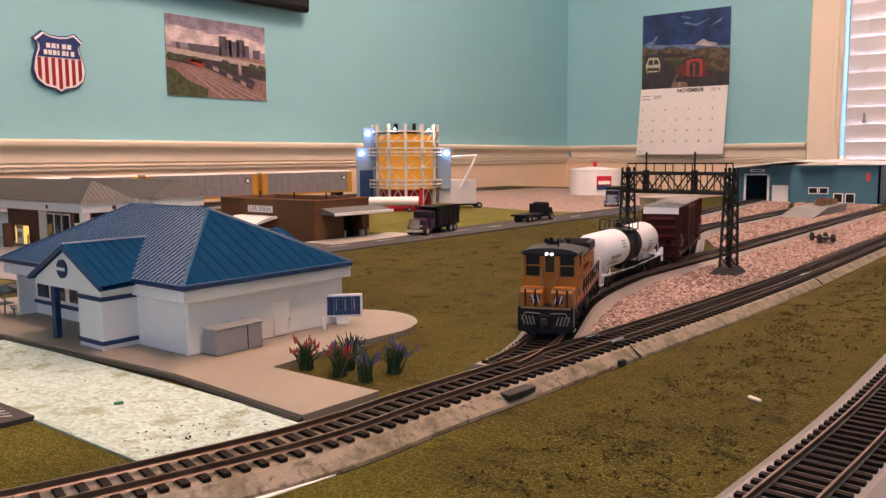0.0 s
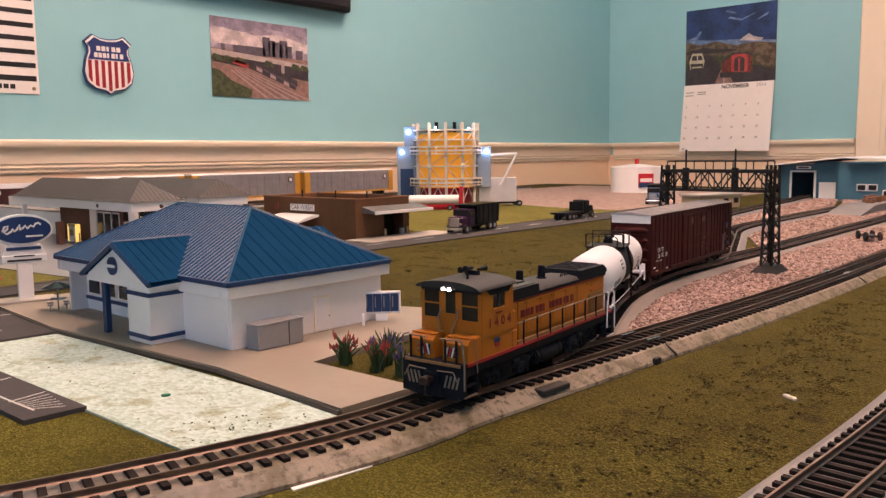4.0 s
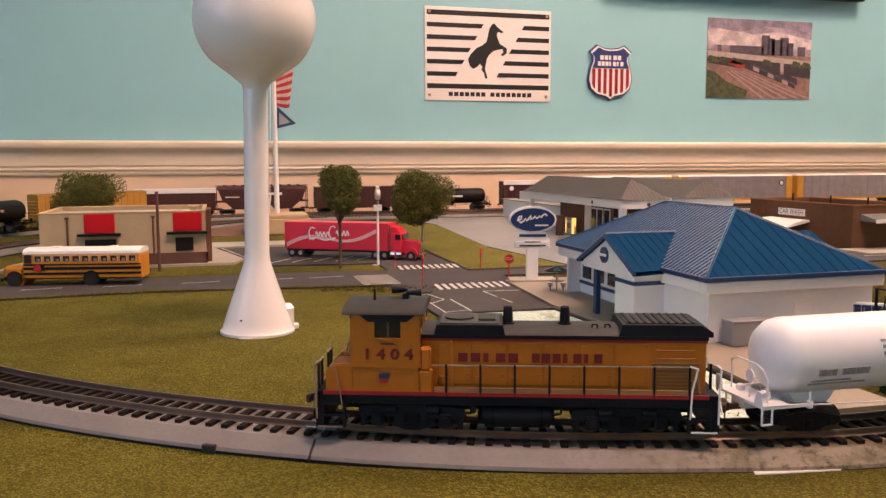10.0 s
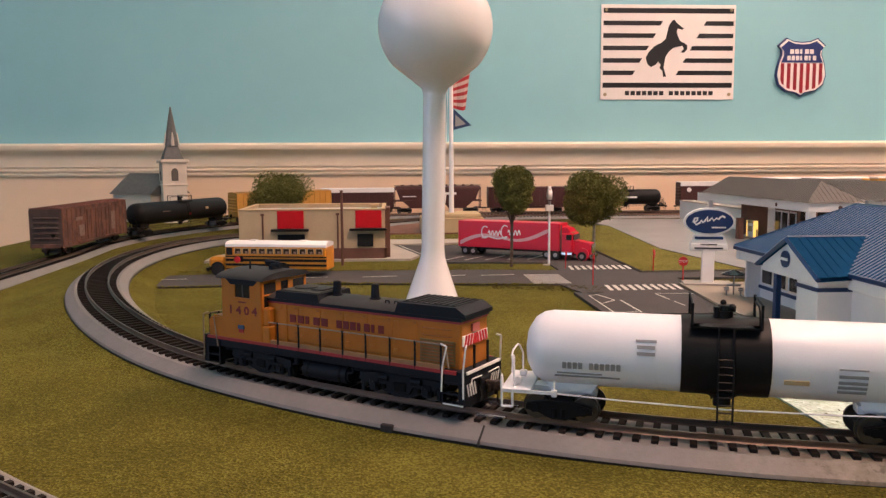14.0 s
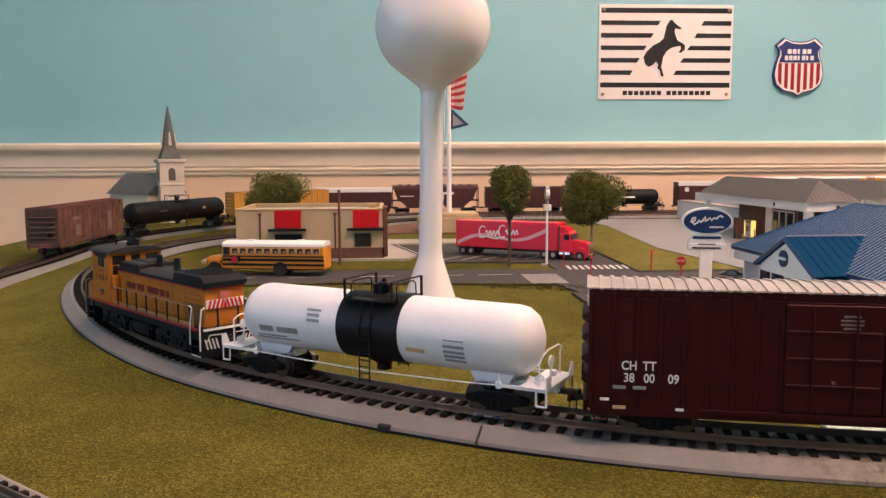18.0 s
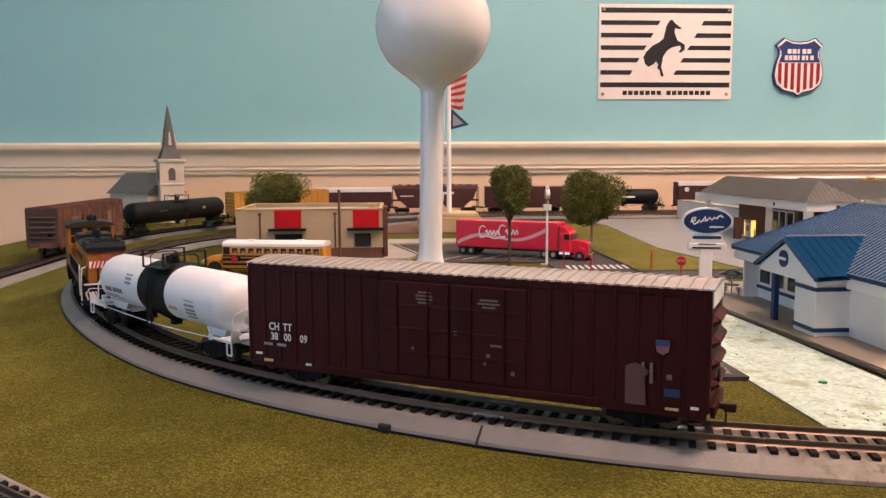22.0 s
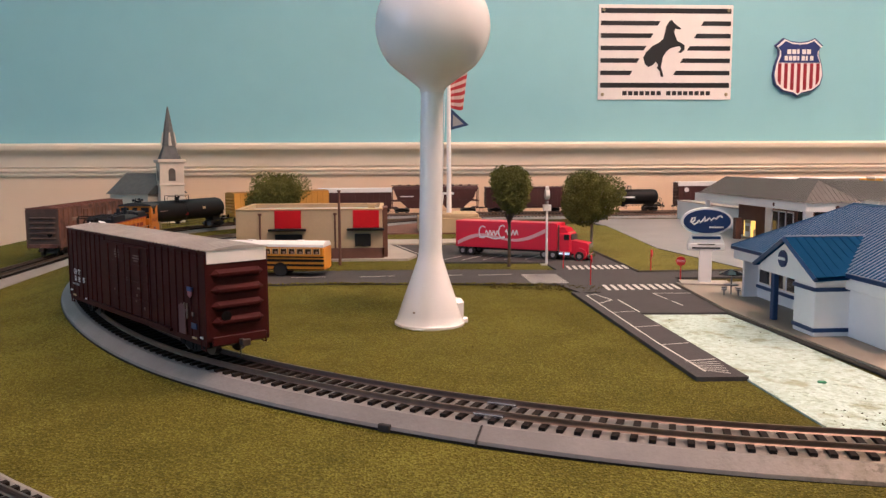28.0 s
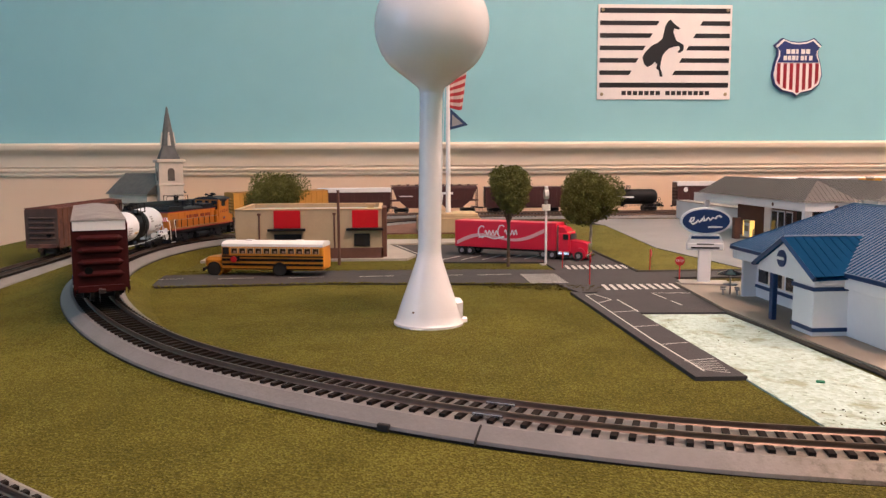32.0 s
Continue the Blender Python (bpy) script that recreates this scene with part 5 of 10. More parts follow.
# entrance gable facing west
GX, GY0, GY1, GP = 0.2685, 0.4905, 0.5695, 0.062
GM = (GY0 + GY1) / 2
GZ = EZ + 0.001
XB = EX0 + (GP - EZ) / SLOPE
g = G().add([(GX - 0.002, GY0 - 0.003, GZ - 0.003), (GX - 0.002, GM, GP), (XB, GM, GP), (EX0 + 0.001, GY0 - 0.003, GZ - 0.002), (GX - 0.002, GY1 + 0.003, GZ - 0.003), (EX0 + 0.001, GY1 + 0.003, GZ - 0.002)], [(0, 1, 2, 3), (1, 4, 5, 2)])
g2 = G().add([(x, y, z - 0.0028) for x, y, z in [(GX - 0.002, GY0 - 0.003, GZ - 0.003), (GX - 0.002, GM, GP), (XB, GM, GP), (EX0 + 0.001, GY0 - 0.003, GZ - 0.002), (GX - 0.002, GY1 + 0.003, GZ - 0.003), (EX0 + 0.001, GY1 + 0.003, GZ - 0.002)]], [(3, 2, 1, 0), (2, 5, 4, 1)])
g.v, g.f = g.v + g2.v, g.f + [tuple(i + 6 for i in f) for f in g2.f] + [(0, 6, 7, 1), (1, 7, 10, 4)]
gab = part("entrance_roof", g, M_BLUE, st, "blue ribbed gable roof over the entrance")
for s in (-1, 1):
    ye = GY0 - 0.003 if s < 0 else GY1 + 0.003
    for i in range(1, 9):
        f = i / 9
        top = (GX - 0.001 + (XB - GX) * f, GM, GP)
        bot = (min(GX - 0.001 + (XB - GX) * f, EX0), ye, GZ - 0.003)
        if GX + (XB - GX) * f > EX0:
            w = (XB - (GX + (XB - GX) * f)) / (XB - EX0)
            bot = (GX + (XB - GX) * f, GM + (ye - GM) * w, GP + (GZ - 0.003 - GP) * w)
        seam(bot, top, gab, 0.0009, 0.0005, M_BLUE)
part("gable_ridge", G().add(*rib_on((GX - 0.002, GM, GP), (XB, GM, GP), 0.002, 0.001)), M_BLUED, gab)
part("barge_board", G().rod([(GX - 0.0025, GY0 - 0.0035, GZ - 0.0045), (GX - 0.0025, GM, GP - 0.0015), (GX - 0.0025, GY1 + 0.0035, GZ - 0.0045)], 0.0018, 4), M_NAVY, gab, "dark blue gable edge")
part("gable_front", G().prism([(GY0 + 0.001, 0.0345), (GY1 - 0.001, 0.0345), (GY1 - 0.001, GZ - 0.004), (GM, GP - 0.0035), (GY0 + 0.001, GZ - 0.004)], GX, GX + 0.028, "x"), M_WWALL, st, "white gable front with round emblem")
em = part("gable_emblem", G().cyl((GX - 0.0012, GM + 0.004, 0.0465), (GX + 0.001, GM + 0.004, 0.0465), 0.0058, n=24), M_NAVY, st, "round blue emblem with white bar")
part("emblem_bar", G().box(GX - 0.0018, GM - 0.0005, 0.0456, GX - 0.001, GM + 0.0085, 0.0474), M_WHITE, em)
blk = part("entrance_block", G().box(0.2715, 0.497, 0, BX0 + 0.012, 0.524, 0.0345, 0.0005), M_WWALL, st, "white block beside the entrance")
for z in (0.003, 0.0295):
    part("blue_band", G().box(0.2708, 0.4963, z, BX0 + 0.0125, 0.5247, z + 0.0026), M_NAVY, blk, "dark blue band")
part("porch_post", G().box(0.2715, 0.553, 0, 0.2755, 0.5575, 0.0345, 0.0004), M_NAVY, st, "dark blue square porch post")
part("entrance_door", G().box(BX0 + 0.004, 0.531, 0.0, BX0 + 0.0062, 0.545, 0.0235), M_DARKWIN, st, "dark glazed entrance door")
part("lower_band", G().box(BX0 + 0.0105, 0.575, 0.008, BX0 + 0.0125, BY1 - 0.003, 0.0105), M_NAVY, st, "dark blue band")
for y in (0.582, 0.605, 0.628):
    fr = part("window", G().box(BX0 + 0.0105, y, 0.0125, BX0 + 0.0125, y + 0.018, 0.026, 0.0002), M_TRIM, st)
    part("window_pane", G().box(BX0 + 0.0100, y + 0.001, 0.0135, BX0 + 0.0112, y + 0.017, 0.025), M_DARKWIN, fr)

ac = thing("utility_box", pose(0.3195, 0.4375, 0.004), "grey plastic utility box beside the white wall", "utility box")
part("cabinet", G().box(-0.0165, -0.006, 0, 0.0175, 0.006, 0.0150, 0.0006), M_GREY, ac)
part("lid", G().box(-0.017, -0.0064, 0.0148, 0.018, 0.0064, 0.0158, 0.0004), M_GREY, ac, "grey lid")
part("door_seam", G().box(0.006, -0.0064, 0.001, 0.0063, -0.0059, 0.0145), M_BLACK, ac)
mb = thing("menu_board", pose(0.413, 0.440, 0.004, 0, 0, -42), "white drive-through menu board with dark blue panels", "menu board")
part("board_frame", G().box(-0.0135, -0.0015, 0.005, 0.0135, 0.0015, 0.0205, 0.0004), M_WHITE, mb)
part("board_foot", G().box(-0.004, -0.002, 0, 0.004, 0.002, 0.005), M_WHITE, mb)
for i in range(4):
    x = -0.0118 + i * 0.006
    part("menu_panel", G().box(x, -0.0022, 0.0065, x + 0.0057, -0.0014, 0.019), M_NAVY, mb)
    part("menu_text_bar", G().box(x + 0.0012, -0.0026, 0.0095, x + 0.0019, -0.0021, 0.0175), M_GREY, mb)
whole("bollard", G().lathe([(0.0012, 0), (0.0012, 0.0075), (0.0007, 0.0085)], 12), M_WHITE, "small white speaker post on the pavement", "bollard", m=pose(0.392, 0.436, 0.004))

# plants beside the pavement
M_LEAFY, M_FRED, M_FPUR = material("plant_leaf", (0.035, 0.075, 0.02), 0.6, vary=0.3, scale=200), plain("red_blossom", (0.40, 0.05, 0.04), 0.6), plain("purple_blossom", (0.11, 0.075, 0.22), 0.6)
for k, (x, y, fl) in enumerate(((0.325, 0.381, M_FRED), (0.326, 0.356, M_FRED), (0.328, 0.338, M_FPUR), (0.349, 0.336, M_FPUR), (0.338, 0.362, M_FPUR), (0.352, 0.372, None))):
    rnd = random.Random(k)
    pl = thing("flower_clump", pose(x, y, 0), "tufted green plant with %s blossom" % ("red" if fl is M_FRED else "purple" if fl else "no"), "plant", "flower bed")
    g, f = G(), G()
    for i in range(46):
        a, sp, h = rnd.uniform(0, 6.283), rnd.uniform(0.001, 0.009), rnd.uniform(0.010, 0.017)
        b = (rnd.uniform(-0.003, 0.003), rnd.uniform(-0.003, 0.003), 0)
        m = (b[0] + sp * 0.4 * math.cos(a), b[1] + sp * 0.4 * math.sin(a), h * 0.6)
        t = (b[0] + sp * math.cos(a), b[1] + sp * math.sin(a), h)
        g.cyl(b, m, 0.0006, 0.0005, 4).cyl(m, t, 0.0005, 0.0002, 4)
        if fl and i < 18:
            f.cyl((t[0], t[1], t[2] - 0.0022), (t[0] * 1.1, t[1] * 1.1, t[2] + 0.0012), 0.0008, 0.0003, 5)
    part("leaves", g, M_LEAFY, pl, "green blades", kind="stuff")
    if fl:
        part("blossoms", f, fl, pl, kind="stuff")

# custard stand road sign
sg = thing("pole_sign", pose(0.291, 0.727, 0.004, 0, 0, -14), "blue oval road sign on a white post", "road sign")
part("foundation", G().box(-0.022, -0.012, 0, 0.022, 0.012, 0.0015, 0.0003), M_CRETE, sg)
part("post", G().box(-0.0055, -0.003, 0, 0.0055, 0.003, 0.031, 0.0003), M_WHITE, sg)
rb_ = part("reader_board", G().box(-0.0165, -0.0035, 0.031, 0.0165, 0.0035, 0.0375, 0.0005).prism([(-0.0165, 0.0375), (0.0165, 0.0375), (0.0125, 0.0455), (-0.0125, 0.0455)], -0.003, 0.003, "y"), M_WHITE, sg, "white reader board with bars of lettering")
part("reader_text_bar", G().box(-0.0125, -0.0039, 0.0325, 0.0125, -0.0034, 0.0340), M_INK, rb_)
part("reader_text_bar", G().box(-0.0075, -0.0039, 0.0362, 0.0075, -0.0034, 0.0372), M_INK, rb_)
part("reader_top_bar", G().box(-0.0125, -0.0036, 0.0415, 0.0125, -0.0029, 0.0440), M_NAVY, rb_)


def ribbon_line(pts, w, z0, y0, th):
    """A flat stroke of even width along points (x, z), as one strip lying at y0."""
    g, n = G(), len(pts)
    for i, (x, z) in enumerate(pts):
        a, b = pts[max(i - 1, 0)], pts[min(i + 1, n - 1)]
        d = Vector((b[0] - a[0], b[1] - a[1])).normalized() * w / 2
        g.v += [(x - d.y, y0, z0 + z + d.x), (x + d.y, y0, z0 + z - d.x), (x + d.y, y0 + th, z0 + z - d.x), (x - d.y, y0 + th, z0 + z + d.x)]
    g.f = [(4 * i + j, 4 * i + (j + 1) % 4, 4 * i + 4 + (j + 1) % 4, 4 * i + 4 + j) for i in range(n - 1) for j in range(4)] + [(3, 2, 1, 0), (4 * n - 4, 4 * n - 3, 4 * n - 2, 4 * n - 1)]
    return g


def oval(rx, rz, cz, n=40):
    return [(rx * math.cos(2 * math.pi * i / n), cz + rz * math.sin(2 * math.pi * i / n)) for i in range(n)]


part("oval_rim", G().prism(oval(0.0225, 0.0125, 0.0578), -0.0035, 0.0035, "y"), M_WHITE, sg, "white oval rim")
ov = part("oval_face", G().prism(oval(0.0208, 0.0108, 0.0578), -0.0042, 0.0042, "y"), plain("sign_blue", (0.012, 0.035, 0.13), 0.3), sg, "blue oval face")
SCRIPT = [(-0.0145, -0.001), (-0.013, 0.003), (-0.0105, 0.0035), (-0.011, 0.001), (-0.0135, -0.001), (-0.0115, -0.0028), (-0.0085, -0.001), (-0.007, 0.0012), (-0.006, -0.001), (-0.004, 0.0008), (-0.002, 0.0044), (-0.0018, 0.0), (0.0, 0.0012), (0.002, 0.0034), (0.0035, 0.001), (0.006, 0.0034), (0.008, 0.0022), (0.0095, 0.0044), (0.0115, 0.0052), (0.0135, 0.0036)]
part("script_stroke", ribbon_line(SCRIPT, 0.0016, 0.0578, -0.0046, 0.0006), M_WHITE, ov, "white script stroke")
part("small_text_bar", G().box(0.002, -0.0046, 0.0518, 0.0145, -0.0041, 0.0532), M_WHITE, ov)
# umbrella table
um = thing("umbrella_table", pose(0.2890, 0.664, 0.004), "patio table with dark square umbrella and stools", "table")
part("umbrella", G().lathe([(0.0012, 0.0215), (0.011, 0.0180), (0.0113, 0.0172), (0.001, 0.0195)], 8), M_DARKWIN, um, "dark umbrella")
part("pole", G().cyl((0, 0, 0), (0, 0, 0.021), 0.0006, n=6), M_GREY, um)
part("tabletop", G().cyl((0, 0, 0.008), (0, 0, 0.009), 0.006, n=12), M_GREY, um)
for a in range(4):
    x, y = 0.008 * math.cos(a * 1.57 + 0.4), 0.008 * math.sin(a * 1.57 + 0.4)
    part("stool", G().cyl((x, y, 0), (x, y, 0.0045), 0.0006, n=6).cyl((x, y, 0.0045), (x, y, 0.0055), 0.0024, n=8), M_GREY, um)

# ---- town things ----
# water tower
wt = thing("water_tower", pose(0.0285, 0.582, 0, 0, 1.0, 0), "glossy white plastic water tower on a flared stem", "water tower")
M_GLOSSW = material("glossy_white_plastic", (0.85, 0.825, 0.82), 0.22, vary=0.015, scale=30)
ball = [(0.0083, 0.1655), (0.0092, 0.1690), (0.0175, 0.1755), (0.0245, 0.1805)] + [(0.0403 * math.cos(radians(a)), 0.2116 + 0.0400 * math.sin(radians(a))) for a in range(-42, 90, 6)] + [(0.001, 0.2516)]
part("tank", G().lathe(ball, 64), M_GLOSSW, wt, "white bulb-shaped tank", smooth=True)
part("stem", G().lathe([(0.0225, 0.008), (0.0205, 0.0145), (0.0152, 0.0300), (0.0100, 0.0455), (0.0088, 0.0500), (0.0083, 0.0560), (0.0082, 0.10), (0.0081, 0.167)], 48), M_GLOSSW, wt, "white flared stem", smooth=True)
part("base_ring", G().lathe([(0.0254, 0), (0.0254, 0.0018), (0.0240, 0.0030), (0.0224, 0.0082)], 48), M_GLOSSW, wt, "moulded base rim", smooth=True)
part("access_bulge", G().box(0.010, -0.016, 0, 0.0215, -0.004, 0.019, 0.003).box(0.018, -0.015, 0, 0.025, -0.006, 0.0045, 0.001), M_GLOSSW, wt, "small white access housing", m=pose(0, 0, 0, 0, 0, 35))
part("rivet", G().ball((-0.012, -0.0185, 0.0115), 0.0008, 6), M_BROWN, wt)
part("mould_flash", G().box(-0.006, -0.0268, 0, 0.003, -0.0245, 0.0009, 0.0003), M_GLOSSW, wt, "ragged edge of the moulding", m=pose(0, 0, 0, 0, 0, -18))

# tan restaurant with red panels
M_TANW = material("tan_stucco", (0.50, 0.385, 0.235), 0.85, vary=0.06, scale=40, bump=0.2, bump_scale=900)
M_BRKB = material("brown_base", (0.13, 0.055, 0.035), 0.7, vary=0.15, scale=60)
M_REDP = plain("red_panel", (0.52, 0.010, 0.014), 0.55, spec=0.2)
br = thing("drive_in_restaurant", pose(-0.180, 0.968, 0.0028), "tan stucco restaurant with red panels and dark awnings", "restaurant")
RW, RD, RH = 0.172, 0.13, 0.058
for q in ((0, 0, RW, 0.003), (0, RD - 0.003, RW, RD), (0, 0.003, 0.003, RD - 0.003), (RW - 0.003, 0.003, RW, RD - 0.003)):
    part("wall", G().box(q[0], q[1], 0, q[2], q[3], RH), M_TANW, br, "tan stucco wall")
part("flat_roof", G().box(0.003, 0.003, RH - 0.006, RW - 0.003, RD - 0.003, RH - 0.004), M_CRETE, br)
part("parapet_cap", G().box(-0.001, -0.001, RH, RW + 0.001, 0.004, RH + 0.0015, 0.0004).box(-0.001, -0.001, RH, 0.004, RD + 0.001, RH + 0.0015, 0.0004).box(RW - 0.004, -0.001, RH, RW + 0.001, RD + 0.001, RH + 0.0015, 0.0004).box(0, RD - 0.004, RH, RW, RD + 0.001, RH + 0.0015, 0.0004), M_TAN, br)
part("brown_base", G().box(-0.0015, -0.0015, 0, RW + 0.0015, 0.0005, 0.0125).box(RW - 0.0005, -0.0015, 0, RW + 0.0015, RD, 0.0125), M_BRKB, br, "dark brown base course")
for x0, x1, wx0, wx1, wz0 in ((0.045, 0.076, 0.045, 0.077, 0.013), (0.137, 0.168, 0.139, 0.158, 0.0145)):
    part("red_panel", G().box(x0, -0.0015, 0.0365, x1, 0.0005, 0.0575, 0.0003), M_REDP, br, "flat red wall panel")
    part("awning", G().box(x0 - 0.007, -0.0075, 0.0335, x1 + 0.006, 0.0005, 0.0362, 0.0004), M_BLACK, br, "dark awning slab")
    w = part("window", G().box(wx0, -0.0012, wz0, wx1, 0.0004, 0.0295), M_BLACK, br, "dark framed window")
    part("window_pane", G().box(wx0 + 0.001, -0.0018, wz0 + 0.001, (wx0 + wx1) / 2 - 0.0004, -0.0011, 0.0285), M_DARKWIN, w)
    part("window_pane", G().box((wx0 + wx1) / 2 + 0.0004, -0.0018, wz0 + 0.001, wx1 - 0.001, -0.0011, 0.0285), M_DARKWIN, w)
for x in (0.028, 0.116):
    part("downpipe", G().cyl((x, -0.0012, 0.012), (x, -0.0012, 0.053), 0.0010, n=6).box(x - 0.002, -0.003, 0.052, x + 0.002, 0, 0.0545), M_BRKB, br)
part("roof_vent", G().box(0.155, 0.012, RH - 0.005, 0.163, 0.02, RH + 0.005).box(0.1535, 0.0105, RH + 0.004, 0.1645, 0.0215, RH + 0.0065, 0.0004), M_TAN, br)
part("side_tower", G().box(RW, 0.01, 0, RW + 0.006, 0.05, 0.06, 0.0005), M_BRKB, br, "dark brown side pier")
# bus
M_BUSY = material("school_bus_yellow", (0.60, 0.235, 0.012), 0.35, vary=0.04, scale=60)
M_BUSWIN = plain("smoked_bus_window", (0.045, 0.030, 0.020), 0.25)
M_SEAT = plain("tan_seat_back", (0.30, 0.19, 0.14), 0.7)
M_TYRE = plain("black_tyre", (0.014, 0.014, 0.014), 0.8)
M_CHROME = plain("chrome", (0.6, 0.6, 0.6), 0.2, 1.0)


def wheel(parent, x, y, r, w, hub=True):
    t = part("wheel", G().cyl((x, y - w / 2, r), (x, y + w / 2, r), r, n=18), M_TYRE, parent, "black tyre", smooth=True)
    if hub:
        part("hub", G().cyl((x, y - w / 2 - 0.0003, r), (x, y + w / 2 + 0.0003, r), r * 0.5, n=12), M_GREY, t)
    return t


bus = thing("school_bus", pose(-0.126, 0.848, 0.0018, 0, 0, 168.5 + 0), "yellow school bus with black stripes and white roof", "bus")
BL, BW = 0.0505, 0.0145
part("body", G().box(-0.064, -BW, 0.006, 0.044, BW, 0.0300, 0.0015), M_BUSY, bus, "yellow bus body")
part("roof", G().prism([(-BW, 0.0298), (BW, 0.0298), (BW * 0.96, 0.0325), (BW * 0.7, 0.0345), (0, 0.0352), (-BW * 0.7, 0.0345), (-BW * 0.96, 0.0325)], -0.0635, 0.0435, "x"), M_WHITE, bus, "white bus roof", smooth=True)
part("hood", G().box(0.044, -0.0115, 0.0065, 0.0635, 0.0115, 0.0185, 0.003), M_BUSY, bus, "rounded yellow hood")
part("bumper", G().box(0.063, -0.013, 0.004, 0.0655, 0.013, 0.0075, 0.0005), M_BLACK, bus)
part("grille", G().box(0.0632, -0.006, 0.009, 0.0642, 0.006, 0.016), M_BLACK, bus)
for s in (-1, 1):
    for i in range(11):
        x = -0.060 + i * 0.0086
        w = part("window", G().box(x, s * BW - 0.0004, 0.0226, x + 0.0074, s * BW + 0.0004, 0.0286, 0.0002), M_TAN, bus)
        part("window_pane", G().box(x + 0.0008, s * (BW + 0.0003) - 0.0003, 0.0230, x + 0.0066, s * (BW + 0.0003) + 0.0003, 0.0280), M_BUSWIN, w)
        part("seat_back", G().box(x + 0.0016, s * (BW + 0.0003) - 0.0003, 0.0232, x + 0.0048, s * (BW + 0.0003) + 0.0005, 0.0256, 0.0003), M_SEAT, w)
    part("front_side_window", G().box(0.0355, s * BW - 0.0005, 0.0215, 0.042, s * BW + 0.0005, 0.029), M_DARKWIN, bus)
    for z, h in ((0.0192, 0.0014), (0.0150, 0.0026), (0.0104, 0.0022), (0.0066, 0.0010)):
        part("stripe", G().box(-0.0638, s * BW - 0.0005, z, 0.043, s * BW + 0.0005, z + h), M_BLACK, bus, "thin black side stripe")
    for x in (-0.0180, 0.0520):
        wheel(bus, x, s * 0.0125, 0.0064, 0.005, False)
        part("wheel_arch", G().cyl((x, s * 0.0140, 0.0068), (x, s * (BW + 0.0004), 0.0068), 0.0074, n=18), M_BLACK, bus, "dark wheel arch")
    part("fender", G().cyl((0.0505, s * 0.0095, 0.006), (0.0505, s * 0.0128, 0.006), 0.0075, n=20), M_BUSY, bus)
part("windscreen", G().box(0.0435, -0.012, 0.020, 0.0445, 0.012, 0.0285), M_DARKWIN, bus)
part("stop_arm", G().cyl((0.030, BW + 0.0008, 0.0168), (0.030, BW + 0.0018, 0.0168), 0.0034, n=8), M_RED, bus, "red octagonal stop arm")
part("crossing_panel", G().box(0.024, BW + 0.0002, 0.0145, 0.0335, BW + 0.0009, 0.0195), M_BLACK, bus)
for x in (-0.035, 0.018):
    part("roof_hatch", G().box(x - 0.004, -0.004, 0.0345, x + 0.004, 0.004, 0.0358, 0.0004), M_WHITE, bus)

# red drinks truck
M_TRED = material("truck_red", (0.68, 0.012, 0.040), 0.3, vary=0.04, scale=60, emit=None)
ck = thing("delivery_truck", pose(0.161, 0.977, 0.0018, 0, 0, -32), "red delivery tractor trailer with white script and ribbon", "truck")
part("trailer_box", G().box(-0.083, -0.0145, 0.0100, 0.0505, 0.0145, 0.0425, 0.0006), M_TRED, ck, "red trailer box")
part("trailer_frame", G().box(-0.082, -0.010, 0.0075, 0.042, 0.010, 0.0102), M_BLACK, ck)
wave = [(-0.080 + 0.004 * i, 0.0165 + 0.0085 * (0.5 - 0.5 * math.cos(math.pi * min(i / 15, 1.0))) * 0 + (0.006 * math.sin(i * 0.22) + 0.0010 * i * 0.62)) for i in range(30)]
for s in (-1, 1):
    g, k, (y0, y1) = G(), len(wave), sorted((s * 0.0144, s * 0.0149))
    for xa, za in wave:
        ha = 0.0022 + 0.0026 * abs(math.cos((xa + 0.08) * 26))
        g.v += [(xa, y0, za - 0.004), (xa, y0, za - 0.004 + ha), (xa, y1, za - 0.004 + ha), (xa, y1, za - 0.004)]
    g.f = [(4 * i + j, 4 * i + (j + 1) % 4, 4 * i + 4 + (j + 1) % 4, 4 * i + 4 + j) for i in range(k - 1) for j in range(4)] + [(0, 1, 2, 3), (4 * k - 1, 4 * k - 2, 4 * k - 3, 4 * k - 4)]
    part("ribbon", g, plain("pink_ribbon", (0.75, 0.45, 0.45), 0.4), ck, "pale wavy ribbon")
    flip = 1 if s < 0 else -1
    strokes = [[(-0.0455 + 0.0048 * math.cos(radians(q)), 0.0072 * math.sin(radians(q))) for q in range(50, 330, 20)], [(-0.0190 + 0.0050 * math.cos(radians(q)), 0.0078 * math.sin(radians(q)) + 0.0012) for q in range(50, 330, 20)],
               [(-0.0415 + 0.00065 * i, -0.0008 + 0.0030 * math.sin(i * 0.85)) for i in range(28)], [(-0.0150 + 0.0006 * i, 0.0006 + 0.0032 * math.sin(i * 0.85)) for i in range(28)],
               [(-0.0500 + 0.0026 * i, -0.0072 + 0.0016 * math.sin(i * 0.55) + 0.00012 * i) for i in range(14)]]
    for line in strokes:
        part("script_stroke", ribbon_line([(flip * x - (0 if s < 0 else 0.040), z) for x, z in line], 0.0013, 0.0292, s * 0.0147, s * 0.0004), M_WHITE, ck, "white script stroke")
part("cab", G().box(0.0515, -0.0125, 0.0075, 0.0665, 0.0125, 0.0320, 0.002), M_TRED, ck, "red sleeper cab")
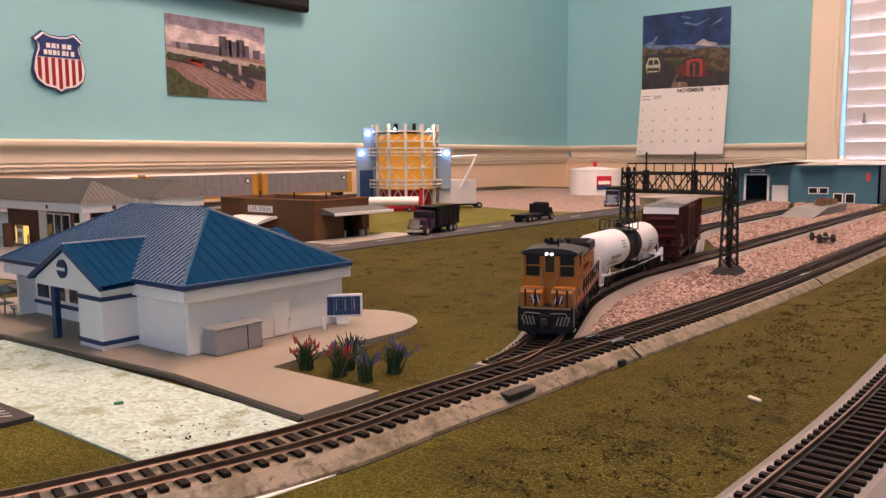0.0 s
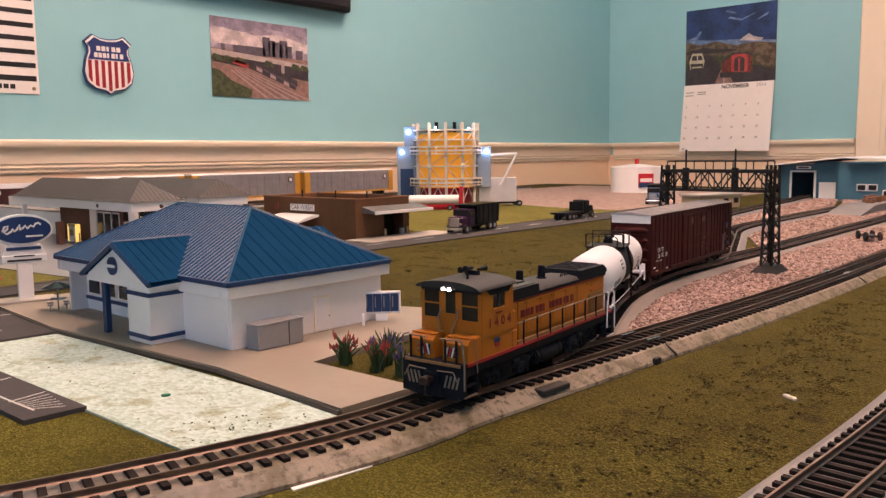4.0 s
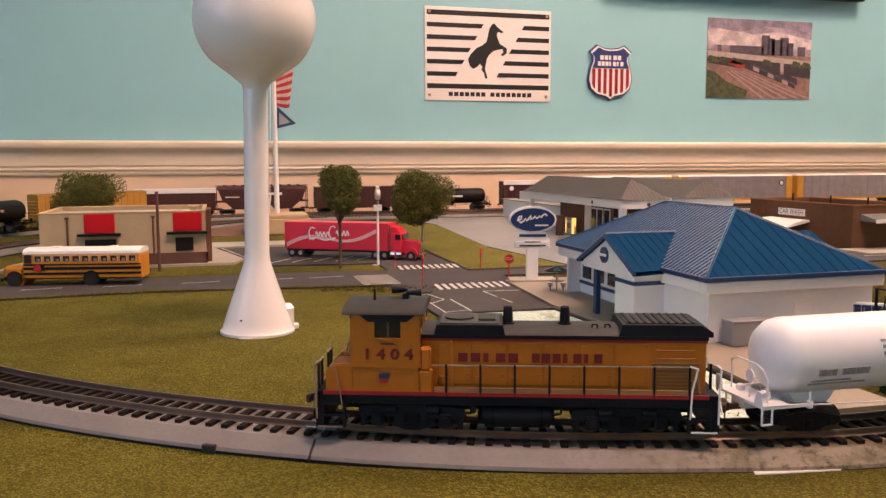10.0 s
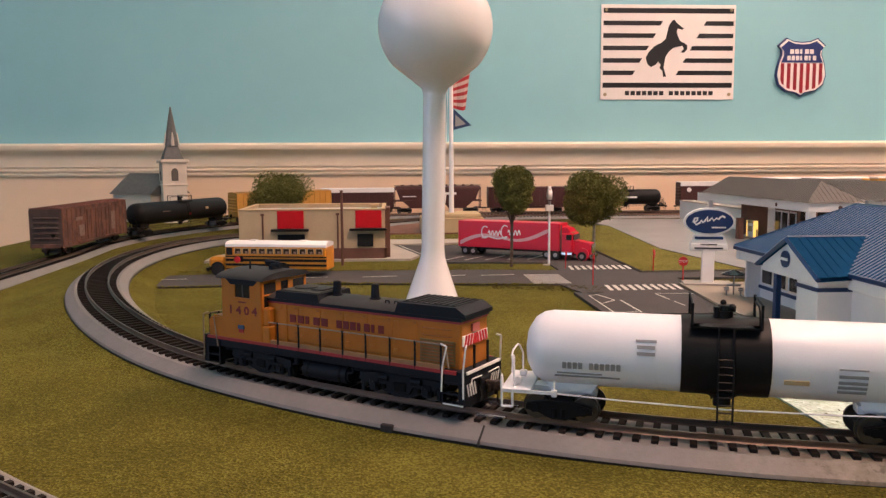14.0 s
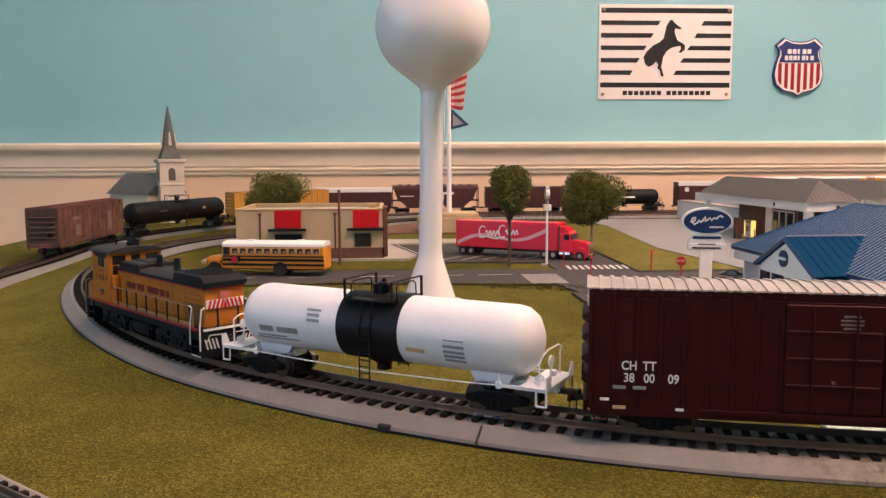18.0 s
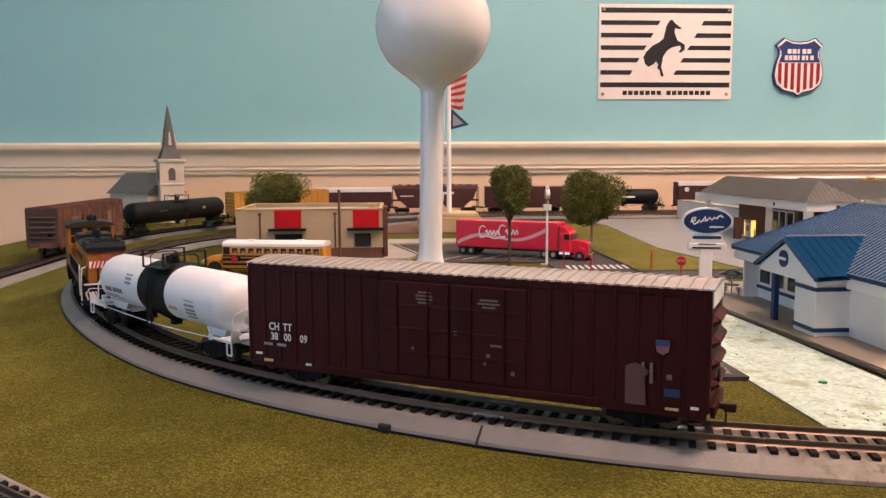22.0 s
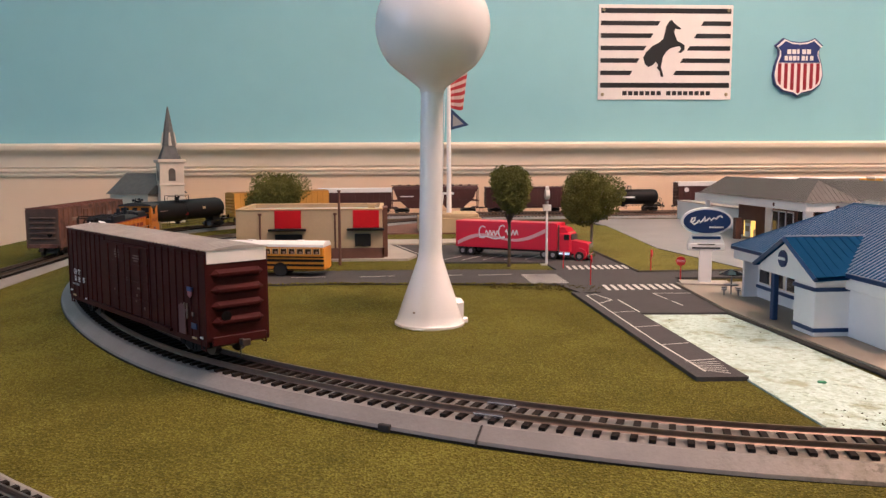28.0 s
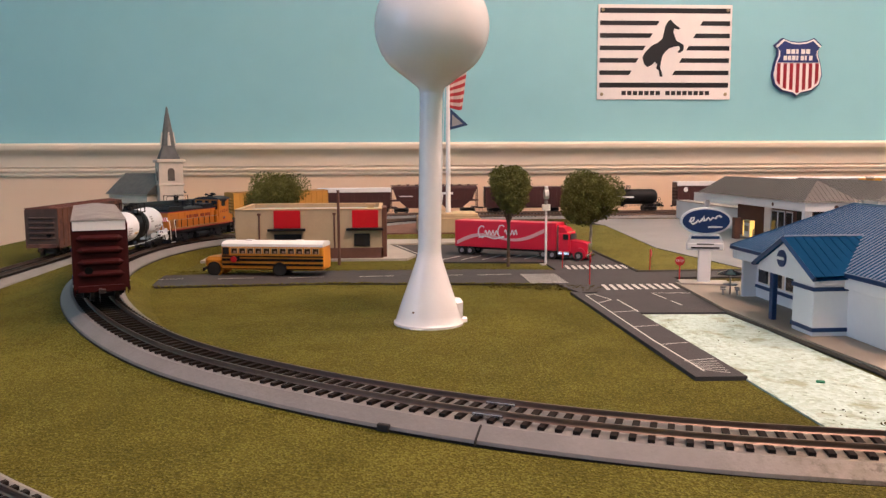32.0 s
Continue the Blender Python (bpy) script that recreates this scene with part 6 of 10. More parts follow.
part("sleeper_fairing", G().prism([(0.0515, 0.0315), (0.0640, 0.0315), (0.0590, 0.0370), (0.0515, 0.0385)], -0.0115, 0.0115, "y"), M_TRED, ck)
part("hood", G().prism([(0.066, 0.0075), (0.087, 0.0075), (0.087, 0.0185), (0.084, 0.0205), (0.066, 0.0230)], -0.0088, 0.0088, "y"), M_TRED, ck, "long red hood")
part("windscreen", G().box(0.0660, -0.0105, 0.0235, 0.0672, 0.0105, 0.0300), M_DARKWIN, ck)
part("grille", G().box(0.0868, -0.007, 0.008, 0.0878, 0.007, 0.0195, 0.0002), M_CHROME, ck, "chrome grille")
part("bumper", G().box(0.087, -0.0125, 0.0035, 0.0892, 0.0125, 0.0075, 0.0005), M_CHROME, ck, "chrome bumper")
for s in (-1, 1):
    part("exhaust_stack", G().cyl((0.0525, s * 0.0135, 0.008), (0.0525, s * 0.0135, 0.0405), 0.0009, n=8), M_CHROME, ck)
    part("side_window", G().box(0.0585, s * 0.0125 - 0.0004, 0.0235, 0.0650, s * 0.0125 + 0.0005, 0.0298), M_DARKWIN, ck)
    part("fuel_tank", G().cyl((0.0535, s * 0.0115, 0.0065), (0.0665, s * 0.0115, 0.0065), 0.0036, n=12), M_CHROME, ck)
    part("front_fender", G().cyl((0.078, s * 0.0082, 0.0070), (0.078, s * 0.0122, 0.0070), 0.0075, n=18), M_TRED, ck)
    for x in (-0.0735, -0.0625, 0.0345, 0.0455, 0.078):
        wheel(ck, x, s * 0.0118, 0.0052, 0.0046)
for i in range(5):
    part("roof_light", G().box(0.0640, -0.009 + i * 0.0045 - 0.0006, 0.0318, 0.0655, -0.009 + i * 0.0045 + 0.0006, 0.0330), M_TAN, ck)

# trees
M_BARK = material("tree_bark", (0.10, 0.07, 0.045), 0.9, vary=0.3, scale=150)
M_BIRCH = material("pale_bark", (0.55, 0.48, 0.39), 0.8, vary=0.35, scale=220)
M_LEAF = material("tree_foliage", (0.150, 0.150, 0.040), 0.85, vary=0.35, scale=90, second=(0.080, 0.088, 0.022), spec=0.1)


def tree(x, y, h, crown_z, rx, rz, bark, seed, trunk_r=0.0016, label="small model tree with dense green crown", n=5200):
    rnd = random.Random(seed)
    t = thing("tree", pose(x, y, 0), label, "tree", "trees")
    g = G().cyl((0, 0, 0), (0.0005, 0.0004, crown_z * 0.55), trunk_r * 1.2, trunk_r, 8).cyl((0.0005, 0.0004, crown_z * 0.55), (0, 0, crown_z), trunk_r, trunk_r * 0.6, 8)
    for i in range(9):
        a = i * 2.4 + seed
        b = (0.0004, 0.0003, crown_z * rnd.uniform(0.5, 0.75))
        e = (rx * 0.7 * math.cos(a), rx * 0.7 * math.sin(a), crown_z + rz * rnd.uniform(-0.3, 0.5))
        mid = (e[0] * 0.45, e[1] * 0.45, (b[2] + e[2]) / 2 + 0.001)
        g.cyl(b, mid, trunk_r * 0.6, trunk_r * 0.4, 6).cyl(mid, e, trunk_r * 0.4, trunk_r * 0.15, 5)
    part("trunk", g, bark, t, "tapered trunk with limbs", smooth=True)
    cr = G()
    lobes = [(rnd.uniform(-0.45, 0.45) * rx, rnd.uniform(-0.45, 0.45) * rx, crown_z + rnd.uniform(-0.42, 0.45) * rz, rnd.uniform(0.44, 0.60)) for _ in range(22)]
    lobes.append((0, 0, crown_z, 0.75))
    vs, fs = [], []
    for i in range(n):
        lx, ly, lz, lr = lobes[rnd.randrange(len(lobes))]
        d = Vector((rnd.gauss(0, 1), rnd.gauss(0, 1), rnd.gauss(0, 1))).normalized() * (rnd.uniform(0.55, 1.03) ** 0.7)
        c = Vector((lx + d.x * lr * rx, ly + d.y * lr * rx, lz + d.z * lr * rz))
        q = Euler((rnd.uniform(0, 6.28), rnd.uniform(0, 6.28), 0)).to_matrix()
        s = rnd.uniform(0.0006, 0.0013)
        o = len(vs)
        vs += [tuple(c + q @ Vector(v) * s) for v in ((-1, -0.6, 0), (1, -0.6, 0.2), (0.9, 0.7, -0.1), (-0.8, 0.6, 0.3))]
        fs.append((o, o + 1, o + 2, o + 3))
    cr.v, cr.f = vs, fs
    me = bpy.data.meshes.new("crown")
    me.from_pydata(vs, [], fs)
    me.materials.append(M_LEAF)
    part("crown", me, None, t, "uneven crown of small clumped leaves", kind="stuff")
    return t


tree(0.133, 0.893, 0.114, 0.086, 0.0285, 0.0285, M_BARK, 3, label="slim model tree with dark trunk by the road", n=22000)
tree(0.2555, 1.010, 0.108, 0.070, 0.0390, 0.0375, M_BIRCH, 5, label="round model tree with pale birch-like trunk", n=34000)
tree(-0.186, 1.35, 0.106, 0.068, 0.060, 0.043, M_BARK, 9, label="broad green model tree behind the restaurant", n=26000)

# signs and posts by the road
sp = thing("stop_sign", pose(0.2735, 0.742, 0, 0, 0, -18), "red octagonal stop sign on a thin red post", "stop sign")
part("post", G().cyl((0, 0, 0), (0, 0, 0.024), 0.0006, n=6), M_RED, sp)
oc = part("plate", G().cyl((0, -0.0012, 0.0232), (0, -0.0004, 0.0232), 0.0046, n=8), M_RED, sp, "red octagonal plate")
part("lettering", text_mesh("STOP", 0.0032, M_WHITE), M_WHITE, oc, m=pose(0, -0.0014, 0.0232, 90, 0, 0))
for x, y, h, rz in ((0.2725, 0.826, 0.025, 60), (0.188, 0.744, 0.030, 75), (0.188, 0.864, 0.020, 80)):
    t = thing("road_sign", pose(x, y, 0, 0, 0, rz), "small red sign seen edge-on on a post", "road sign", "red road signs")
    part("post", G().cyl((0, 0, 0), (0, 0, h), 0.0006, n=6), M_RED, t)
    part("plate", G().cyl((0, -0.0012, h - 0.004), (0, -0.0004, h - 0.004), 0.0040, n=8), M_RED, t, "red octagonal plate")
ps = thing("utility_pole", pose(-0.0565, 0.927, 0), "tall dark brown wooden street pole", "pole")
part("shaft", G().cyl((0, 0, 0), (0, 0, 0.084), 0.0018, 0.0014, 10), M_BRKB, ps)
part("cap", G().cyl((0, 0, 0.084), (0, 0, 0.0855), 0.0020, n=10), M_BRKB, ps)
cl = thing("post_clock", pose(0.1775, 0.904, 0), "white post topped by a small clock and sign", "post clock")
part("post", G().cyl((0, 0, 0), (0, 0, 0.068), 0.0014, 0.0012, 10), M_WHITE, cl)
part("sign_box", G().box(-0.0045, -0.0022, 0.0615, 0.0045, 0.0022, 0.0685, 0.0004), M_WHITE, cl)
part("neck", G().cyl((0, 0, 0.068), (0, 0, 0.073), 0.0018, n=8), M_GREY, cl)
part("clock_case", G().cyl((-0.0022, 0, 0.080), (0.0022, 0, 0.080), 0.0058, n=20).cyl((-0.0016, 0, 0.0865), (0.0016, 0, 0.0865), 0.0030, n=14), M_WHITE, cl, "white double clock case")
part("foot", G().box(-0.006, -0.005, 0, 0.006, 0.005, 0.0012), M_CRETE, cl)

# flagpole on a plinth
M_FLAGR, M_FLAGW = plain("flag_red", (0.38, 0.03, 0.03), 0.8), plain("flag_white", (0.55, 0.40, 0.34), 0.8)
fp = thing("flagpole", pose(0.1, 1.35, 0.0020), "white flagpole with two flags on a tan stepped plinth", "flagpole")
part("plinth", G().box(-0.052, -0.04, 0, 0.05, 0.04, 0.024, 0.001), M_TAN, fp, "tan stepped plinth")
part("plinth_step", G().box(-0.022, -0.038, 0.0242, 0.046, 0.038, 0.0305, 0.001), M_TAN, fp)
part("pole", G().cyl((0, 0, 0.03), (0, 0, 0.262), 0.0042, 0.0030, 12), M_WHITE, fp, "white pole", smooth=True)
part("rope", G().cyl((-0.012, 0, 0.031), (-0.005, 0, 0.25), 0.0005, n=4).cyl((-0.014, 0, 0.031), (-0.010, 0, 0.06), 0.0018, n=5), M_WHITE, fp)
# the flag hangs in slanting folds, its lower corner swung to the pole
FLAG = [((0.003, 0.262), (0.003, 0.2025)), ((0.010, 0.268), (0.009, 0.2010)), ((0.018, 0.273), (0.014, 0.1995)), ((0.026, 0.278), (0.019, 0.1985)), ((0.034, 0.282), (0.0235, 0.2000))]
for i in range(13):
    vs = []
    for off in (0.0, 0.0007):
        for e in (i / 13, (i + 1) / 13):
            for k, (hi, lo) in enumerate(FLAG):
                vs.append((hi[0] + (lo[0] - hi[0]) * e, 0.0016 * math.sin(k * 1.7) + off, hi[1] + (lo[1] - hi[1]) * e))
    fs = [(k, k + 1, k + 6, k + 5) for k in range(4)] + [(k + 15, k + 16, k + 11, k + 10) for k in range(4)] + [(0, 5, 15, 10), (4, 14, 19, 9)]
    part("flag_stripe", G().add(vs, fs), M_FLAGR if i % 2 == 0 else M_FLAGW, fp, "red stripe" if i % 2 == 0 else "faded white stripe")
part("pennant", G().prism([(0.003, 0.1665), (0.0335, 0.1745), (0.004, 0.2015)], -0.0006, 0.0006, "y"), M_NAVY, fp, "dark blue lower flag")
part("pennant_field", G().prism([(0.0065, 0.172), (0.0245, 0.1765), (0.007, 0.192)], -0.001, 0.001, "y"), M_GREY, fp)

# church
M_CHURCH, M_CHROOF = material("white_clapboard", (0.60, 0.53, 0.44), 0.7, vary=0.06, scale=60), material("grey_shingles", (0.12, 0.125, 0.12), 0.8, vary=0.15, scale=120)
ch = thing("church", pose(-0.432, 1.66, 0), "white model church with grey roof and tall steeple", "church")
part("nave", G().prism([(-0.045, 0), (0.045, 0), (0.045, 0.056), (0.0, 0.092), (-0.045, 0.056)], -0.115, 0.0, "x"), M_CHURCH, ch, "white nave walls", m=pose(-0.012, 0.0, 0, 0, 0, -35))
part("nave_roof", G().prism([(-0.050, 0.055), (0.050, 0.055), (0.0, 0.096)], -0.12, 0.004, "x"), M_CHROOF, ch, "grey shingled gable roof", m=pose(-0.012, 0.0, 0, 0, 0, -35))
tw = part("tower", G().box(-0.0225, -0.0225, 0, 0.0225, 0.0225, 0.120), M_CHURCH, ch, "white square bell tower", m=pose(0.002, -0.02, 0, 0, 0, 24))
part("cornice", G().box(-0.0265, -0.0265, 0.117, 0.0265, 0.0265, 0.123, 0.001), M_CHURCH, tw)
part("string_course", G().box(-0.0245, -0.0245, 0.072, 0.0245, 0.0245, 0.076, 0.0008), M_CHURCH, tw)
for s, ax in ((-1, 0), (1, 0), (-1, 1), (1, 1)):
    g = G()
    g.m = pose(0, 0, 0, 0, 0, 90 * ax)
    arch = [(-0.0065, 0.082), (0.0065, 0.082)] + [(0.0065 * math.cos(radians(a)), 0.100 + 0.0065 * math.sin(radians(a))) for a in range(0, 181, 20)]
    y0, y1 = sorted((s * 0.0218, s * 0.0232))
    g.prism(arch, y0, y1, "y")
    lou = part("belfry_opening", g, plain("louvre_shade", (0.10, 0.085, 0.07), 0.7), tw, "dark arched louvre")
    hood_ = G()
    hood_.m = pose(0, 0, 0, 0, 0, 90 * ax)
    ring = [(0.0085 * math.cos(radians(a)), 0.100 + 0.0085 * math.sin(radians(a))) for a in range(0, 181, 20)] + [(0.0065 * math.cos(radians(a)), 0.100 + 0.0065 * math.sin(radians(a))) for a in range(180, -1, -20)]
    hood_.prism(ring, *sorted((s * 0.0222, s * 0.0240)), "y")
    part("arch_moulding", hood_, M_CHURCH, lou)
part("spire_base", G().lathe([(0.0275, 0.124), (0.018, 0.143), (0.0145, 0.15)], 4), M_CHROOF, tw, m=pose(0, 0, 0, 0, 0, 45))
part("spire", G().lathe([(0.0145, 0.15), (0.0012, 0.226)], 8), M_CHROOF, tw, "grey pointed spire")
for a in range(4):
    part("dormer", G().cyl((0.012 * math.cos(a * 1.571), 0.012 * math.sin(a * 1.571), 0.150), (0.0105 * math.cos(a * 1.571), 0.0105 * math.sin(a * 1.571), 0.176), 0.004, 0.0012, 6), M_CHURCH, tw, "pale steeple dormer")

# car wash
M_CWB = material("brown_brick", (0.135, 0.058, 0.020), 0.75, vary=0.12, scale=90, bump=0.2, bump_scale=700)
cw = thing("car_wash", pose(0.793, 0.874, 0, 0, 0, 0), "brown brick car wash with flat roof and grey canopy", "car wash")
CWW, CWD, CWH = 0.108, 0.208, 0.057
part("front_wall", G().box(0, 0, 0, 0.055, 0.003, CWH).box(0.095, 0, 0, CWW, 0.003, CWH).box(0.055, 0, 0.038, 0.095, 0.003, CWH), M_CWB, cw, "brown brick wall with bay opening")
for q in ((0, 0.003, 0.003, CWD), (CWW - 0.003, 0.003, CWW, CWD), (0.003, CWD - 0.003, CWW - 0.003, CWD)):
    part("wall", G().box(q[0], q[1], 0, q[2], q[3], CWH), M_CWB, cw, "brown brick wall")
part("roof_deck", G().box(0.003, 0.003, CWH - 0.008, CWW - 0.003, CWD - 0.003, CWH - 0.006), M_BROWN, cw)
part("parapet_cap", G().box(-0.001, -0.001, CWH, CWW + 0.001, 0.003, CWH + 0.0015).box(-0.001, 0, CWH, 0.003, CWD, CWH + 0.0015).box(CWW - 0.003, 0, CWH, CWW + 0.001, CWD, CWH + 0.0015).box(0, CWD - 0.003, CWH, CWW, CWD, CWH + 0.0015), plain("rust_cap", (0.25, 0.11, 0.04), 0.6), cw, "rusty brown parapet cap")
part("canopy", G().prism([(-0.028, 0.0375), (0.002, 0.0375), (0.002, 0.047), (-0.026, 0.0405)], 0.012, CWW + 0.02, "x"), M_CHROOF, cw, "grey sloped canopy")
part("canopy_fascia", G().box(0.010, -0.0295, 0.0365, CWW + 0.022, -0.0275, 0.0410, 0.0004), M_WHITE, cw)
part("side_awning", G().prism([(0.0, 0.0335), (-0.012, 0.0330), (-0.026, 0.0300), (-0.038, 0.0250), (-0.038, 0.0230), (0.0, 0.0305)], 0.078, 0.158, "y"), M_WHITE, cw, "white curved side awning", smooth=True)
wsg = part("wall_sign", G().box(-0.0012, 0.088, 0.038, 0.0004, 0.142, 0.0475), M_WHITE, cw, "white wall sign")
part("lettering", text_mesh("CAR WASH", 0.0105, M_INK, squeeze=0.92), M_INK, wsg, m=pose(-0.0014, 0.115, 0.0428, 90, 0, -90))
part("round_emblem", G().cyl((-0.001, 0.176, 0.043), (0.0004, 0.176, 0.043), 0.0055, n=16), plain("maroon", (0.2, 0.03, 0.02), 0.5), cw)
part("dark_bay", G().box(0.058, 0.02, 0, 0.092, 0.022, 0.037), M_BLACK, cw, "dark wash bay opening")
for x in (0.052, 0.098):
    part("yellow_bollard", G().cyl((x, -0.006, 0), (x, -0.006, 0.013), 0.0015, n=8), M_TAN, cw)
part("vacuum_post", G().box(0.082, -0.010, 0, 0.088, -0.004, 0.012, 0.0006), M_GREY, cw)
part("apron", G().box(-0.02, -0.052, 0, CWW + 0.05, 0.0, 0.0028, 0.0004), M_CRETE, cw, "pale concrete apron")
for y in (0.05, 0.12, 0.2):
    part("roof_pipe", G().cyl((0.07, y, CWH - 0.006), (0.07, y, CWH + 0.008), 0.0012, n=6), M_BLACK, cw)

# filling station
M_GROOF = material("grey_roof_sheet", (0.066, 0.062, 0.057), 0.6, vary=0.06, scale=50)


def hip_roof(parent, x0, y0, x1, y1, z, rise, mat, name="roof", label="grey ribbed hip roof", ribs=0.006, ends=None):
    """A hip roof over a rectangle; ends sets how far the ridge stops short of the near and far end."""
    hw = min(x1 - x0, y1 - y0) / 2
    e0, e1 = ends or (hw, hw)
    if x1 - x0 < y1 - y0:
        a, b = ((x0 + x1) / 2, y0 + e0, z + rise), ((x0 + x1) / 2, y1 - e1, z + rise)
        fs = [(0, 1, 4), (1, 2, 5, 4), (2, 3, 5), (3, 0, 4, 5), (0, 3, 2, 1)]
    else:
        a, b = (x0 + e0, (y0 + y1) / 2, z + rise), (x1 - e1, (y0 + y1) / 2, z + rise)
        fs = [(0, 1, 5, 4), (1, 2, 5), (2, 3, 4, 5), (3, 0, 4), (0, 3, 2, 1)]
    r = part(name, G().add([(x0, y0, z), (x1, y0, z), (x1, y1, z), (x0, y1, z), a, b], fs), mat, parent, label)
    if ends:
        g = G()
        i = ribs
        while i < y1 - y0:
            k = hw * min(i / e0, (y1 - y0 - i) / e1, 1)
            g.add(*rib_on((x0, y0 + i, z), (x0 + k, y0 + i, z + k * rise / hw), 0.0006, 0.0003))
            g.add(*rib_on((x1, y0 + i, z), (x1 - k, y0 + i, z + k * rise / hw), 0.0006, 0.0003))
            i += ribs
        i = ribs
        while i < x1 - x0:
            k = min(i, x1 - x0 - i, hw) / hw
            g.add(*rib_on((x0 + i, y0, z), (x0 + i, y0 + k * e0, z + k * rise), 0.0006, 0.0003))
            i += ribs
        part("roof_seams", g, mat, r, kind="stuff")
        return r
    sl = rise / hw
    g = G()
    i = ribs
    while i < y1 - y0:
        k = min(i, y1 - y0 - i, hw)
        g.add(*rib_on((x0, y0 + i, z), (x0 + k, y0 + i, z + k * sl), 0.0007, 0.0006))
        g.add(*rib_on((x1, y0 + i, z), (x1 - k, y0 + i, z + k * sl), 0.0007, 0.0006))
        i += ribs
    i = ribs
    while i < x1 - x0:
        k = min(i, x1 - x0 - i, hw)
        g.add(*rib_on((x0 + i, y0, z), (x0 + i, y0 + k, z + k * sl), 0.0007, 0.0006))
        g.add(*rib_on((x0 + i, y1, z), (x0 + i, y1 - k, z + k * sl), 0.0007, 0.0006))
        i += ribs
    part("roof_seams", g, mat, r, kind="stuff")
    return r


gs = thing("pump_canopy", pose(0.503, 0.945, 0.0022, 0, 0, 0), "filling station canopy with grey hip roof over pumps", "canopy")
for x0, x1, y0, ze, rise, ends in ((0.0145, 0.082, 0.032, 0.0618, 0.0265, (0.040, 0.018)), (0.1225, 0.2015, 0.055, 0.0618, 0.0240, (0.016, 0.040))):
    part("fascia", G().box(x0, y0, ze - 0.0117, x1, 0.370, ze, 0.0006), M_WHITE, gs, "white canopy fascia")
    hip_roof(gs, x0 - 0.004, y0 - 0.004, x1 + 0.004, 0.374, ze + 0.0002, rise, M_GROOF, ends=ends)
part("valley_deck", G().box(0.0822, 0.085, 0.0502, 0.1223, 0.366, 0.0610), M_WHITE, gs, "flat deck between the two hips")
for x, y in ((0.021, 0.042), (0.075, 0.042), (0.021, 0.360), (0.130, 0.065), (0.194, 0.065)):
    part("column", G().box(x - 0.0035, y - 0.0035, 0, x + 0.0035, y + 0.0035, 0.0501, 0.0006), M_WHITE, gs, "square white canopy column")
part("brick_pier", G().box(0.003, 0.209, 0, 0.012, 0.218, 0.031, 0.0005), M_BRKB, gs, "low brown brick pier")
kw = part("kiosk_wall", G().box(0.047, 0.120, 0, 0.050, 0.300, 0.0501), M_BRKB, gs, "brown brick wall under the canopy")
part("wall_post", G().box(0.0455, 0.186, 0, 0.0468, 0.206, 0.0501), M_WHITE, kw, "white wall post")
for y in (0.124, 0.146, 0.166):
    w = part("shop_window", G().box(0.0460, y, 0.006, 0.0469, y + 0.018, 0.044), M_WHITE, kw, "framed shop window")
    part("window_pane", G().box(0.0455, y + 0.0014, 0.008, 0.0461, y + 0.0166, 0.042), M_DARKWIN, w)
part("fascia_emblem", G().cyl((0.0139, 0.117, 0.0555), (0.0148, 0.117, 0.0555), 0.0026, n=14), M_BRKB, gs, "small round dark emblem")
part("fascia_emblem", G().cyl((0.055, 0.0314, 0.0555), (0.055, 0.0323, 0.0555), 0.0026, n=14), M_BRKB, gs, "small round dark emblem")
M_PUMPY = material("lit_pump_trim", (0.75, 0.42, 0.05), 0.4, vary=0.05, emit=(1.0, 0.62, 0.12), strength=1.1)
for x, y in ((0.030, 0.222), (0.160, 0.120), (0.160, 0.260)):
    pu = thing("fuel_pump", pose(0.503 + x, 0.945 + y, 0.0022), "fuel pump with lit yellow trim on an island", "fuel pump", "fuel pumps")
    part("island", G().box(-0.008, -0.018, 0, 0.008, 0.018, 0.002, 0.0004), M_CRETE, pu)
    part("cabinet", G().box(-0.003, -0.010, 0.002, 0.003, 0.010, 0.022, 0.0006), M_WHITE, pu)
    part("display", G().box(-0.0034, -0.006, 0.010, -0.0028, 0.006, 0.018), M_TANW, pu)
    for y0 in (-0.0125, 0.0105):
        part("side_trim", G().box(-0.0034, y0, 0.002, 0.0034, y0 + 0.002, 0.026, 0.0004), M_PUMPY, pu, "lit yellow trim post")
    part("header", G().box(-0.0032, -0.0103, 0.0222, 0.0032, 0.0103, 0.0262), M_TANW, pu)
    for q in (-1, 1):
        part("bollard", G().cyl((0, q * 0.016, 0.002), (0, q * 0.016, 0.014), 0.0012, n=8), M_TAN, pu)
sto = thing("station_store", pose(0.60, 1.36, 0.0022), "white filling station store with grey hip roof", "shop")
for q in ((0, 0, 0.30, 0.004), (0, 0.004, 0.004, 0.196), (0.296, 0.004, 0.30, 0.196), (0, 0.196, 0.3, 0.2)):
    part("wall", G().box(q[0], q[1], 0, q[2], q[3], 0.052), M_WWALL, sto, "white store wall")
hip_roof(sto, 0.0, -0.012, 0.30, 0.20, 0.052, 0.022, M_GROOF)
part("fascia", G().box(0.0, -0.012, 0.045, 0.30, -0.004, 0.052), M_WHITE, sto)
for i in range(7):
    x = 0.02 + i * 0.038
    w = part("window", G().box(x, -0.001, 0.008, x + 0.032, 0.001, 0.038), M_BRKB, sto, "brown framed shop window")
    part("window_pane", G().box(x + 0.002, -0.0016, 0.010, x + 0.030, -0.0008, 0.036), M_DARKWIN, w)
wb = thing("white_outbuilding", pose(0.573, 1.292, 0.0022), "long low white outbuilding with flat roof", "outbuilding")
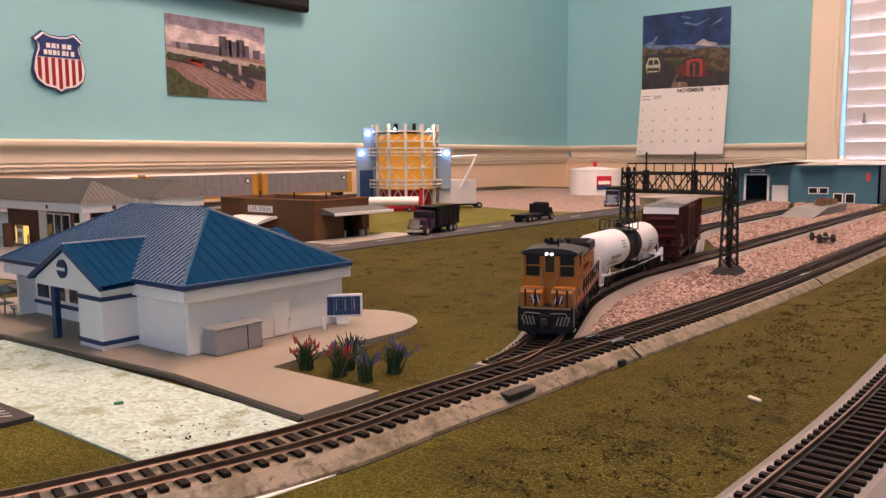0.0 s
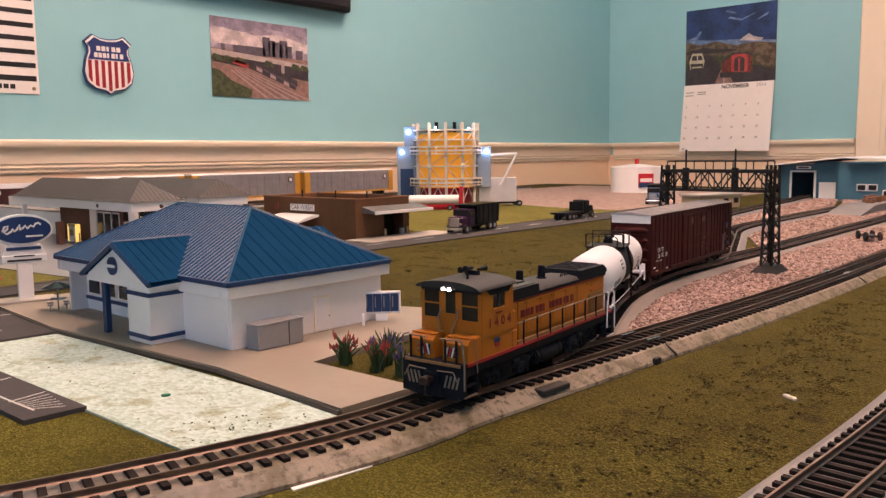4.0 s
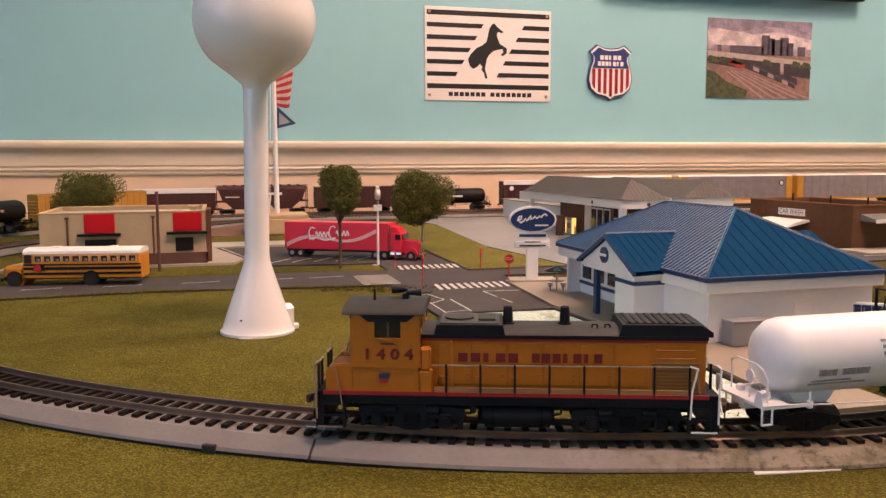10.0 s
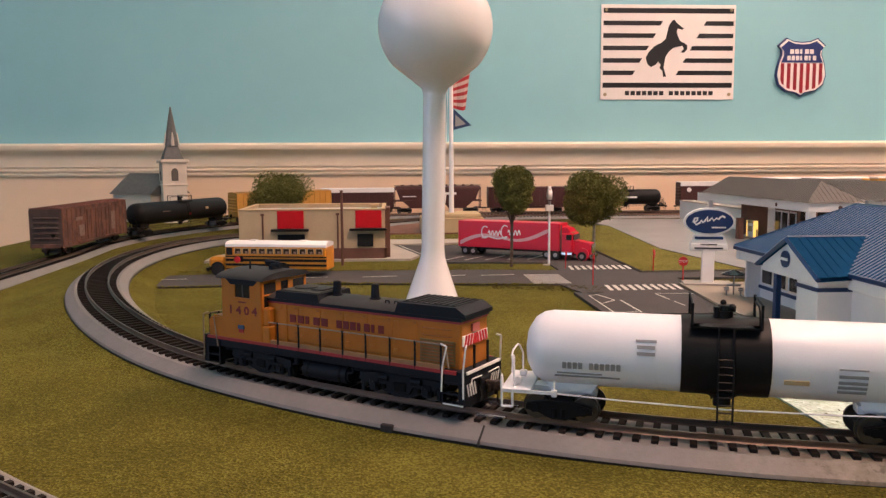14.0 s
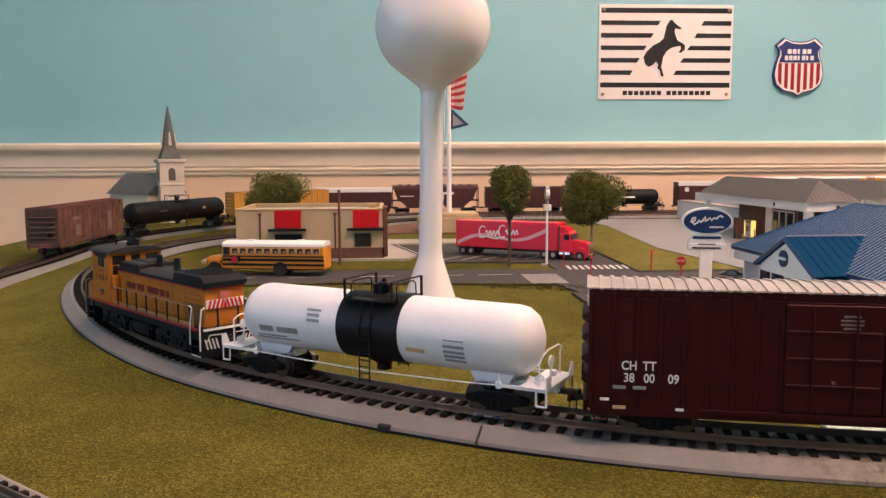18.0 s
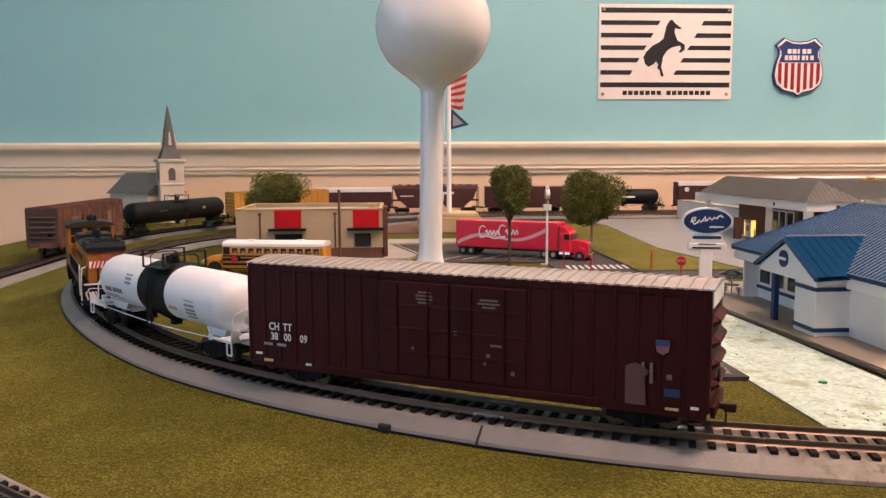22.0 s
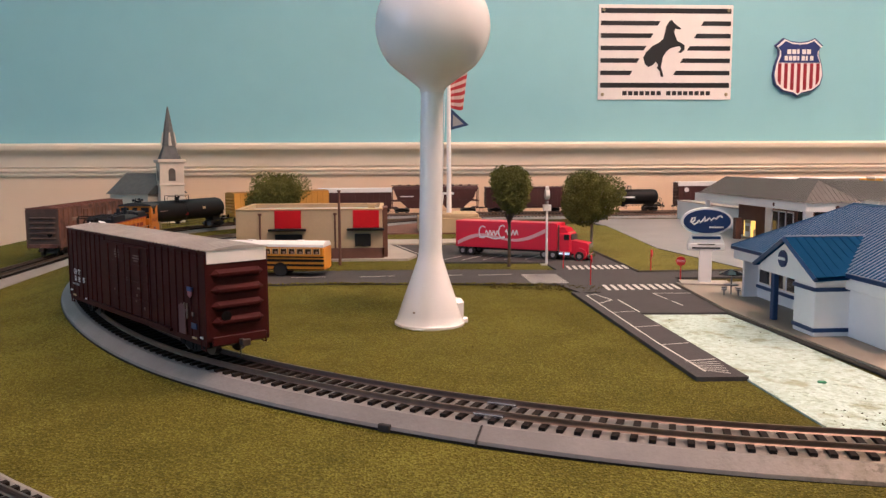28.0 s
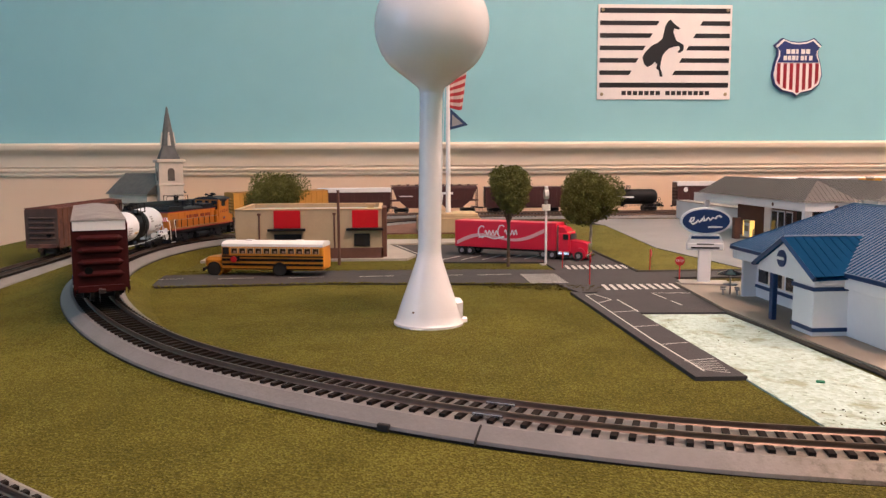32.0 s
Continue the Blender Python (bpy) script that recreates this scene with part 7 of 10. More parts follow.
part("body", G().box(0, 0, 0, 0.025, 0.290, 0.0345, 0.0005), M_WWALL, wb)
part("roof_edge", G().box(-0.0012, -0.0012, 0.0345, 0.0255, 0.2912, 0.0363), M_CRETE, wb, "grey flat roof edge")
part("wall_poster", G().box(0.004, -0.0006, 0.010, 0.020, 0.0002, 0.027), plain("faded_poster", (0.50, 0.27, 0.24), 0.7), wb, "faded pink poster")

# dump truck and flatbed on the far road
M_PURPLE = plain("purple_cab", (0.035, 0.008, 0.04), 0.35)


def work_truck(name, m, label, cab, dump):
    t = thing(name, m, label, "truck")
    part("chassis", G().box(-0.05, -0.006, 0.006, 0.045, 0.006, 0.0085), M_BLACK, t)
    part("cab", G().box(0.012, -0.0125, 0.007, 0.028, 0.0125, 0.031, 0.002), cab, t, "tall cab")
    part("hood", G().box(0.027, -0.0105, 0.007, 0.045, 0.0105, 0.0215, 0.002), cab, t)
    part("windscreen", G().box(0.0275, -0.011, 0.0225, 0.0285, 0.011, 0.0295), M_DARKWIN, t)
    part("grille", G().box(0.0448, -0.0075, 0.009, 0.0458, 0.0075, 0.0205), M_CHROME, t)
    part("bumper", G().box(0.045, -0.0125, 0.004, 0.0475, 0.0125, 0.008, 0.0005), M_CHROME, t)
    for s in (-1, 1):
        part("headlamp", G().cyl((0.0448, s * 0.0095, 0.0125), (0.0462, s * 0.0095, 0.0125), 0.0017, n=10), M_CHROME, t)
        part("side_window", G().box(0.016, s * 0.0125 - 0.0004, 0.0215, 0.026, s * 0.0125 + 0.0004, 0.029), M_DARKWIN, t)
        for x in (-0.040, -0.028, 0.036):
            wheel(t, x, s * 0.0115, 0.0056, 0.0048)
    if dump:
        part("dump_body", G().prism([(-0.052, 0.010), (0.008, 0.010), (0.010, 0.036), (-0.054, 0.036)], -0.0138, 0.0138, "y"), M_BLACK, t, "black high-sided dump body")
        for i in range(5):
            for s in (-1, 1):
                part("body_rib", G().box(-0.049 + i * 0.013, s * 0.0138 - 0.0006, 0.011, -0.047 + i * 0.013, s * 0.0138 + 0.0006, 0.036), M_BLACK, t)
        part("cab_guard", G().box(0.008, -0.0135, 0.034, 0.022, 0.0135, 0.036), M_BLACK, t)
        part("load", G().box(-0.050, -0.012, 0.034, 0.006, 0.012, 0.0362, 0.001), M_CLUMP, t, "dark load")
    else:
        part("flat_bed", G().box(-0.058, -0.0135, 0.010, 0.008, 0.0135, 0.0130, 0.0004), M_BLACK, t, "low black flat bed")
        part("headboard", G().box(0.004, -0.0135, 0.013, 0.007, 0.0135, 0.0285), M_BLACK, t)
    return t


work_truck("dump_truck", pose(0.985, 0.822, 0.0018, 0, 0, 190) @ Matrix.Scale(1.15, 4), "purple dump truck with black tipping body", M_PURPLE, True)
work_truck("flatbed_truck", pose(1.275, 0.818, 0.0018, 0, 0, 2) @ Matrix.Scale(1.05, 4), "dark flatbed truck with empty low bed", M_BLACK, False)
work_truck("blue_truck", pose(1.765, 0.905, 0.0012, 0, 0, 200) @ Matrix.Scale(1.2, 4), "dark blue heavy truck parked on gravel", M_NAVY, True)

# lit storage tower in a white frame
# the orange shell emits by itself, replacing lamplight on it; no lamp stands inside
M_ORANGE = material("emissive_orange_tank", (0.72, 0.30, 0.02), 0.5, vary=0.06, scale=40, emit=(1.0, 0.40, 0.02), strength=0.45)
M_LED = material("led_glow", (0.8, 0.9, 1.0), 0.4, emit=(0.40, 0.68, 1.0), strength=18)
M_FRAMEW = material("cream_lattice", (0.78, 0.70, 0.60), 0.5, vary=0.04, scale=60)
M_SLATE = material("blue_grey_panel", (0.26, 0.34, 0.42), 0.5, vary=0.06, scale=40)
go = thing("storage_tower", pose(1.405, 1.235, 0, 0, 0, -49), "orange storage tank in a white lattice, lit blue", "storage tower")
part("tank", G().lathe([(0.060, 0.046), (0.060, 0.158), (0.055, 0.164), (0.012, 0.168)], 40), M_ORANGE, go, "orange round tank, its glow put in as emission", smooth=True)
part("lower_drum", G().cyl((0, 0, 0.0), (0, 0, 0.046), 0.057, n=32), plain("dark_red", (0.42, 0.012, 0.03), 0.5), go, "red lower drum")
for z in (0.093, 0.150, 0.171):
    part("ring_beam", G().lathe([(0.069, z - 0.0015), (0.074, z - 0.0015), (0.074, z + 0.0015), (0.069, z + 0.0015), (0.069, z - 0.0015)], 40), M_FRAMEW, go, "white ring beam")
for z in (0.050, 0.119):
    dk = part("walkway_deck", G().lathe([(0.066, z), (0.082, z), (0.082, z + 0.002), (0.066, z + 0.002), (0.066, z)], 36), M_FRAMEW, go, "white walkway deck")
    for h in (0.008, 0.0165):
        part("deck_rail", G().lathe([(0.081, z + h - 0.0018), (0.0825, z + h - 0.0018), (0.0825, z + h + 0.0018), (0.081, z + h + 0.0018), (0.081, z + h - 0.0018)], 36), M_FRAMEW, dk)
    for i in range(24):
        x, y = 0.0815 * math.cos(i * math.pi / 12), 0.0815 * math.sin(i * math.pi / 12)
        part("baluster", G().box(x - 0.0011, y - 0.0011, z, x + 0.0011, y + 0.0011, z + 0.018), M_FRAMEW, dk)
for i in range(12):
    a = i * math.pi / 6
    x, y = 0.0715 * math.cos(a), 0.0715 * math.sin(a)
    part("post", G().box(x - 0.0030, y - 0.0030, 0, x + 0.0030, y + 0.0030, 0.187, 0.0006), M_FRAMEW, go, "white lattice post")
    b = (i + 1) * math.pi / 6
    x2, y2 = 0.0715 * math.cos(b), 0.0715 * math.sin(b)
    for pts in ([(x, y, 0.137), (x2, y2, 0.170)], [(x, y, 0.093), (x2, y2, 0.050)], [(x, y, 0.093), (x2, y2, 0.119)], [(x, y, 0.012), ((x + x2) / 2, (y + y2) / 2, 0.048), (x2, y2, 0.012)]):
        part("brace", G().rod(pts, 0.0011, 4), M_FRAMEW, go, "thin white brace")
    if i % 2 == 0:
        part("joint_plate", G().ball((x * 1.03, y * 1.03, 0.093), 0.0060, 8), M_FRAMEW, go, "round white joint")
part("left_panel", G().box(-0.108, -0.02, 0.040, -0.066, 0.02, 0.137, 0.001).box(-0.092, -0.018, 0.137, -0.066, 0.018, 0.181, 0.001), M_SLATE, go, "pale blue-grey side panel")
part("left_leg", G().box(-0.108, -0.02, 0, -0.100, 0.02, 0.040).box(-0.076, -0.02, 0, -0.066, 0.02, 0.040), M_SLATE, go)
part("dark_bay", G().box(-0.101, -0.0212, 0.020, -0.072, -0.0198, 0.088), M_NAVY, go, "dark blue recess")
part("right_panel", G().box(0.068, -0.018, 0.045, 0.100, 0.018, 0.135, 0.001), M_SLATE, go, "pale blue-grey side panel")
for x, y, z, r in ((-0.097, -0.024, 0.124, 0.0046), (-0.082, -0.023, 0.168, 0.0052), (0.090, -0.022, 0.124, 0.0052), (-0.022, -0.066, 0.176, 0.0022), (0.050, -0.052, 0.174, 0.0022), (0.0, 0.066, 0.176, 0.0022)):
    part("led_lamp", G().ball((x, y, z), r, 8), M_LED, go, "glowing blue-white lamp")
    d = bpy.data.lights.new("led_light", "POINT")
    d.energy, d.color, d.shadow_soft_size = (0.016 if z > 0.17 else 0.008), ((1.0, 0.86, 0.66) if z > 0.17 else (0.55, 0.75, 1.0)), 0.006
    lo = new("led_light", d)
    lo.matrix_world = go.matrix_world @ pose(x * 1.12, y * 1.12 - (0.008 if z < 0.17 else 0), z)
part("crane_boom", G().rod([(0.098, -0.005, 0.116), (0.158, -0.012, 0.119)], 0.0030, 6).rod([(0.158, -0.012, 0.119), (0.122, -0.015, 0.050)], 0.0026, 6), M_WHITE, go, "white folding boom")
for x in (-0.02, 0.02):
    part("top_fitting", G().cyl((x, 0, 0.165), (x, 0, 0.19), 0.004, n=8), M_BLACK, go)
part("red_cradle", G().box(-0.05, -0.082, 0, 0.02, -0.066, 0.012).box(0.028, -0.078, 0, 0.036, -0.066, 0.05), plain("bright_red", (0.5, 0.01, 0.02), 0.45), go, "red steel cradle")

tk = thing("tanker_trailer", pose(1.298, 1.200, 0.0012, 0, 0, -46) @ Matrix.Scale(1.12, 4), "long white tanker trailer on black wheels", "trailer")
part("barrel", G().cyl((-0.062, 0, 0.020), (0.062, 0, 0.020), 0.0088, n=20), M_WHITE, tk, "white round barrel", smooth=True)
part("frame", G().box(-0.06, -0.006, 0.007, 0.06, 0.006, 0.011), M_RED, tk, "red frame")
for s in (-1, 1):
    for x in (-0.048, -0.036, 0.045):
        wheel(tk, x, s * 0.009, 0.005, 0.004)
bt = thing("box_trailer", pose(1.492, 1.162, 0.0012, 0, 0, -38) @ Matrix.Scale(1.28, 4), "plain white box trailer beside the storage tower", "trailer")
part("box", G().box(-0.034, -0.016, 0.008, 0.034, 0.016, 0.050, 0.0008), plain("pale_grey_box", (0.66, 0.63, 0.63), 0.5), bt, "pale grey box")
part("chassis", G().box(-0.03, -0.010, 0.005, 0.044, 0.010, 0.008), M_BLACK, bt)
for s in (-1, 1):
    for x in (-0.022, 0.04):
        wheel(bt, x, s * 0.013, 0.005, 0.004)

# round white tank with a red and blue badge
pt = thing("storage_tank", pose(2.245, 1.205, 0.0012), "round white storage tank with red and blue badge", "storage tank")
part("shell", G().cyl((0, 0, 0), (0, 0, 0.072), 0.076, n=40), M_WHITE, pt, "white tank shell", smooth=True)
part("lid", G().lathe([(0.077, 0.071), (0.077, 0.0745), (0.02, 0.082), (0.002, 0.083)], 40), M_WHITE, pt)
part("red_vent", G().cyl((0, 0, 0.08), (0, 0, 0.098), 0.006, n=12), M_RED, pt)
badge = part("badge", G().box(-0.022, -0.0778, 0.016, 0.022, -0.0735, 0.056), plain("badge_red", (0.55, 0.02, 0.03), 0.4), pt, "red and blue square badge", m=pose(0, 0, 0, 0, 0, -42))
part("badge_wave", G().box(-0.018, -0.0786, 0.032, 0.018, -0.0776, 0.042, 0.0003), M_WHITE, badge)
part("badge_blue", G().box(-0.022, -0.0784, 0.016, 0.022, -0.0777, 0.029), M_NAVY, badge)

# low tan yard office
yo = thing("yard_office", pose(1.70, 0.745, 0, 0, 0, -20), "low tan yard office with pale flat roof", "office")
part("walls", G().box(-0.06, -0.025, 0, 0.06, 0.025, 0.026, 0.0005), M_TANW, yo)
part("roof", G().box(-0.064, -0.03, 0.026, 0.064, 0.03, 0.030, 0.0005), M_CRETE, yo)
for x in (-0.03, 0.01, 0.04):
    part("window", G().box(x, -0.0256, 0.010, x + 0.014, -0.0246, 0.020), M_DARKWIN, yo)

# blue metal shed
M_SHED = material("blue_metal_siding", (0.045, 0.14, 0.20), 0.45, vary=0.06, scale=40)
sd = thing("engine_shed", pose(2.11, 0, 0), "blue metal engine shed with white trim and roof", "shed")
part("west_wall_north", G().box(0, 0.715, 0, 0.004, 0.742, 0.083).box(0, 0.60, 0.0, 0.004, 0.658, 0.092).box(0, 0.658, 0.067, 0.004, 0.715, 0.085), M_SHED, sd, "blue corrugated wall")
part("annex_wall", G().box(-0.03, 0.405, 0, -0.026, 0.60, 0.092).box(-0.03, 0.598, 0, 0.0, 0.602, 0.092), M_SHED, sd, "blue corrugated wall")
part("north_wall", G().box(0, 0.738, 0, 0.4, 0.742, 0.083), M_SHED, sd)
part("south_wall", G().box(-0.03, 0.405, 0, 0.4, 0.409, 0.092), M_SHED, sd)
part("east_wall", G().box(0.396, 0.405, 0, 0.40, 0.742, 0.083), M_SHED, sd)
part("roof", G().prism([(0.735 + 0.016, 0.083), (0.735 + 0.016, 0.086), (0.59, 0.103), (0.395, 0.095), (0.395, 0.092), (0.59, 0.100)], -0.042, 0.41, "x"), M_WHITE, sd, "white low-pitched roof")
part("door_frame", G().box(-0.002, 0.712, 0, 0.001, 0.717, 0.07).box(-0.002, 0.655, 0, 0.001, 0.660, 0.07).box(-0.002, 0.655, 0.066, 0.001, 0.717, 0.070), M_WHITE, sd, "white door frame")
part("sign_panel", G().box(-0.002, 0.668, 0.074, 0.001, 0.702, 0.081), M_WHITE, sd, "white sign with dark bar")
part("sign_text_bar", G().box(-0.003, 0.673, 0.076, -0.0015, 0.697, 0.079), M_INK, sd)
part("roller_door", G().box(-0.002, 0.604, 0, 0.001, 0.648, 0.042, 0.0004), M_WHITE, sd, "white roller door")
part("annex_awning", G().box(-0.052, 0.50, 0.088, -0.03, 0.575, 0.092), M_SHED, sd)
for y, z0, z1 in ((0.535, 0.024, 0.04), (0.512, 0.024, 0.04), (0.455, 0.004, 0.027), (0.480, 0.004, 0.027)):
    w = part("window", G().box(-0.0325, y, z0, -0.029, y + 0.021, z1), M_WHITE, sd, "white framed window")
    part("window_pane", G().box(-0.0332, y + 0.002, z0 + 0.002, -0.032, y + 0.019, z1 - 0.002), M_DARKWIN, w)
part("wall_notice", G().box(-0.0315, 0.425, 0.055, -0.0295, 0.434, 0.075), plain("notice_red", (0.45, 0.08, 0.05), 0.5), sd)
rp = thing("loading_ramp", pose(1.70, 0.452, 0.001), "grey concrete loading ramp with buffer", "ramp")
part("ramp_body", G().prism([(-0.14, 0), (0.14, 0), (0.14, 0.016), (-0.02, 0.016)], -0.030, 0.030, "y"), M_BED, rp, "grey sloped concrete body")
for i in range(5):
    crate = thing("scrap_load", pose(1.735 + 0.022 * i, 0.445 + 0.012 * (i % 2), 0.017, 0, 0, 25 * i), "rusty crate of scrap on the ramp", "crate", "scrap crates")
    part("crate_body", G().box(-0.008, -0.006, 0, 0.008, 0.006, 0.007 + 0.002 * (i % 3), 0.0005), M_BROWN, crate)
    part("crate_top", G().box(-0.006, -0.004, 0.007, 0.006, 0.004, 0.011 + 0.002 * (i % 2), 0.001), M_BRKB, crate)

# signal bridge
M_IRON = material("black_iron_plastic", (0.006, 0.005, 0.005), 0.6, vary=0.15, scale=80)
sb = thing("signal_bridge", pose(0.812, 0.365, 0, 0, 0, 0), "black lattice signal bridge over the siding", "signal bridge")
YA, YB, ZL, ZT = -0.052, 0.055, 0.080, 0.0985
for y in (YA, YB):
    part("footing", G().add([(-0.020, y - 0.015, 0), (0.020, y - 0.015, 0), (0.020, y + 0.015, 0), (-0.020, y + 0.015, 0), (-0.012, y - 0.007, 0.0095), (0.012, y - 0.007, 0.0095), (0.012, y + 0.007, 0.0095), (-0.012, y + 0.007, 0.0095)], [(0, 3, 2, 1), (4, 5, 6, 7), (0, 1, 5, 4), (1, 2, 6, 5), (2, 3, 7, 6), (3, 0, 4, 7)]), M_IRON, sb, "black tapered footing")
    legs = [((sx * 0.0105, y + sy * 0.0050, 0.006), (sx * 0.0055, y + sy * 0.0038, 0.105)) for sx in (-1, 1) for sy in (-1, 1)]
    lg = None
    for lo, hi in legs:
        lg = part("leg_post", G().cyl(lo, hi, 0.0015, n=4), M_IRON, sb, "black leg angle")
    g = G()
    at_z = lambda leg, z: tuple(leg[0][k] + (leg[1][k] - leg[0][k]) * (z - 0.006) / 0.099 for k in range(3))
    for i in range(8):
        z = 0.008 + i * 0.0118
        for p, q in ((0, 2), (1, 3), (0, 1), (2, 3)):
            g.rod([at_z(legs[p], z), at_z(legs[q], z + 0.0118)], 0.0007, 4)
            if p + q != 1 and p + q != 5:
                g.rod([at_z(legs[q], z), at_z(legs[p], z + 0.0118)], 0.0007, 4)
    part("leg_lacing", g, M_IRON, lg, "black lattice lacing", kind="stuff")
for x in (-0.009, 0.009):
    for z in (ZL, ZT):
        part("chord", G().box(x - 0.001, YA - 0.003, z - 0.001, x + 0.001, YB + 0.003, z + 0.001), M_IRON, sb, "black truss chord")
    n = 8
    for i in range(n):
        y0 = YA + (YB - YA) * i / n
        y1 = YA + (YB - YA) * (i + 1) / n
        a, b = ((ZL, ZT) if i % 2 == 0 else (ZT, ZL))
        part("truss_web", G().rod([(x, y0, a), (x, y1, b)], 0.0008, 5).rod([(x, y1, ZL), (x, y1, ZT)], 0.0006, 4), M_IRON, sb)
part("walkway", G().box(-0.010, YA - 0.003, ZT + 0.001, 0.010, YB + 0.003, ZT + 0.0022), M_IRON, sb, "black grating walkway")
for x in (-0.0095, 0.0095):
    rail_ = part("handrail", G().rod([(x, YA + 0.002, ZT + 0.0105), (x, YB - 0.004, ZT + 0.0105)], 0.0008, 5), M_IRON, sb)
    for i in range(6):
        y = YA + 0.002 + (YB - YA - 0.006) * i / 5
        part("baluster", G().rod([(x, y, ZT + 0.002), (x, y, ZT + 0.0105)], 0.0006, 4), M_IRON, rail_)
for y in (-0.020, 0.030):
    sgn = part("signal_head", G().box(-0.0135, y - 0.003, ZL + 0.001, -0.0095, y + 0.003, ZT + 0.004, 0.0005), M_IRON, sb, "black three-lamp signal head")
    for k in range(3):
        part("signal_hood", G().cyl((-0.0165, y, ZL + 0.006 + k * 0.006), (-0.0125, y, ZL + 0.006 + k * 0.006), 0.0019, n=10), M_IRON, sgn)
    part("ladder_mast", G().cyl((-0.0115, y, ZT), (-0.0115, y, ZT + 0.022), 0.0009, n=6), M_IRON, sb)

# loose wheelsets lying in the ballast
lw = thing("loose_truck", pose(1.155, 0.308, 0.0045, 0, 0, 35), "spare black wheel truck lying on ballast", "wheel truck")
for x in (-0.012, 0.012):
    part("axle", G().cyl((x, -0.010, 0.0055), (x, 0.010, 0.0055), 0.0012, n=8), M_IRON, lw)
    for s in (-1, 1):
        part("wheel", G().cyl((x, s * 0.0075, 0.0055), (x, s * 0.0098, 0.0055), 0.0056, n=16), plain("rusty_wheel", (0.05, 0.022, 0.016), 0.6) if (x, s) == (-0.012, -1) else M_IRON, lw)
part("bolster", G().box(-0.010, -0.008, 0.004, 0.010, 0.008, 0.0065, 0.001), M_IRON, lw)

# ---- rolling stock; x is ahead, z = 0 is the rail's top ----
M_TRUCK = material("black_truck_plastic", (0.0075, 0.007, 0.0075), 0.6, vary=0.15, scale=80, spec=0.12)
M_WHEEL = plain("wheel_metal", (0.10, 0.09, 0.085), 0.35, 0.8)
M_KNUCKLE = plain("dark_rusty_iron", (0.030, 0.015, 0.010), 0.6)
WR = 0.0052


def bogie(parent, x, wheelbase=0.0205, name="truck", mat=None, skirt=0.0):
    """A wheel truck with side frames, springs and two turning wheelsets."""
    mat = mat or M_TRUCK
    b = part(name, G().box(-0.0035, -0.0125, 0.0055, 0.0035, 0.0125, 0.0085, 0.0005), mat, parent, "black wheel truck", m=pose(x, 0, 0))
    for s in (-1, 1):
        y = s * 0.0118
        h = wheelbase / 2
        g = G().prism([(-h - 0.0035, 0.0045), (-h + 0.002, 0.0035), (-0.003, 0.0012 - skirt), (0.003, 0.0012 - skirt), (h - 0.002, 0.0035), (h + 0.0035, 0.0045), (h + 0.0035, 0.0068), (0.004, 0.0090), (-0.004, 0.0090), (-h - 0.0035, 0.0068)], y - 0.0011, y + 0.0011, "y")
        for k in (-1, 1):
            g.cyl((k * h, y - 0.0016, 0.0054), (k * h, y + 0.0016, 0.0054), 0.0018, n=10)
            g.cyl((k * 0.0016, y + s * 0.0006, 0.0022), (k * 0.0016, y + s * 0.0006, 0.0058), 0.0011, n=8)
        part("side_frame", g, mat, b)
    sets = []
    for k in (-1, 1):
        w = G()
        for s in (-1, 1):
            w.cyl((0, s * 0.0074, 0), (0, s * 0.0096, 0), WR, n=20).cyl((0, s * 0.0066, 0), (0, s * 0.0075, 0), WR + 0.0007, n=20)
        w.cyl((0, -0.0074, 0), (0, 0.0074, 0), 0.0011, n=8).box(-0.0006, -0.0100, -0.0032, 0.0006, 0.0100, 0.0032)
        sets.append(part("wheelset", w, M_WHEEL, b, "metal wheelset", m=pose(k * wheelbase / 2, 0, WR)))
    return b, sets


def coupler(parent, x, s):
    c = part("coupler", G().box(-0.007, -0.0011, 0.0085, 0.001, 0.0011, 0.0107).box(0.0, -0.0022, 0.0078, 0.0042, 0.0004, 0.0113, 0.0004).box(0.0028, -0.0022, 0.0078, 0.0048, 0.0024, 0.0113, 0.0004), M_KNUCKLE, parent, "rusty knuckle coupler", m=pose(x, 0, 0, 0, 0, 0 if s > 0 else 180))
    part("trip_pin", G().rod([(0.001, -0.0016, 0.0085), (0.001, -0.0016, 0.002), (-0.003, -0.0016, 0.0012)], 0.00035, 4), M_WHEEL, c)
    return c


def ladder(parent, mat, x, y, z0, z1, nx, ny, w=0.0055, n=7):
    """Stirrups and rungs standing off a side; (nx, ny) is the way along the wall."""
    g = G()
    ox, oy = -ny * 0.0009, nx * 0.0009
    for i in range(n):
        z = z0 + (z1 - z0) * i / (n - 1)
        g.rod([(x - nx * w / 2 + ox, y - ny * w / 2 + oy, z), (x + nx * w / 2 + ox, y + ny * w / 2 + oy, z)], 0.0003, 4)
    for k in (-1, 1):
        g.rod([(x + k * nx * w / 2 + ox, y + k * ny * w / 2 + oy, z0), (x + k * nx * w / 2 + ox, y + k * ny * w / 2 + oy, z1)], 0.0003, 4)
    return part("ladder", g, mat, parent)


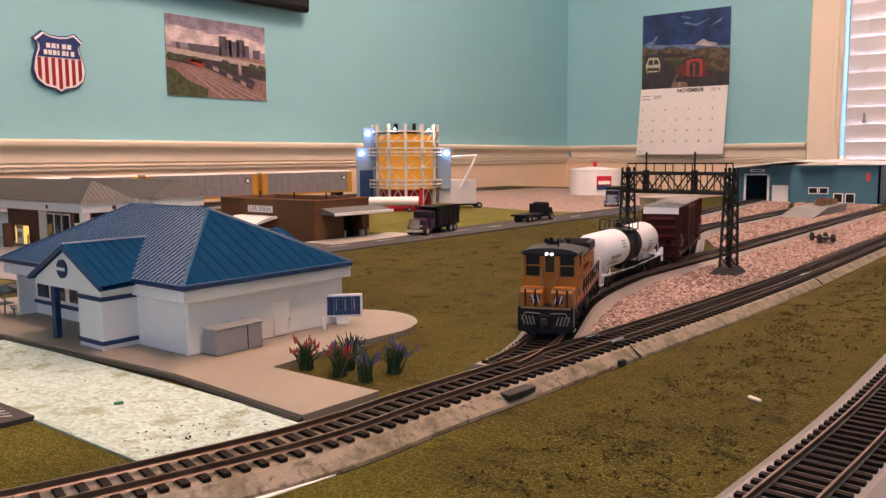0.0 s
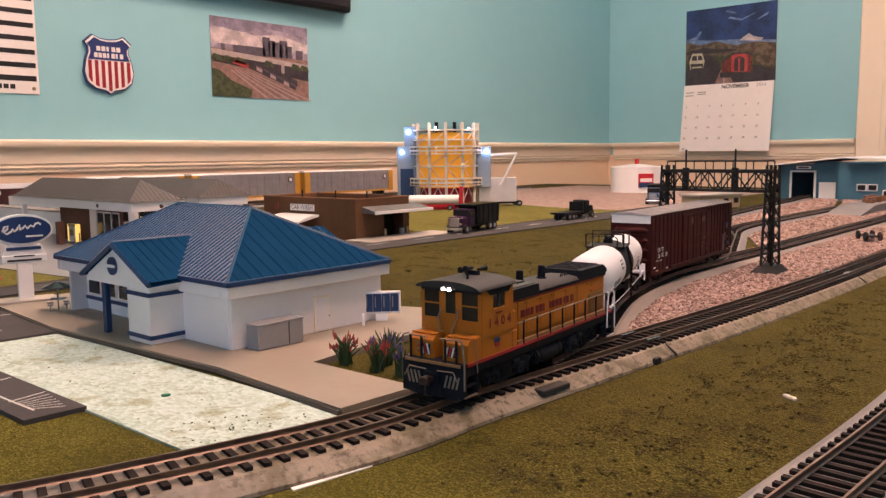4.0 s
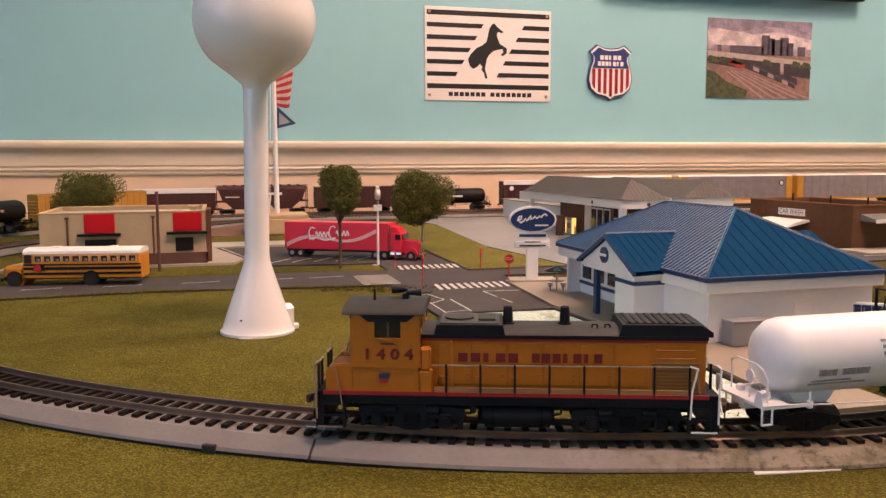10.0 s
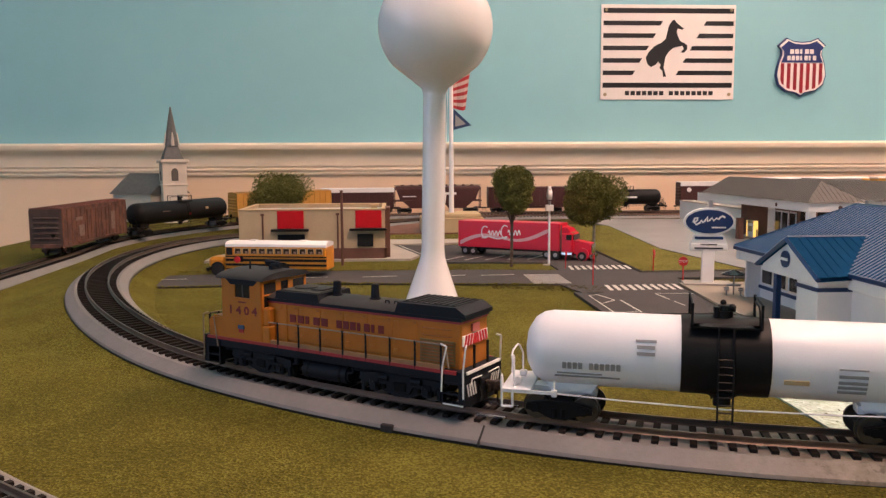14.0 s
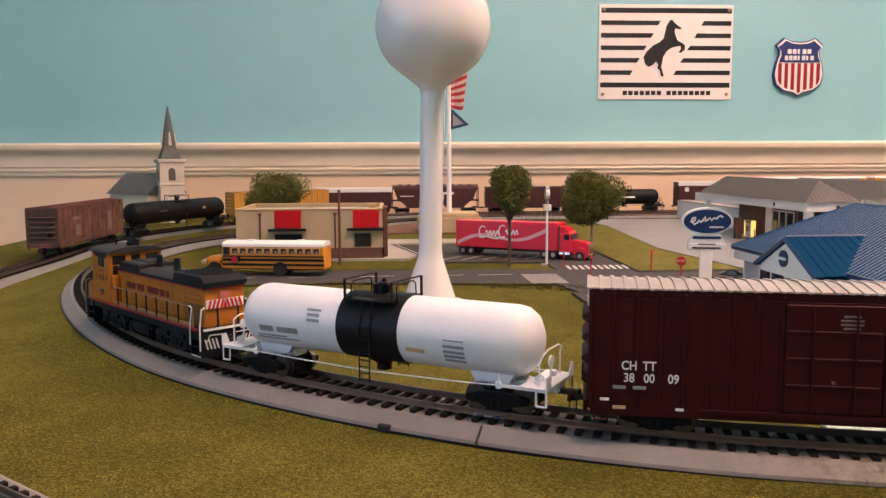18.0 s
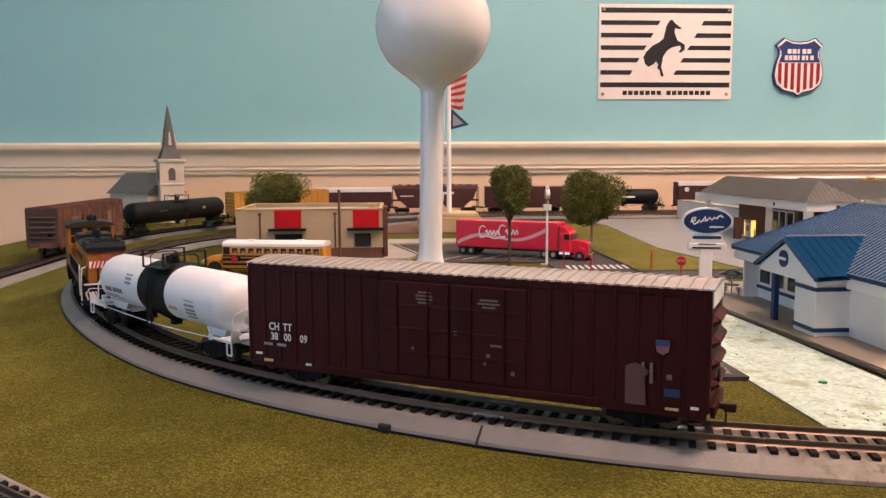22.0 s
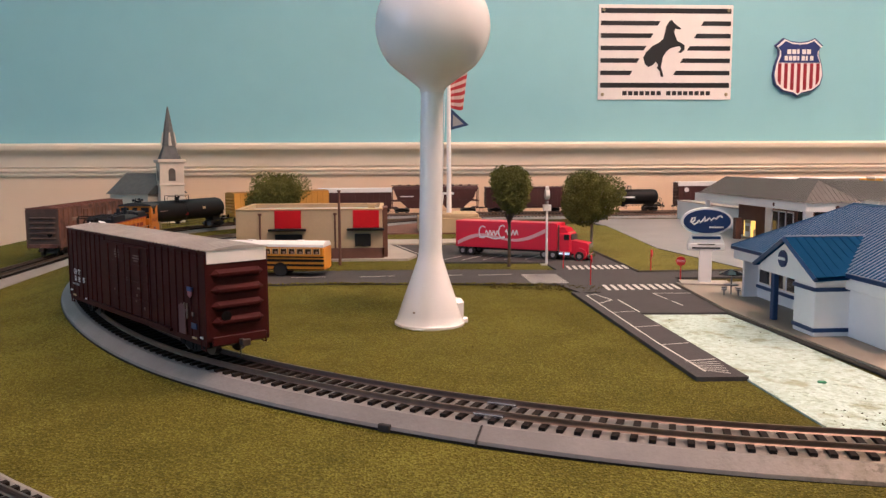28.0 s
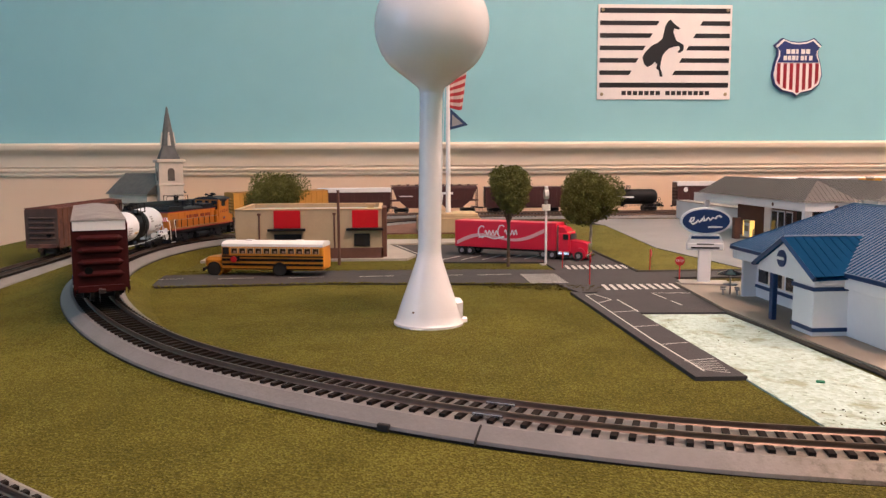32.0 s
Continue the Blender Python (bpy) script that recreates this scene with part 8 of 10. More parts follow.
def make_boxcar(name, L, W, z0, z1, mat, roofmat, label, posts=22, doors=True, end_ribs=5, truck_x=None, white_top=True, detail=True, endmat=None, rib_pitch=0.0095):
    t = thing(name, pose(0, 0, 0.009), label, "boxcar")
    h, w = L / 2, W / 2
    body = part("body", G().box(-h, -w, z0, h, w, z1 - 0.004, 0.0003), mat, t, "ribbed car body")
    part("upper_body", G().box(-h, -w, z1 - 0.004, h, w, z1 - 0.0006, 0.0003), mat, t)
    if white_top:
        for s in (-1, 1):
            part("white_end_panel", G().box(s * h - 0.0005, -w + 0.0004, z1 - 0.0075, s * h + 0.0005, w - 0.0004, z1 - 0.0006), M_WHITE, t, "white band above the end ribs")
    roof = part("roof", G().prism([(-w - 0.0003, z1 - 0.0008), (w + 0.0003, z1 - 0.0008), (0, z1 + 0.0008)], -h - 0.0006, h + 0.0006, "x"), roofmat, t, "pale ribbed roof")
    nr = max(8, int(L / rib_pitch))
    for i in range(nr + 1):
        x = -h + L * i / nr
        part("roof_rib", G().prism([(-w - 0.0005, z1 - 0.0010), (w + 0.0005, z1 - 0.0010), (w + 0.0005, z1 - 0.0003), (0, z1 + 0.0015), (-w - 0.0005, z1 - 0.0003)], x - 0.0008, x + 0.0008, "x"), roofmat, roof)
    for s in (-1, 1):
        for i in range(posts + 1):
            x = -h + 0.0008 + (L - 0.0016) * i / posts
            if doors and abs(x) < L * 0.165:
                continue
            part("side_post", G().box(x - 0.0007, s * w - 0.0009, z0, x + 0.0007, s * w + 0.0006, z1 - 0.0022, 0.0003), mat, body)
        if doors:
            for k in (-1, 1):
                d = part("door", G().box(k * L * 0.082 - L * 0.080, s * w - 0.001, z0 + 0.002, k * L * 0.082 + L * 0.080, s * w + 0.0011, z1 - 0.005, 0.0003), mat, t, "plug door")
                for j in range(1, 4):
                    z = z0 + 0.002 + (z1 - z0 - 0.007) * j / 4
                    part("door_rib", G().box(k * L * 0.082 - L * 0.077, s * w, z - 0.0006, k * L * 0.082 + L * 0.077, s * w + 0.0014, z + 0.0006, 0.0002), mat, d)
                for j in (-1, 1):
                    part("door_rod", G().rod([(k * L * 0.082 + j * L * 0.035, s * (w + 0.0017), z0 + 0.002), (k * L * 0.082 + j * L * 0.035, s * (w + 0.0017), z1 - 0.006)], 0.0004, 5), mat, d)
            part("door_track", G().box(-L * 0.3, s * w - 0.0009, z0 - 0.0002, L * 0.3, s * w + 0.0017, z0 + 0.0014), mat, t)
        part("side_sill", G().box(-h + 0.001, s * w - 0.0012, z0 - 0.0025, h - 0.001, s * w + 0.0002, z0 + 0.0004), mat, t)
    for s in (-1, 1):
        if endmat:
            part("end_panel", G().box(s * h - 0.0004, -w + 0.0005, z0 + 0.0005, s * h + 0.0004, w - 0.0005, z1 - 0.0015), endmat, body, "weathered end panel")
        for j in range(end_ribs):
            z = z0 + 0.006 + (z1 - z0 - 0.015) * (j + 0.5) / end_ribs
            r_ = (z1 - z0 - 0.015) / end_ribs * 0.30
            x = s * h
            rib = G().add([(x, yy, zz) for yy, zz in ((-w + 0.002, z), (-w + 0.005, z - r_), (w - 0.005, z - r_), (w - 0.002, z), (w - 0.005, z + r_), (-w + 0.005, z + r_))] + [(x + s * 0.0026, -w + 0.006, z - r_ * 0.25), (x + s * 0.0026, w - 0.006, z - r_ * 0.25), (x + s * 0.0026, w - 0.006, z + r_ * 0.25), (x + s * 0.0026, -w + 0.006, z + r_ * 0.25)],
                          [(1, 2, 7, 6), (2, 3, 7), (3, 8, 7), (3, 4, 8), (4, 5, 9, 8), (5, 0, 9), (0, 6, 9), (0, 1, 6), (6, 7, 8, 9), (0, 5, 4, 3, 2, 1)])
            part("end_rib", rib, endmat or mat, body)
        if detail:
            ladder(t, mat, s * (h + 0.0002), -s * (w - 0.0035), z0, z0 + 0.016, 0, s, n=5)
            for sy in (-1, 1):
                ladder(t, mat, s * (h - 0.005), sy * w, z0, z0 + 0.016, -sy, 0, n=5)
                part("stirrup", G().rod([(s * (h - 0.0075), sy * w, z0), (s * (h - 0.0075), sy * w, z0 - 0.0045), (s * (h - 0.0025), sy * w, z0 - 0.0045), (s * (h - 0.0025), sy * w, z0)], 0.0004, 4), mat, t)
            part("brake_wheel", G().lathe([(0.0022, -0.0003), (0.0027, -0.0003), (0.0027, 0.0003), (0.0022, 0.0003), (0.0022, -0.0003)], 16), M_TRUCK, t, m=pose(s * (h + 0.0022), w * 0.45, z0 + 0.013, 0, 90, 0))
            part("end_sill", G().box(min(s * h, s * h + s * 0.0018), -w + 0.002, z0 - 0.002, max(s * h, s * h + s * 0.0018), w - 0.002, z0 + 0.0025, 0.0003), mat, t)
        coupler(t, s * (h + 0.0035), s)
    part("centre_sill", G().box(-h * 0.75, -0.004, z0 - 0.0045, h * 0.75, 0.004, z0), M_TRUCK, t, "black centre sill")
    tx = truck_x or h * 0.74
    trucks = [bogie(t, k * tx) for k in (-1, 1)]
    return t, trucks


def make_tank(name, L, R, zc, mat, sadmat, label, band=None, frame_end=0.010, truck_x=None, platform=True):
    t = thing(name, pose(0, 0, 0.009), label, "tank car")
    h = L / 2 - frame_end
    g = G()
    prof = [(0.001, -h), (R * 0.5, -h + 0.0012), (R * 0.80, -h + 0.0040), (R * 0.95, -h + 0.0075), (R, -h + 0.0115), (R, h - 0.0115), (R * 0.95, h - 0.0075), (R * 0.80, h - 0.0040), (R * 0.5, h - 0.0012), (0.001, h)]
    g.m = Matrix.Translation((0, 0, zc)) @ Matrix.Rotation(radians(90), 4, "Y")
    part("barrel", g.lathe(prof, 48), mat, t, "round tank barrel", smooth=True)
    if band:
        g = G()
        g.m = Matrix.Translation((0, 0, zc)) @ Matrix.Rotation(radians(90), 4, "Y")
        part("dark_band", g.lathe([(R * 0.98, -band), (R + 0.0004, -band), (R + 0.0004, band), (R * 0.98, band)], 48), M_BLACK, t, "black painted middle band", smooth=True)
    for s in (-1, 1):
        x = s * (h - 0.020)
        part("saddle", G().prism([(x - 0.008, 0.0115), (x + 0.008, 0.0115), (x + 0.012, zc - R * 0.72), (x - 0.012, zc - R * 0.72)], -0.0075, 0.0075, "y"), sadmat, t, "tank saddle")
        part("draft_sill", G().box(min(s * (h - 0.03), s * (h + frame_end - 0.003)), -0.0042, 0.0095, max(s * (h - 0.03), s * (h + frame_end - 0.003)), 0.0042, 0.0128), sadmat, t)
        e = part("end_platform", G().box(min(s * (h - 0.004), s * (h + frame_end - 0.003)), -0.0155, 0.0125, max(s * (h - 0.004), s * (h + frame_end - 0.003)), 0.0155, 0.0137, 0.0002), sadmat, t, "end platform")
        x1, xr = s * (h + frame_end - 0.0035), s * (h + 0.0035)
        for sy in (-1, 1):
            part("end_post", G().rod([(xr, sy * 0.0118, 0.0137), (xr, sy * 0.0118, 0.0225), (xr + s * 0.0012, sy * 0.0105, 0.0262), (xr + s * 0.0014, sy * 0.0060, 0.0278)], 0.00042, 5), sadmat, e, "bent end handrail")
            part("corner_gusset", G().prism([(sy * 0.0155, 0.0137), (sy * 0.0155, 0.0188), (sy * 0.0128, 0.0192), (sy * 0.0112, 0.0160), (sy * 0.0105, 0.0137)][::sy], min(x1, x1 + s * 0.0006), max(x1, x1 + s * 0.0006), "x"), sadmat, e, "corner plate")
            part("stirrup", G().rod([(x1, sy * 0.0152, 0.0137), (x1, sy * 0.0152, 0.0062), (x1 - s * 0.0044, sy * 0.0152, 0.0062), (x1 - s * 0.0044, sy * 0.0152, 0.0137)], 0.00050, 4), sadmat, e)
            xb = s * (h - 0.0135)
            part("side_bracket", G().box(xb - 0.0012, sy * 0.0146 - 0.0008, 0.0112, xb + 0.0012, sy * 0.0146 + 0.0008, 0.0142, 0.0003).cyl((xb, sy * 0.0146, 0.0142), (xb, sy * 0.0146, 0.0178), 0.0006, 0.0003, 8), sadmat, t)
            part("deck_edge", G().box(min(x1, xb), sy * 0.0150 - 0.0005, 0.0122, max(x1, xb), sy * 0.0150 + 0.0005, 0.0134), sadmat, e)
            part("side_pipe", G().rod([(s * (h - 0.010), sy * 0.0150, 0.0128), (s * (h - 0.040), sy * 0.0146, 0.0116), (0, sy * 0.0140, 0.0106)], 0.00034, 5), sadmat, t)
        part("end_crossbar", G().rod([(xr + s * 0.0014, -0.0060, 0.0278), (xr + s * 0.0014, 0.0060, 0.0278)], 0.00042, 5), sadmat, e)
        part("brake_gear", G().box(min(s * (h + 0.001), s * (h + 0.004)), -0.0085, 0.0137, max(s * (h + 0.001), s * (h + 0.004)), -0.0055, 0.0162, 0.0004).cyl((s * (h + 0.0022), 0.0070, 0.0160), (s * (h + 0.0022), 0.0100, 0.0160), 0.0016, n=10), sadmat, e)
        part("brake_wheel", G().cyl((s * (h + 0.0050), 0.0030, 0.0225), (s * (h + 0.0056), 0.0030, 0.0225), 0.0026, n=14).rod([(s * (h + 0.0052), 0.0030, 0.0137), (s * (h + 0.0052), 0.0030, 0.0225)], 0.0004, 5), sadmat, e, "small brake wheel")
        coupler(t, s * (h + frame_end + 0.0005), s)
    if platform:
        top = zc + R
        dm = part("dome", G().cyl((0, 0, top - 0.0015), (0, 0, top + 0.0028), 0.0034, n=16).cyl((0, 0, top + 0.0028), (0, 0, top + 0.0050), 0.0026, n=16).cyl((-0.0042, 0, top + 0.0034), (0.0042, 0, top + 0.0034), 0.0011, n=10), M_BLACK, t, "black valve dome", smooth=True)
        part("valve", G().cyl((0.0030, 0.0022, top - 0.001), (0.0030, 0.0022, top + 0.0045), 0.0012, n=10).ball((-0.0028, 0.0024, top + 0.0045), 0.0015, 6).ball((0.0004, -0.0014, top + 0.0058), 0.0012, 6), M_BLACK, dm)
        pf = part("walk_platform", G().box(-0.0132, -0.0135, top - 0.0022, 0.0132, -0.0065, top - 0.0014).box(-0.0132, 0.0065, top - 0.0022, 0.0132, 0.0135, top - 0.0014).box(-0.0132, -0.0135, top - 0.0022, -0.010, 0.0135, top - 0.0014).box(0.010, -0.0135, top - 0.0022, 0.0132, 0.0135, top - 0.0014), M_BLACK, t, "black walkway round the dome")
        for sx in (-1, 1):
            for sy in (-1, 1):
                part("rail_post", G().box(sx * 0.0128 - 0.0005, sy * 0.013 - 0.0004, top - 0.002, sx * 0.0128 + 0.0005, sy * 0.013 + 0.0004, top + 0.0075), M_BLACK, pf)
            part("end_rail", G().rod([(sx * 0.0128, -0.013, top + 0.0073), (sx * 0.0128, 0.013, top + 0.0073)], 0.0004, 4), M_BLACK, pf)
            part("end_hoop", G().rod([(sx * 0.0126, -0.0085, top - 0.002), (sx * 0.0124, -0.0085, top + 0.0042), (sx * 0.0122, -0.0065, top + 0.0058), (sx * 0.0122, 0.0065, top + 0.0058), (sx * 0.0124, 0.0085, top + 0.0042), (sx * 0.0126, 0.0085, top - 0.002)], 0.00033, 5), M_BLACK, pf)
        for sy in (-1, 1):
            g = G()
            for k in (-1, 1):
                g.rod([(k * 0.0028, sy * (R + 0.0012), 0.006), (k * 0.0028, sy * (R + 0.0012), zc), (k * 0.0028, sy * 0.0135, top - 0.0015)], 0.0004, 4)
            for i in range(9):
                g.rod([(-0.0028, sy * (R + 0.0012), 0.007 + i * 0.0030), (0.0028, sy * (R + 0.0012), 0.007 + i * 0.0030)], 0.0003, 4)
            part("ladder", g, M_BLACK, t, "black side ladder")
        part("bottom_outlet", G().lathe([(0.0035, zc - R - 0.005), (0.0035, zc - R - 0.002), (0.0095, zc - R + 0.0015)], 14), M_BLACK, t, smooth=True)
    trucks = [bogie(t, k * (truck_x or (L / 2 - 0.028))) for k in (-1, 1)]
    return t, trucks


def make_hopper(name, L, mat, label):
    t = thing(name, pose(0, 0, 0.009), label, "hopper car")
    h, w = L / 2, 0.0175
    body = part("body", G().prism([(-h + 0.012, 0.030), (-h * 0.62, 0.010), (-h * 0.25, 0.010), (-h * 0.18, 0.018), (-h * 0.1, 0.010), (h * 0.1, 0.010), (h * 0.18, 0.018), (h * 0.25, 0.010), (h * 0.62, 0.010), (h - 0.012, 0.030), (h - 0.004, 0.052), (-h + 0.004, 0.052)], -w * 0.96, w * 0.96, "y"), mat, t, "sloped hopper body")
    part("curved_roof", G().prism([(-w, 0.0495), (w, 0.0495), (w * 0.8, 0.055), (0, 0.0568), (-w * 0.8, 0.055)], -h + 0.003, h - 0.003, "x"), mat, t, smooth=True)
    part("running_board", G().box(-h, -0.006, 0.0575, h, 0.006, 0.0583), mat, t)
    for i in range(9):
        part("roof_hatch", G().cyl((-h * 0.8 + i * h * 0.2, 0.0085, 0.055), (-h * 0.8 + i * h * 0.2, 0.0085, 0.0592), 0.0032, n=10), mat, t)
    for s in (-1, 1):
        for i in range(11):
            x = -h * 0.86 + i * h * 0.172
            part("side_rib", G().box(x - 0.0006, s * w * 0.96 - 0.0009, 0.026, x + 0.0006, s * w * 0.96 + 0.0009, 0.051), mat, body)
        part("side_sill", G().box(-h, s * w - 0.0012, 0.0245, h, s * w + 0.0006, 0.0268), mat, t)
        part("name_bar", G().box(-h * 0.1, s * w - 0.0003, 0.0385, h * 0.42, s * w + 0.0004, 0.0435), M_WHITE, t, "white lettering bar")
        part("number_bar", G().box(-h * 0.8, s * w - 0.0003, 0.034, -h * 0.5, s * w + 0.0004, 0.036), M_WHITE, t)
        part("end_frame", G().box(min(s * h, s * (h - 0.012)), -0.014, 0.0105, max(s * h, s * (h - 0.012)), 0.014, 0.0125).box(s * (h - 0.002) - 0.0008, -0.014, 0.012, s * (h - 0.002) + 0.0008, -0.012, 0.054).box(s * (h - 0.002) - 0.0008, 0.012, 0.012, s * (h - 0.002) + 0.0008, 0.014, 0.054), mat, t)
        coupler(t, s * (h + 0.002), s)
    for k in (-1, 1):
        bogie(t, k * (h - 0.022))
    return t


def make_autorack(name, L, label):
    M_SIL, M_YC = material("silver_screen", (0.33, 0.31, 0.33), 0.4, 0.5, vary=0.12, scale=60), plain("rack_yellow", (0.52, 0.26, 0.02), 0.5)
    t = thing(name, pose(0, 0, 0.009), label, "autorack car")
    h, w = L / 2, 0.0175
    part("screen_side", G().box(-h, -w, 0.013, h, w, 0.067, 0.0005), M_SIL, t, "perforated silver side")
    part("rack_roof", G().prism([(-w, 0.067), (w, 0.067), (w * 0.8, 0.0705), (-w * 0.8, 0.0705)], -h, h, "x"), M_WHITE, t, "white roof")
    for s in (-1, 1):
        part("end_door", G().box(min(s * h, s * (h + 0.001)), -w, 0.013, max(s * h, s * (h + 0.001)), w, 0.066), M_YC, t, "yellow end door")
        part("end_post", G().box(s * (h - 0.009) - 0.008, -w - 0.0008, 0.013, s * (h - 0.009) + 0.008, w + 0.0008, 0.067, 0.0004), M_YC, t, "yellow end panel")
        for i in range(13):
            x = -h * 0.88 + i * h * 1.76 / 12
            part("side_post", G().box(x - 0.0006, s * w - 0.0006, 0.013, x + 0.0006, s * w + 0.0010, 0.067), M_SIL, t)
        for z in (0.026, 0.045):
            part("deck_rail", G().box(-h * 0.9, s * w - 0.0006, z, h * 0.9, s * w + 0.0009, z + 0.0012), M_SIL, t)
        part("side_sill", G().box(-h, s * w - 0.001, 0.009, h, s * w + 0.0012, 0.0135), M_YC, t)
        part("emblem_disc", G().cyl((h * 0.80, s * w, 0.050), (h * 0.80, s * (w + 0.0014), 0.050), 0.0075, n=18), M_INK, t)
        part("emblem_ring", G().cyl((h * 0.80, s * w, 0.050), (h * 0.80, s * (w + 0.0018), 0.050), 0.005, n=18), M_WHITE, t)
        coupler(t, s * (h + 0.004), s)
    for k in (-1, 1):
        bogie(t, k * h * 0.74)
    return t


def put(t, x, y, rz):
    t.matrix_world = pose(x, y, 0.009, 0, 0, rz)


# parked cars
M_RUST = material("rusty_brown_car", (0.145, 0.06, 0.035), 0.75, vary=0.35, scale=70, second=(0.07, 0.028, 0.02), bump=0.1)
M_RUSTY2 = material("oxide_panel", (0.20, 0.07, 0.04), 0.7, vary=0.3, scale=60)
M_PALE = material("faded_white_print", (0.22, 0.15, 0.12), 0.8, vary=0.3, scale=300)
M_DKGREY = material("weathered_end_paint", (0.075, 0.045, 0.032), 0.7, vary=0.3, scale=90)
rusty, _ = make_boxcar("weathered_boxcar", 0.217, 0.0370, 0.0125, 0.0570, M_RUST, M_RUSTY2, "rusty weathered brown boxcar parked on the outer track", posts=16, doors=True, white_top=False, end_ribs=5, endmat=M_DKGREY)
for s in (-1, 1):
    part("name_bar", G().box(0.050, s * 0.0190 - 0.0004, 0.0395, 0.072, s * 0.0190 + 0.0005, 0.0435), M_PALE, rusty, "faded lettering bar")
    part("emblem", G().box(-0.060, s * 0.0190 - 0.0004, 0.020, -0.046, s * 0.0190 + 0.0005, 0.044), M_PALE, rusty, "faded emblem shape")
    part("number_bar", G().box(0.046, s * 0.0190 - 0.0004, 0.020, 0.062, s * 0.0190 + 0.0005, 0.0335), M_PALE, rusty)
put(rusty, -0.3985, 1.075, -91)
blk_tank, _ = make_tank("black_tank_car", 0.247, 0.0165, 0.0325, M_BLACK, M_BLACK, "black tank car parked behind the boxcar")
for s in (-1, 1):
    part("name_bar", G().box(0.045, s * 0.0166 - 0.0006, 0.034, 0.062, s * 0.0166 + 0.0003, 0.0352), M_PALE, blk_tank)
    part("placard", G().box(-0.006, s * 0.0158 - 0.0008, 0.026, -0.003, s * 0.0158 + 0.0008, 0.029), M_RED, blk_tank)
    part("yellow_tag", G().box(-0.052, s * 0.0166 - 0.0006, 0.033, -0.045, s * 0.0166 + 0.0003, 0.0365), M_TAN, blk_tank)
put(blk_tank, -0.3375, 1.321, -113)
M_YBOX = material("yellow_boxcar_paint", (0.50, 0.25, 0.035), 0.5, vary=0.08, scale=60)
ybox, _ = make_boxcar("yellow_boxcar", 0.20, 0.034, 0.0125, 0.054, M_YBOX, M_YBOX, "dull yellow boxcar parked on the back track", posts=16, white_top=False, detail=False)
put(ybox, -0.205, 1.535, 38)
h1 = make_hopper("covered_hopper", 0.185, material("hopper_brown", (0.060, 0.013, 0.012), 0.55, vary=0.12, scale=60), "brown covered hopper car on the back track")
put(h1, 0.098, BACK_TRACK_Y, 0)
M_DBRN = material("dark_brown_boxcar", (0.055, 0.013, 0.012), 0.55, vary=0.1, scale=60)
b2, _ = make_boxcar("brown_boxcar", 0.165, 0.034, 0.0125, 0.053, M_DBRN, M_DBRN, "plain dark brown boxcar on the back track", posts=14, white_top=False, detail=False)
put(b2, 0.288, BACK_TRACK_Y, 0)
t2, _ = make_tank("small_tank_car", 0.172, 0.0162, 0.0300, M_BLACK, M_BLACK, "small black tank car on the back track")
part("name_bar", G().box(-0.02, -0.0170, 0.028, 0.02, -0.0156, 0.0315), M_WHITE, t2, "white lettering bar")
put(t2, 0.505, BACK_TRACK_Y, 0)
b3, _ = make_boxcar("brown_boxcar", 0.175, 0.034, 0.0125, 0.0615, M_DBRN, M_WHITE, "dark brown boxcar with white roof on the back track", posts=14, white_top=False, detail=False)
part("emblem_disc", G().cyl((-0.070, -0.0168, 0.045), (-0.070, -0.0185, 0.045), 0.005, n=16), M_WHITE, b3)
part("white_upper_band", G().box(-0.0885, -0.0186, 0.0530, 0.0885, -0.0154, 0.0625, 0.0004), M_WHITE, b3, "white band along the roof edge")
put(b3, 0.708, BACK_TRACK_Y, 0)
b4, _ = make_boxcar("maroon_boxcar", 0.151, 0.034, 0.0125, 0.0515, M_DBRN, M_WHITE, "maroon boxcar with bright white roof on the back track", posts=12, white_top=False, detail=False)
for s in (-1, 1):
    part("white_upper_band", G().box(-0.0770, s * 0.0170 - 0.0016, 0.0440, 0.0770, s * 0.0170 + 0.0016, 0.0530, 0.0004), M_WHITE, b4, "white band along the roof edge")
put(b4, -0.071, BACK_TRACK_Y, 4)
for x, L in ((0.925, 0.226), (1.2150, 0.315), (1.5515, 0.325)):
    a = make_autorack("autorack", L, "silver autorack car with yellow ends on the back track")
    put(a, x, BACK_TRACK_Y, 0)

# ---- the moving train ----
ROUTE = SPUR + LEAD[1:] + CURVE[1:]
CUM = [0.0]
for a, b in zip(ROUTE, ROUTE[1:]):
    CUM.append(CUM[-1] + math.dist(a, b))
SPLIT_S = min(zip((abs(p[0] - P0[0]) + abs(p[1] - P0[1]) for p in ROUTE), CUM))[1]


def on_route(s):
    """Place on the train's way; s is 0 at the switch and grows as the train rolls."""
    s += SPLIT_S
    i = max(k for k in range(len(CUM) - 1) if CUM[k] <= s)
    f = (s - CUM[i]) / (CUM[i + 1] - CUM[i])
    a, b = ROUTE[i], ROUTE[i + 1]
    return Vector((a[0] + (b[0] - a[0]) * f, a[1] + (b[1] - a[1]) * f, 0))


def heading(s):
    d = on_route(s + 0.004) - on_route(s - 0.004)
    return math.degrees(math.atan2(d.y, d.x))


def rolled(s, half):
    """Pose of a car whose middle is at s, riding on two trucks."""
    a, b = on_route(s - half), on_route(s + half)
    d, c = b - a, (a + b) / 2
    za, zb = level(a.x, a.y), level(b.x, b.y)
    return pose(c.x, c.y, RAIL_TOP + (za + zb) / 2, 0, 0, math.degrees(math.atan2(d.y, d.x)))


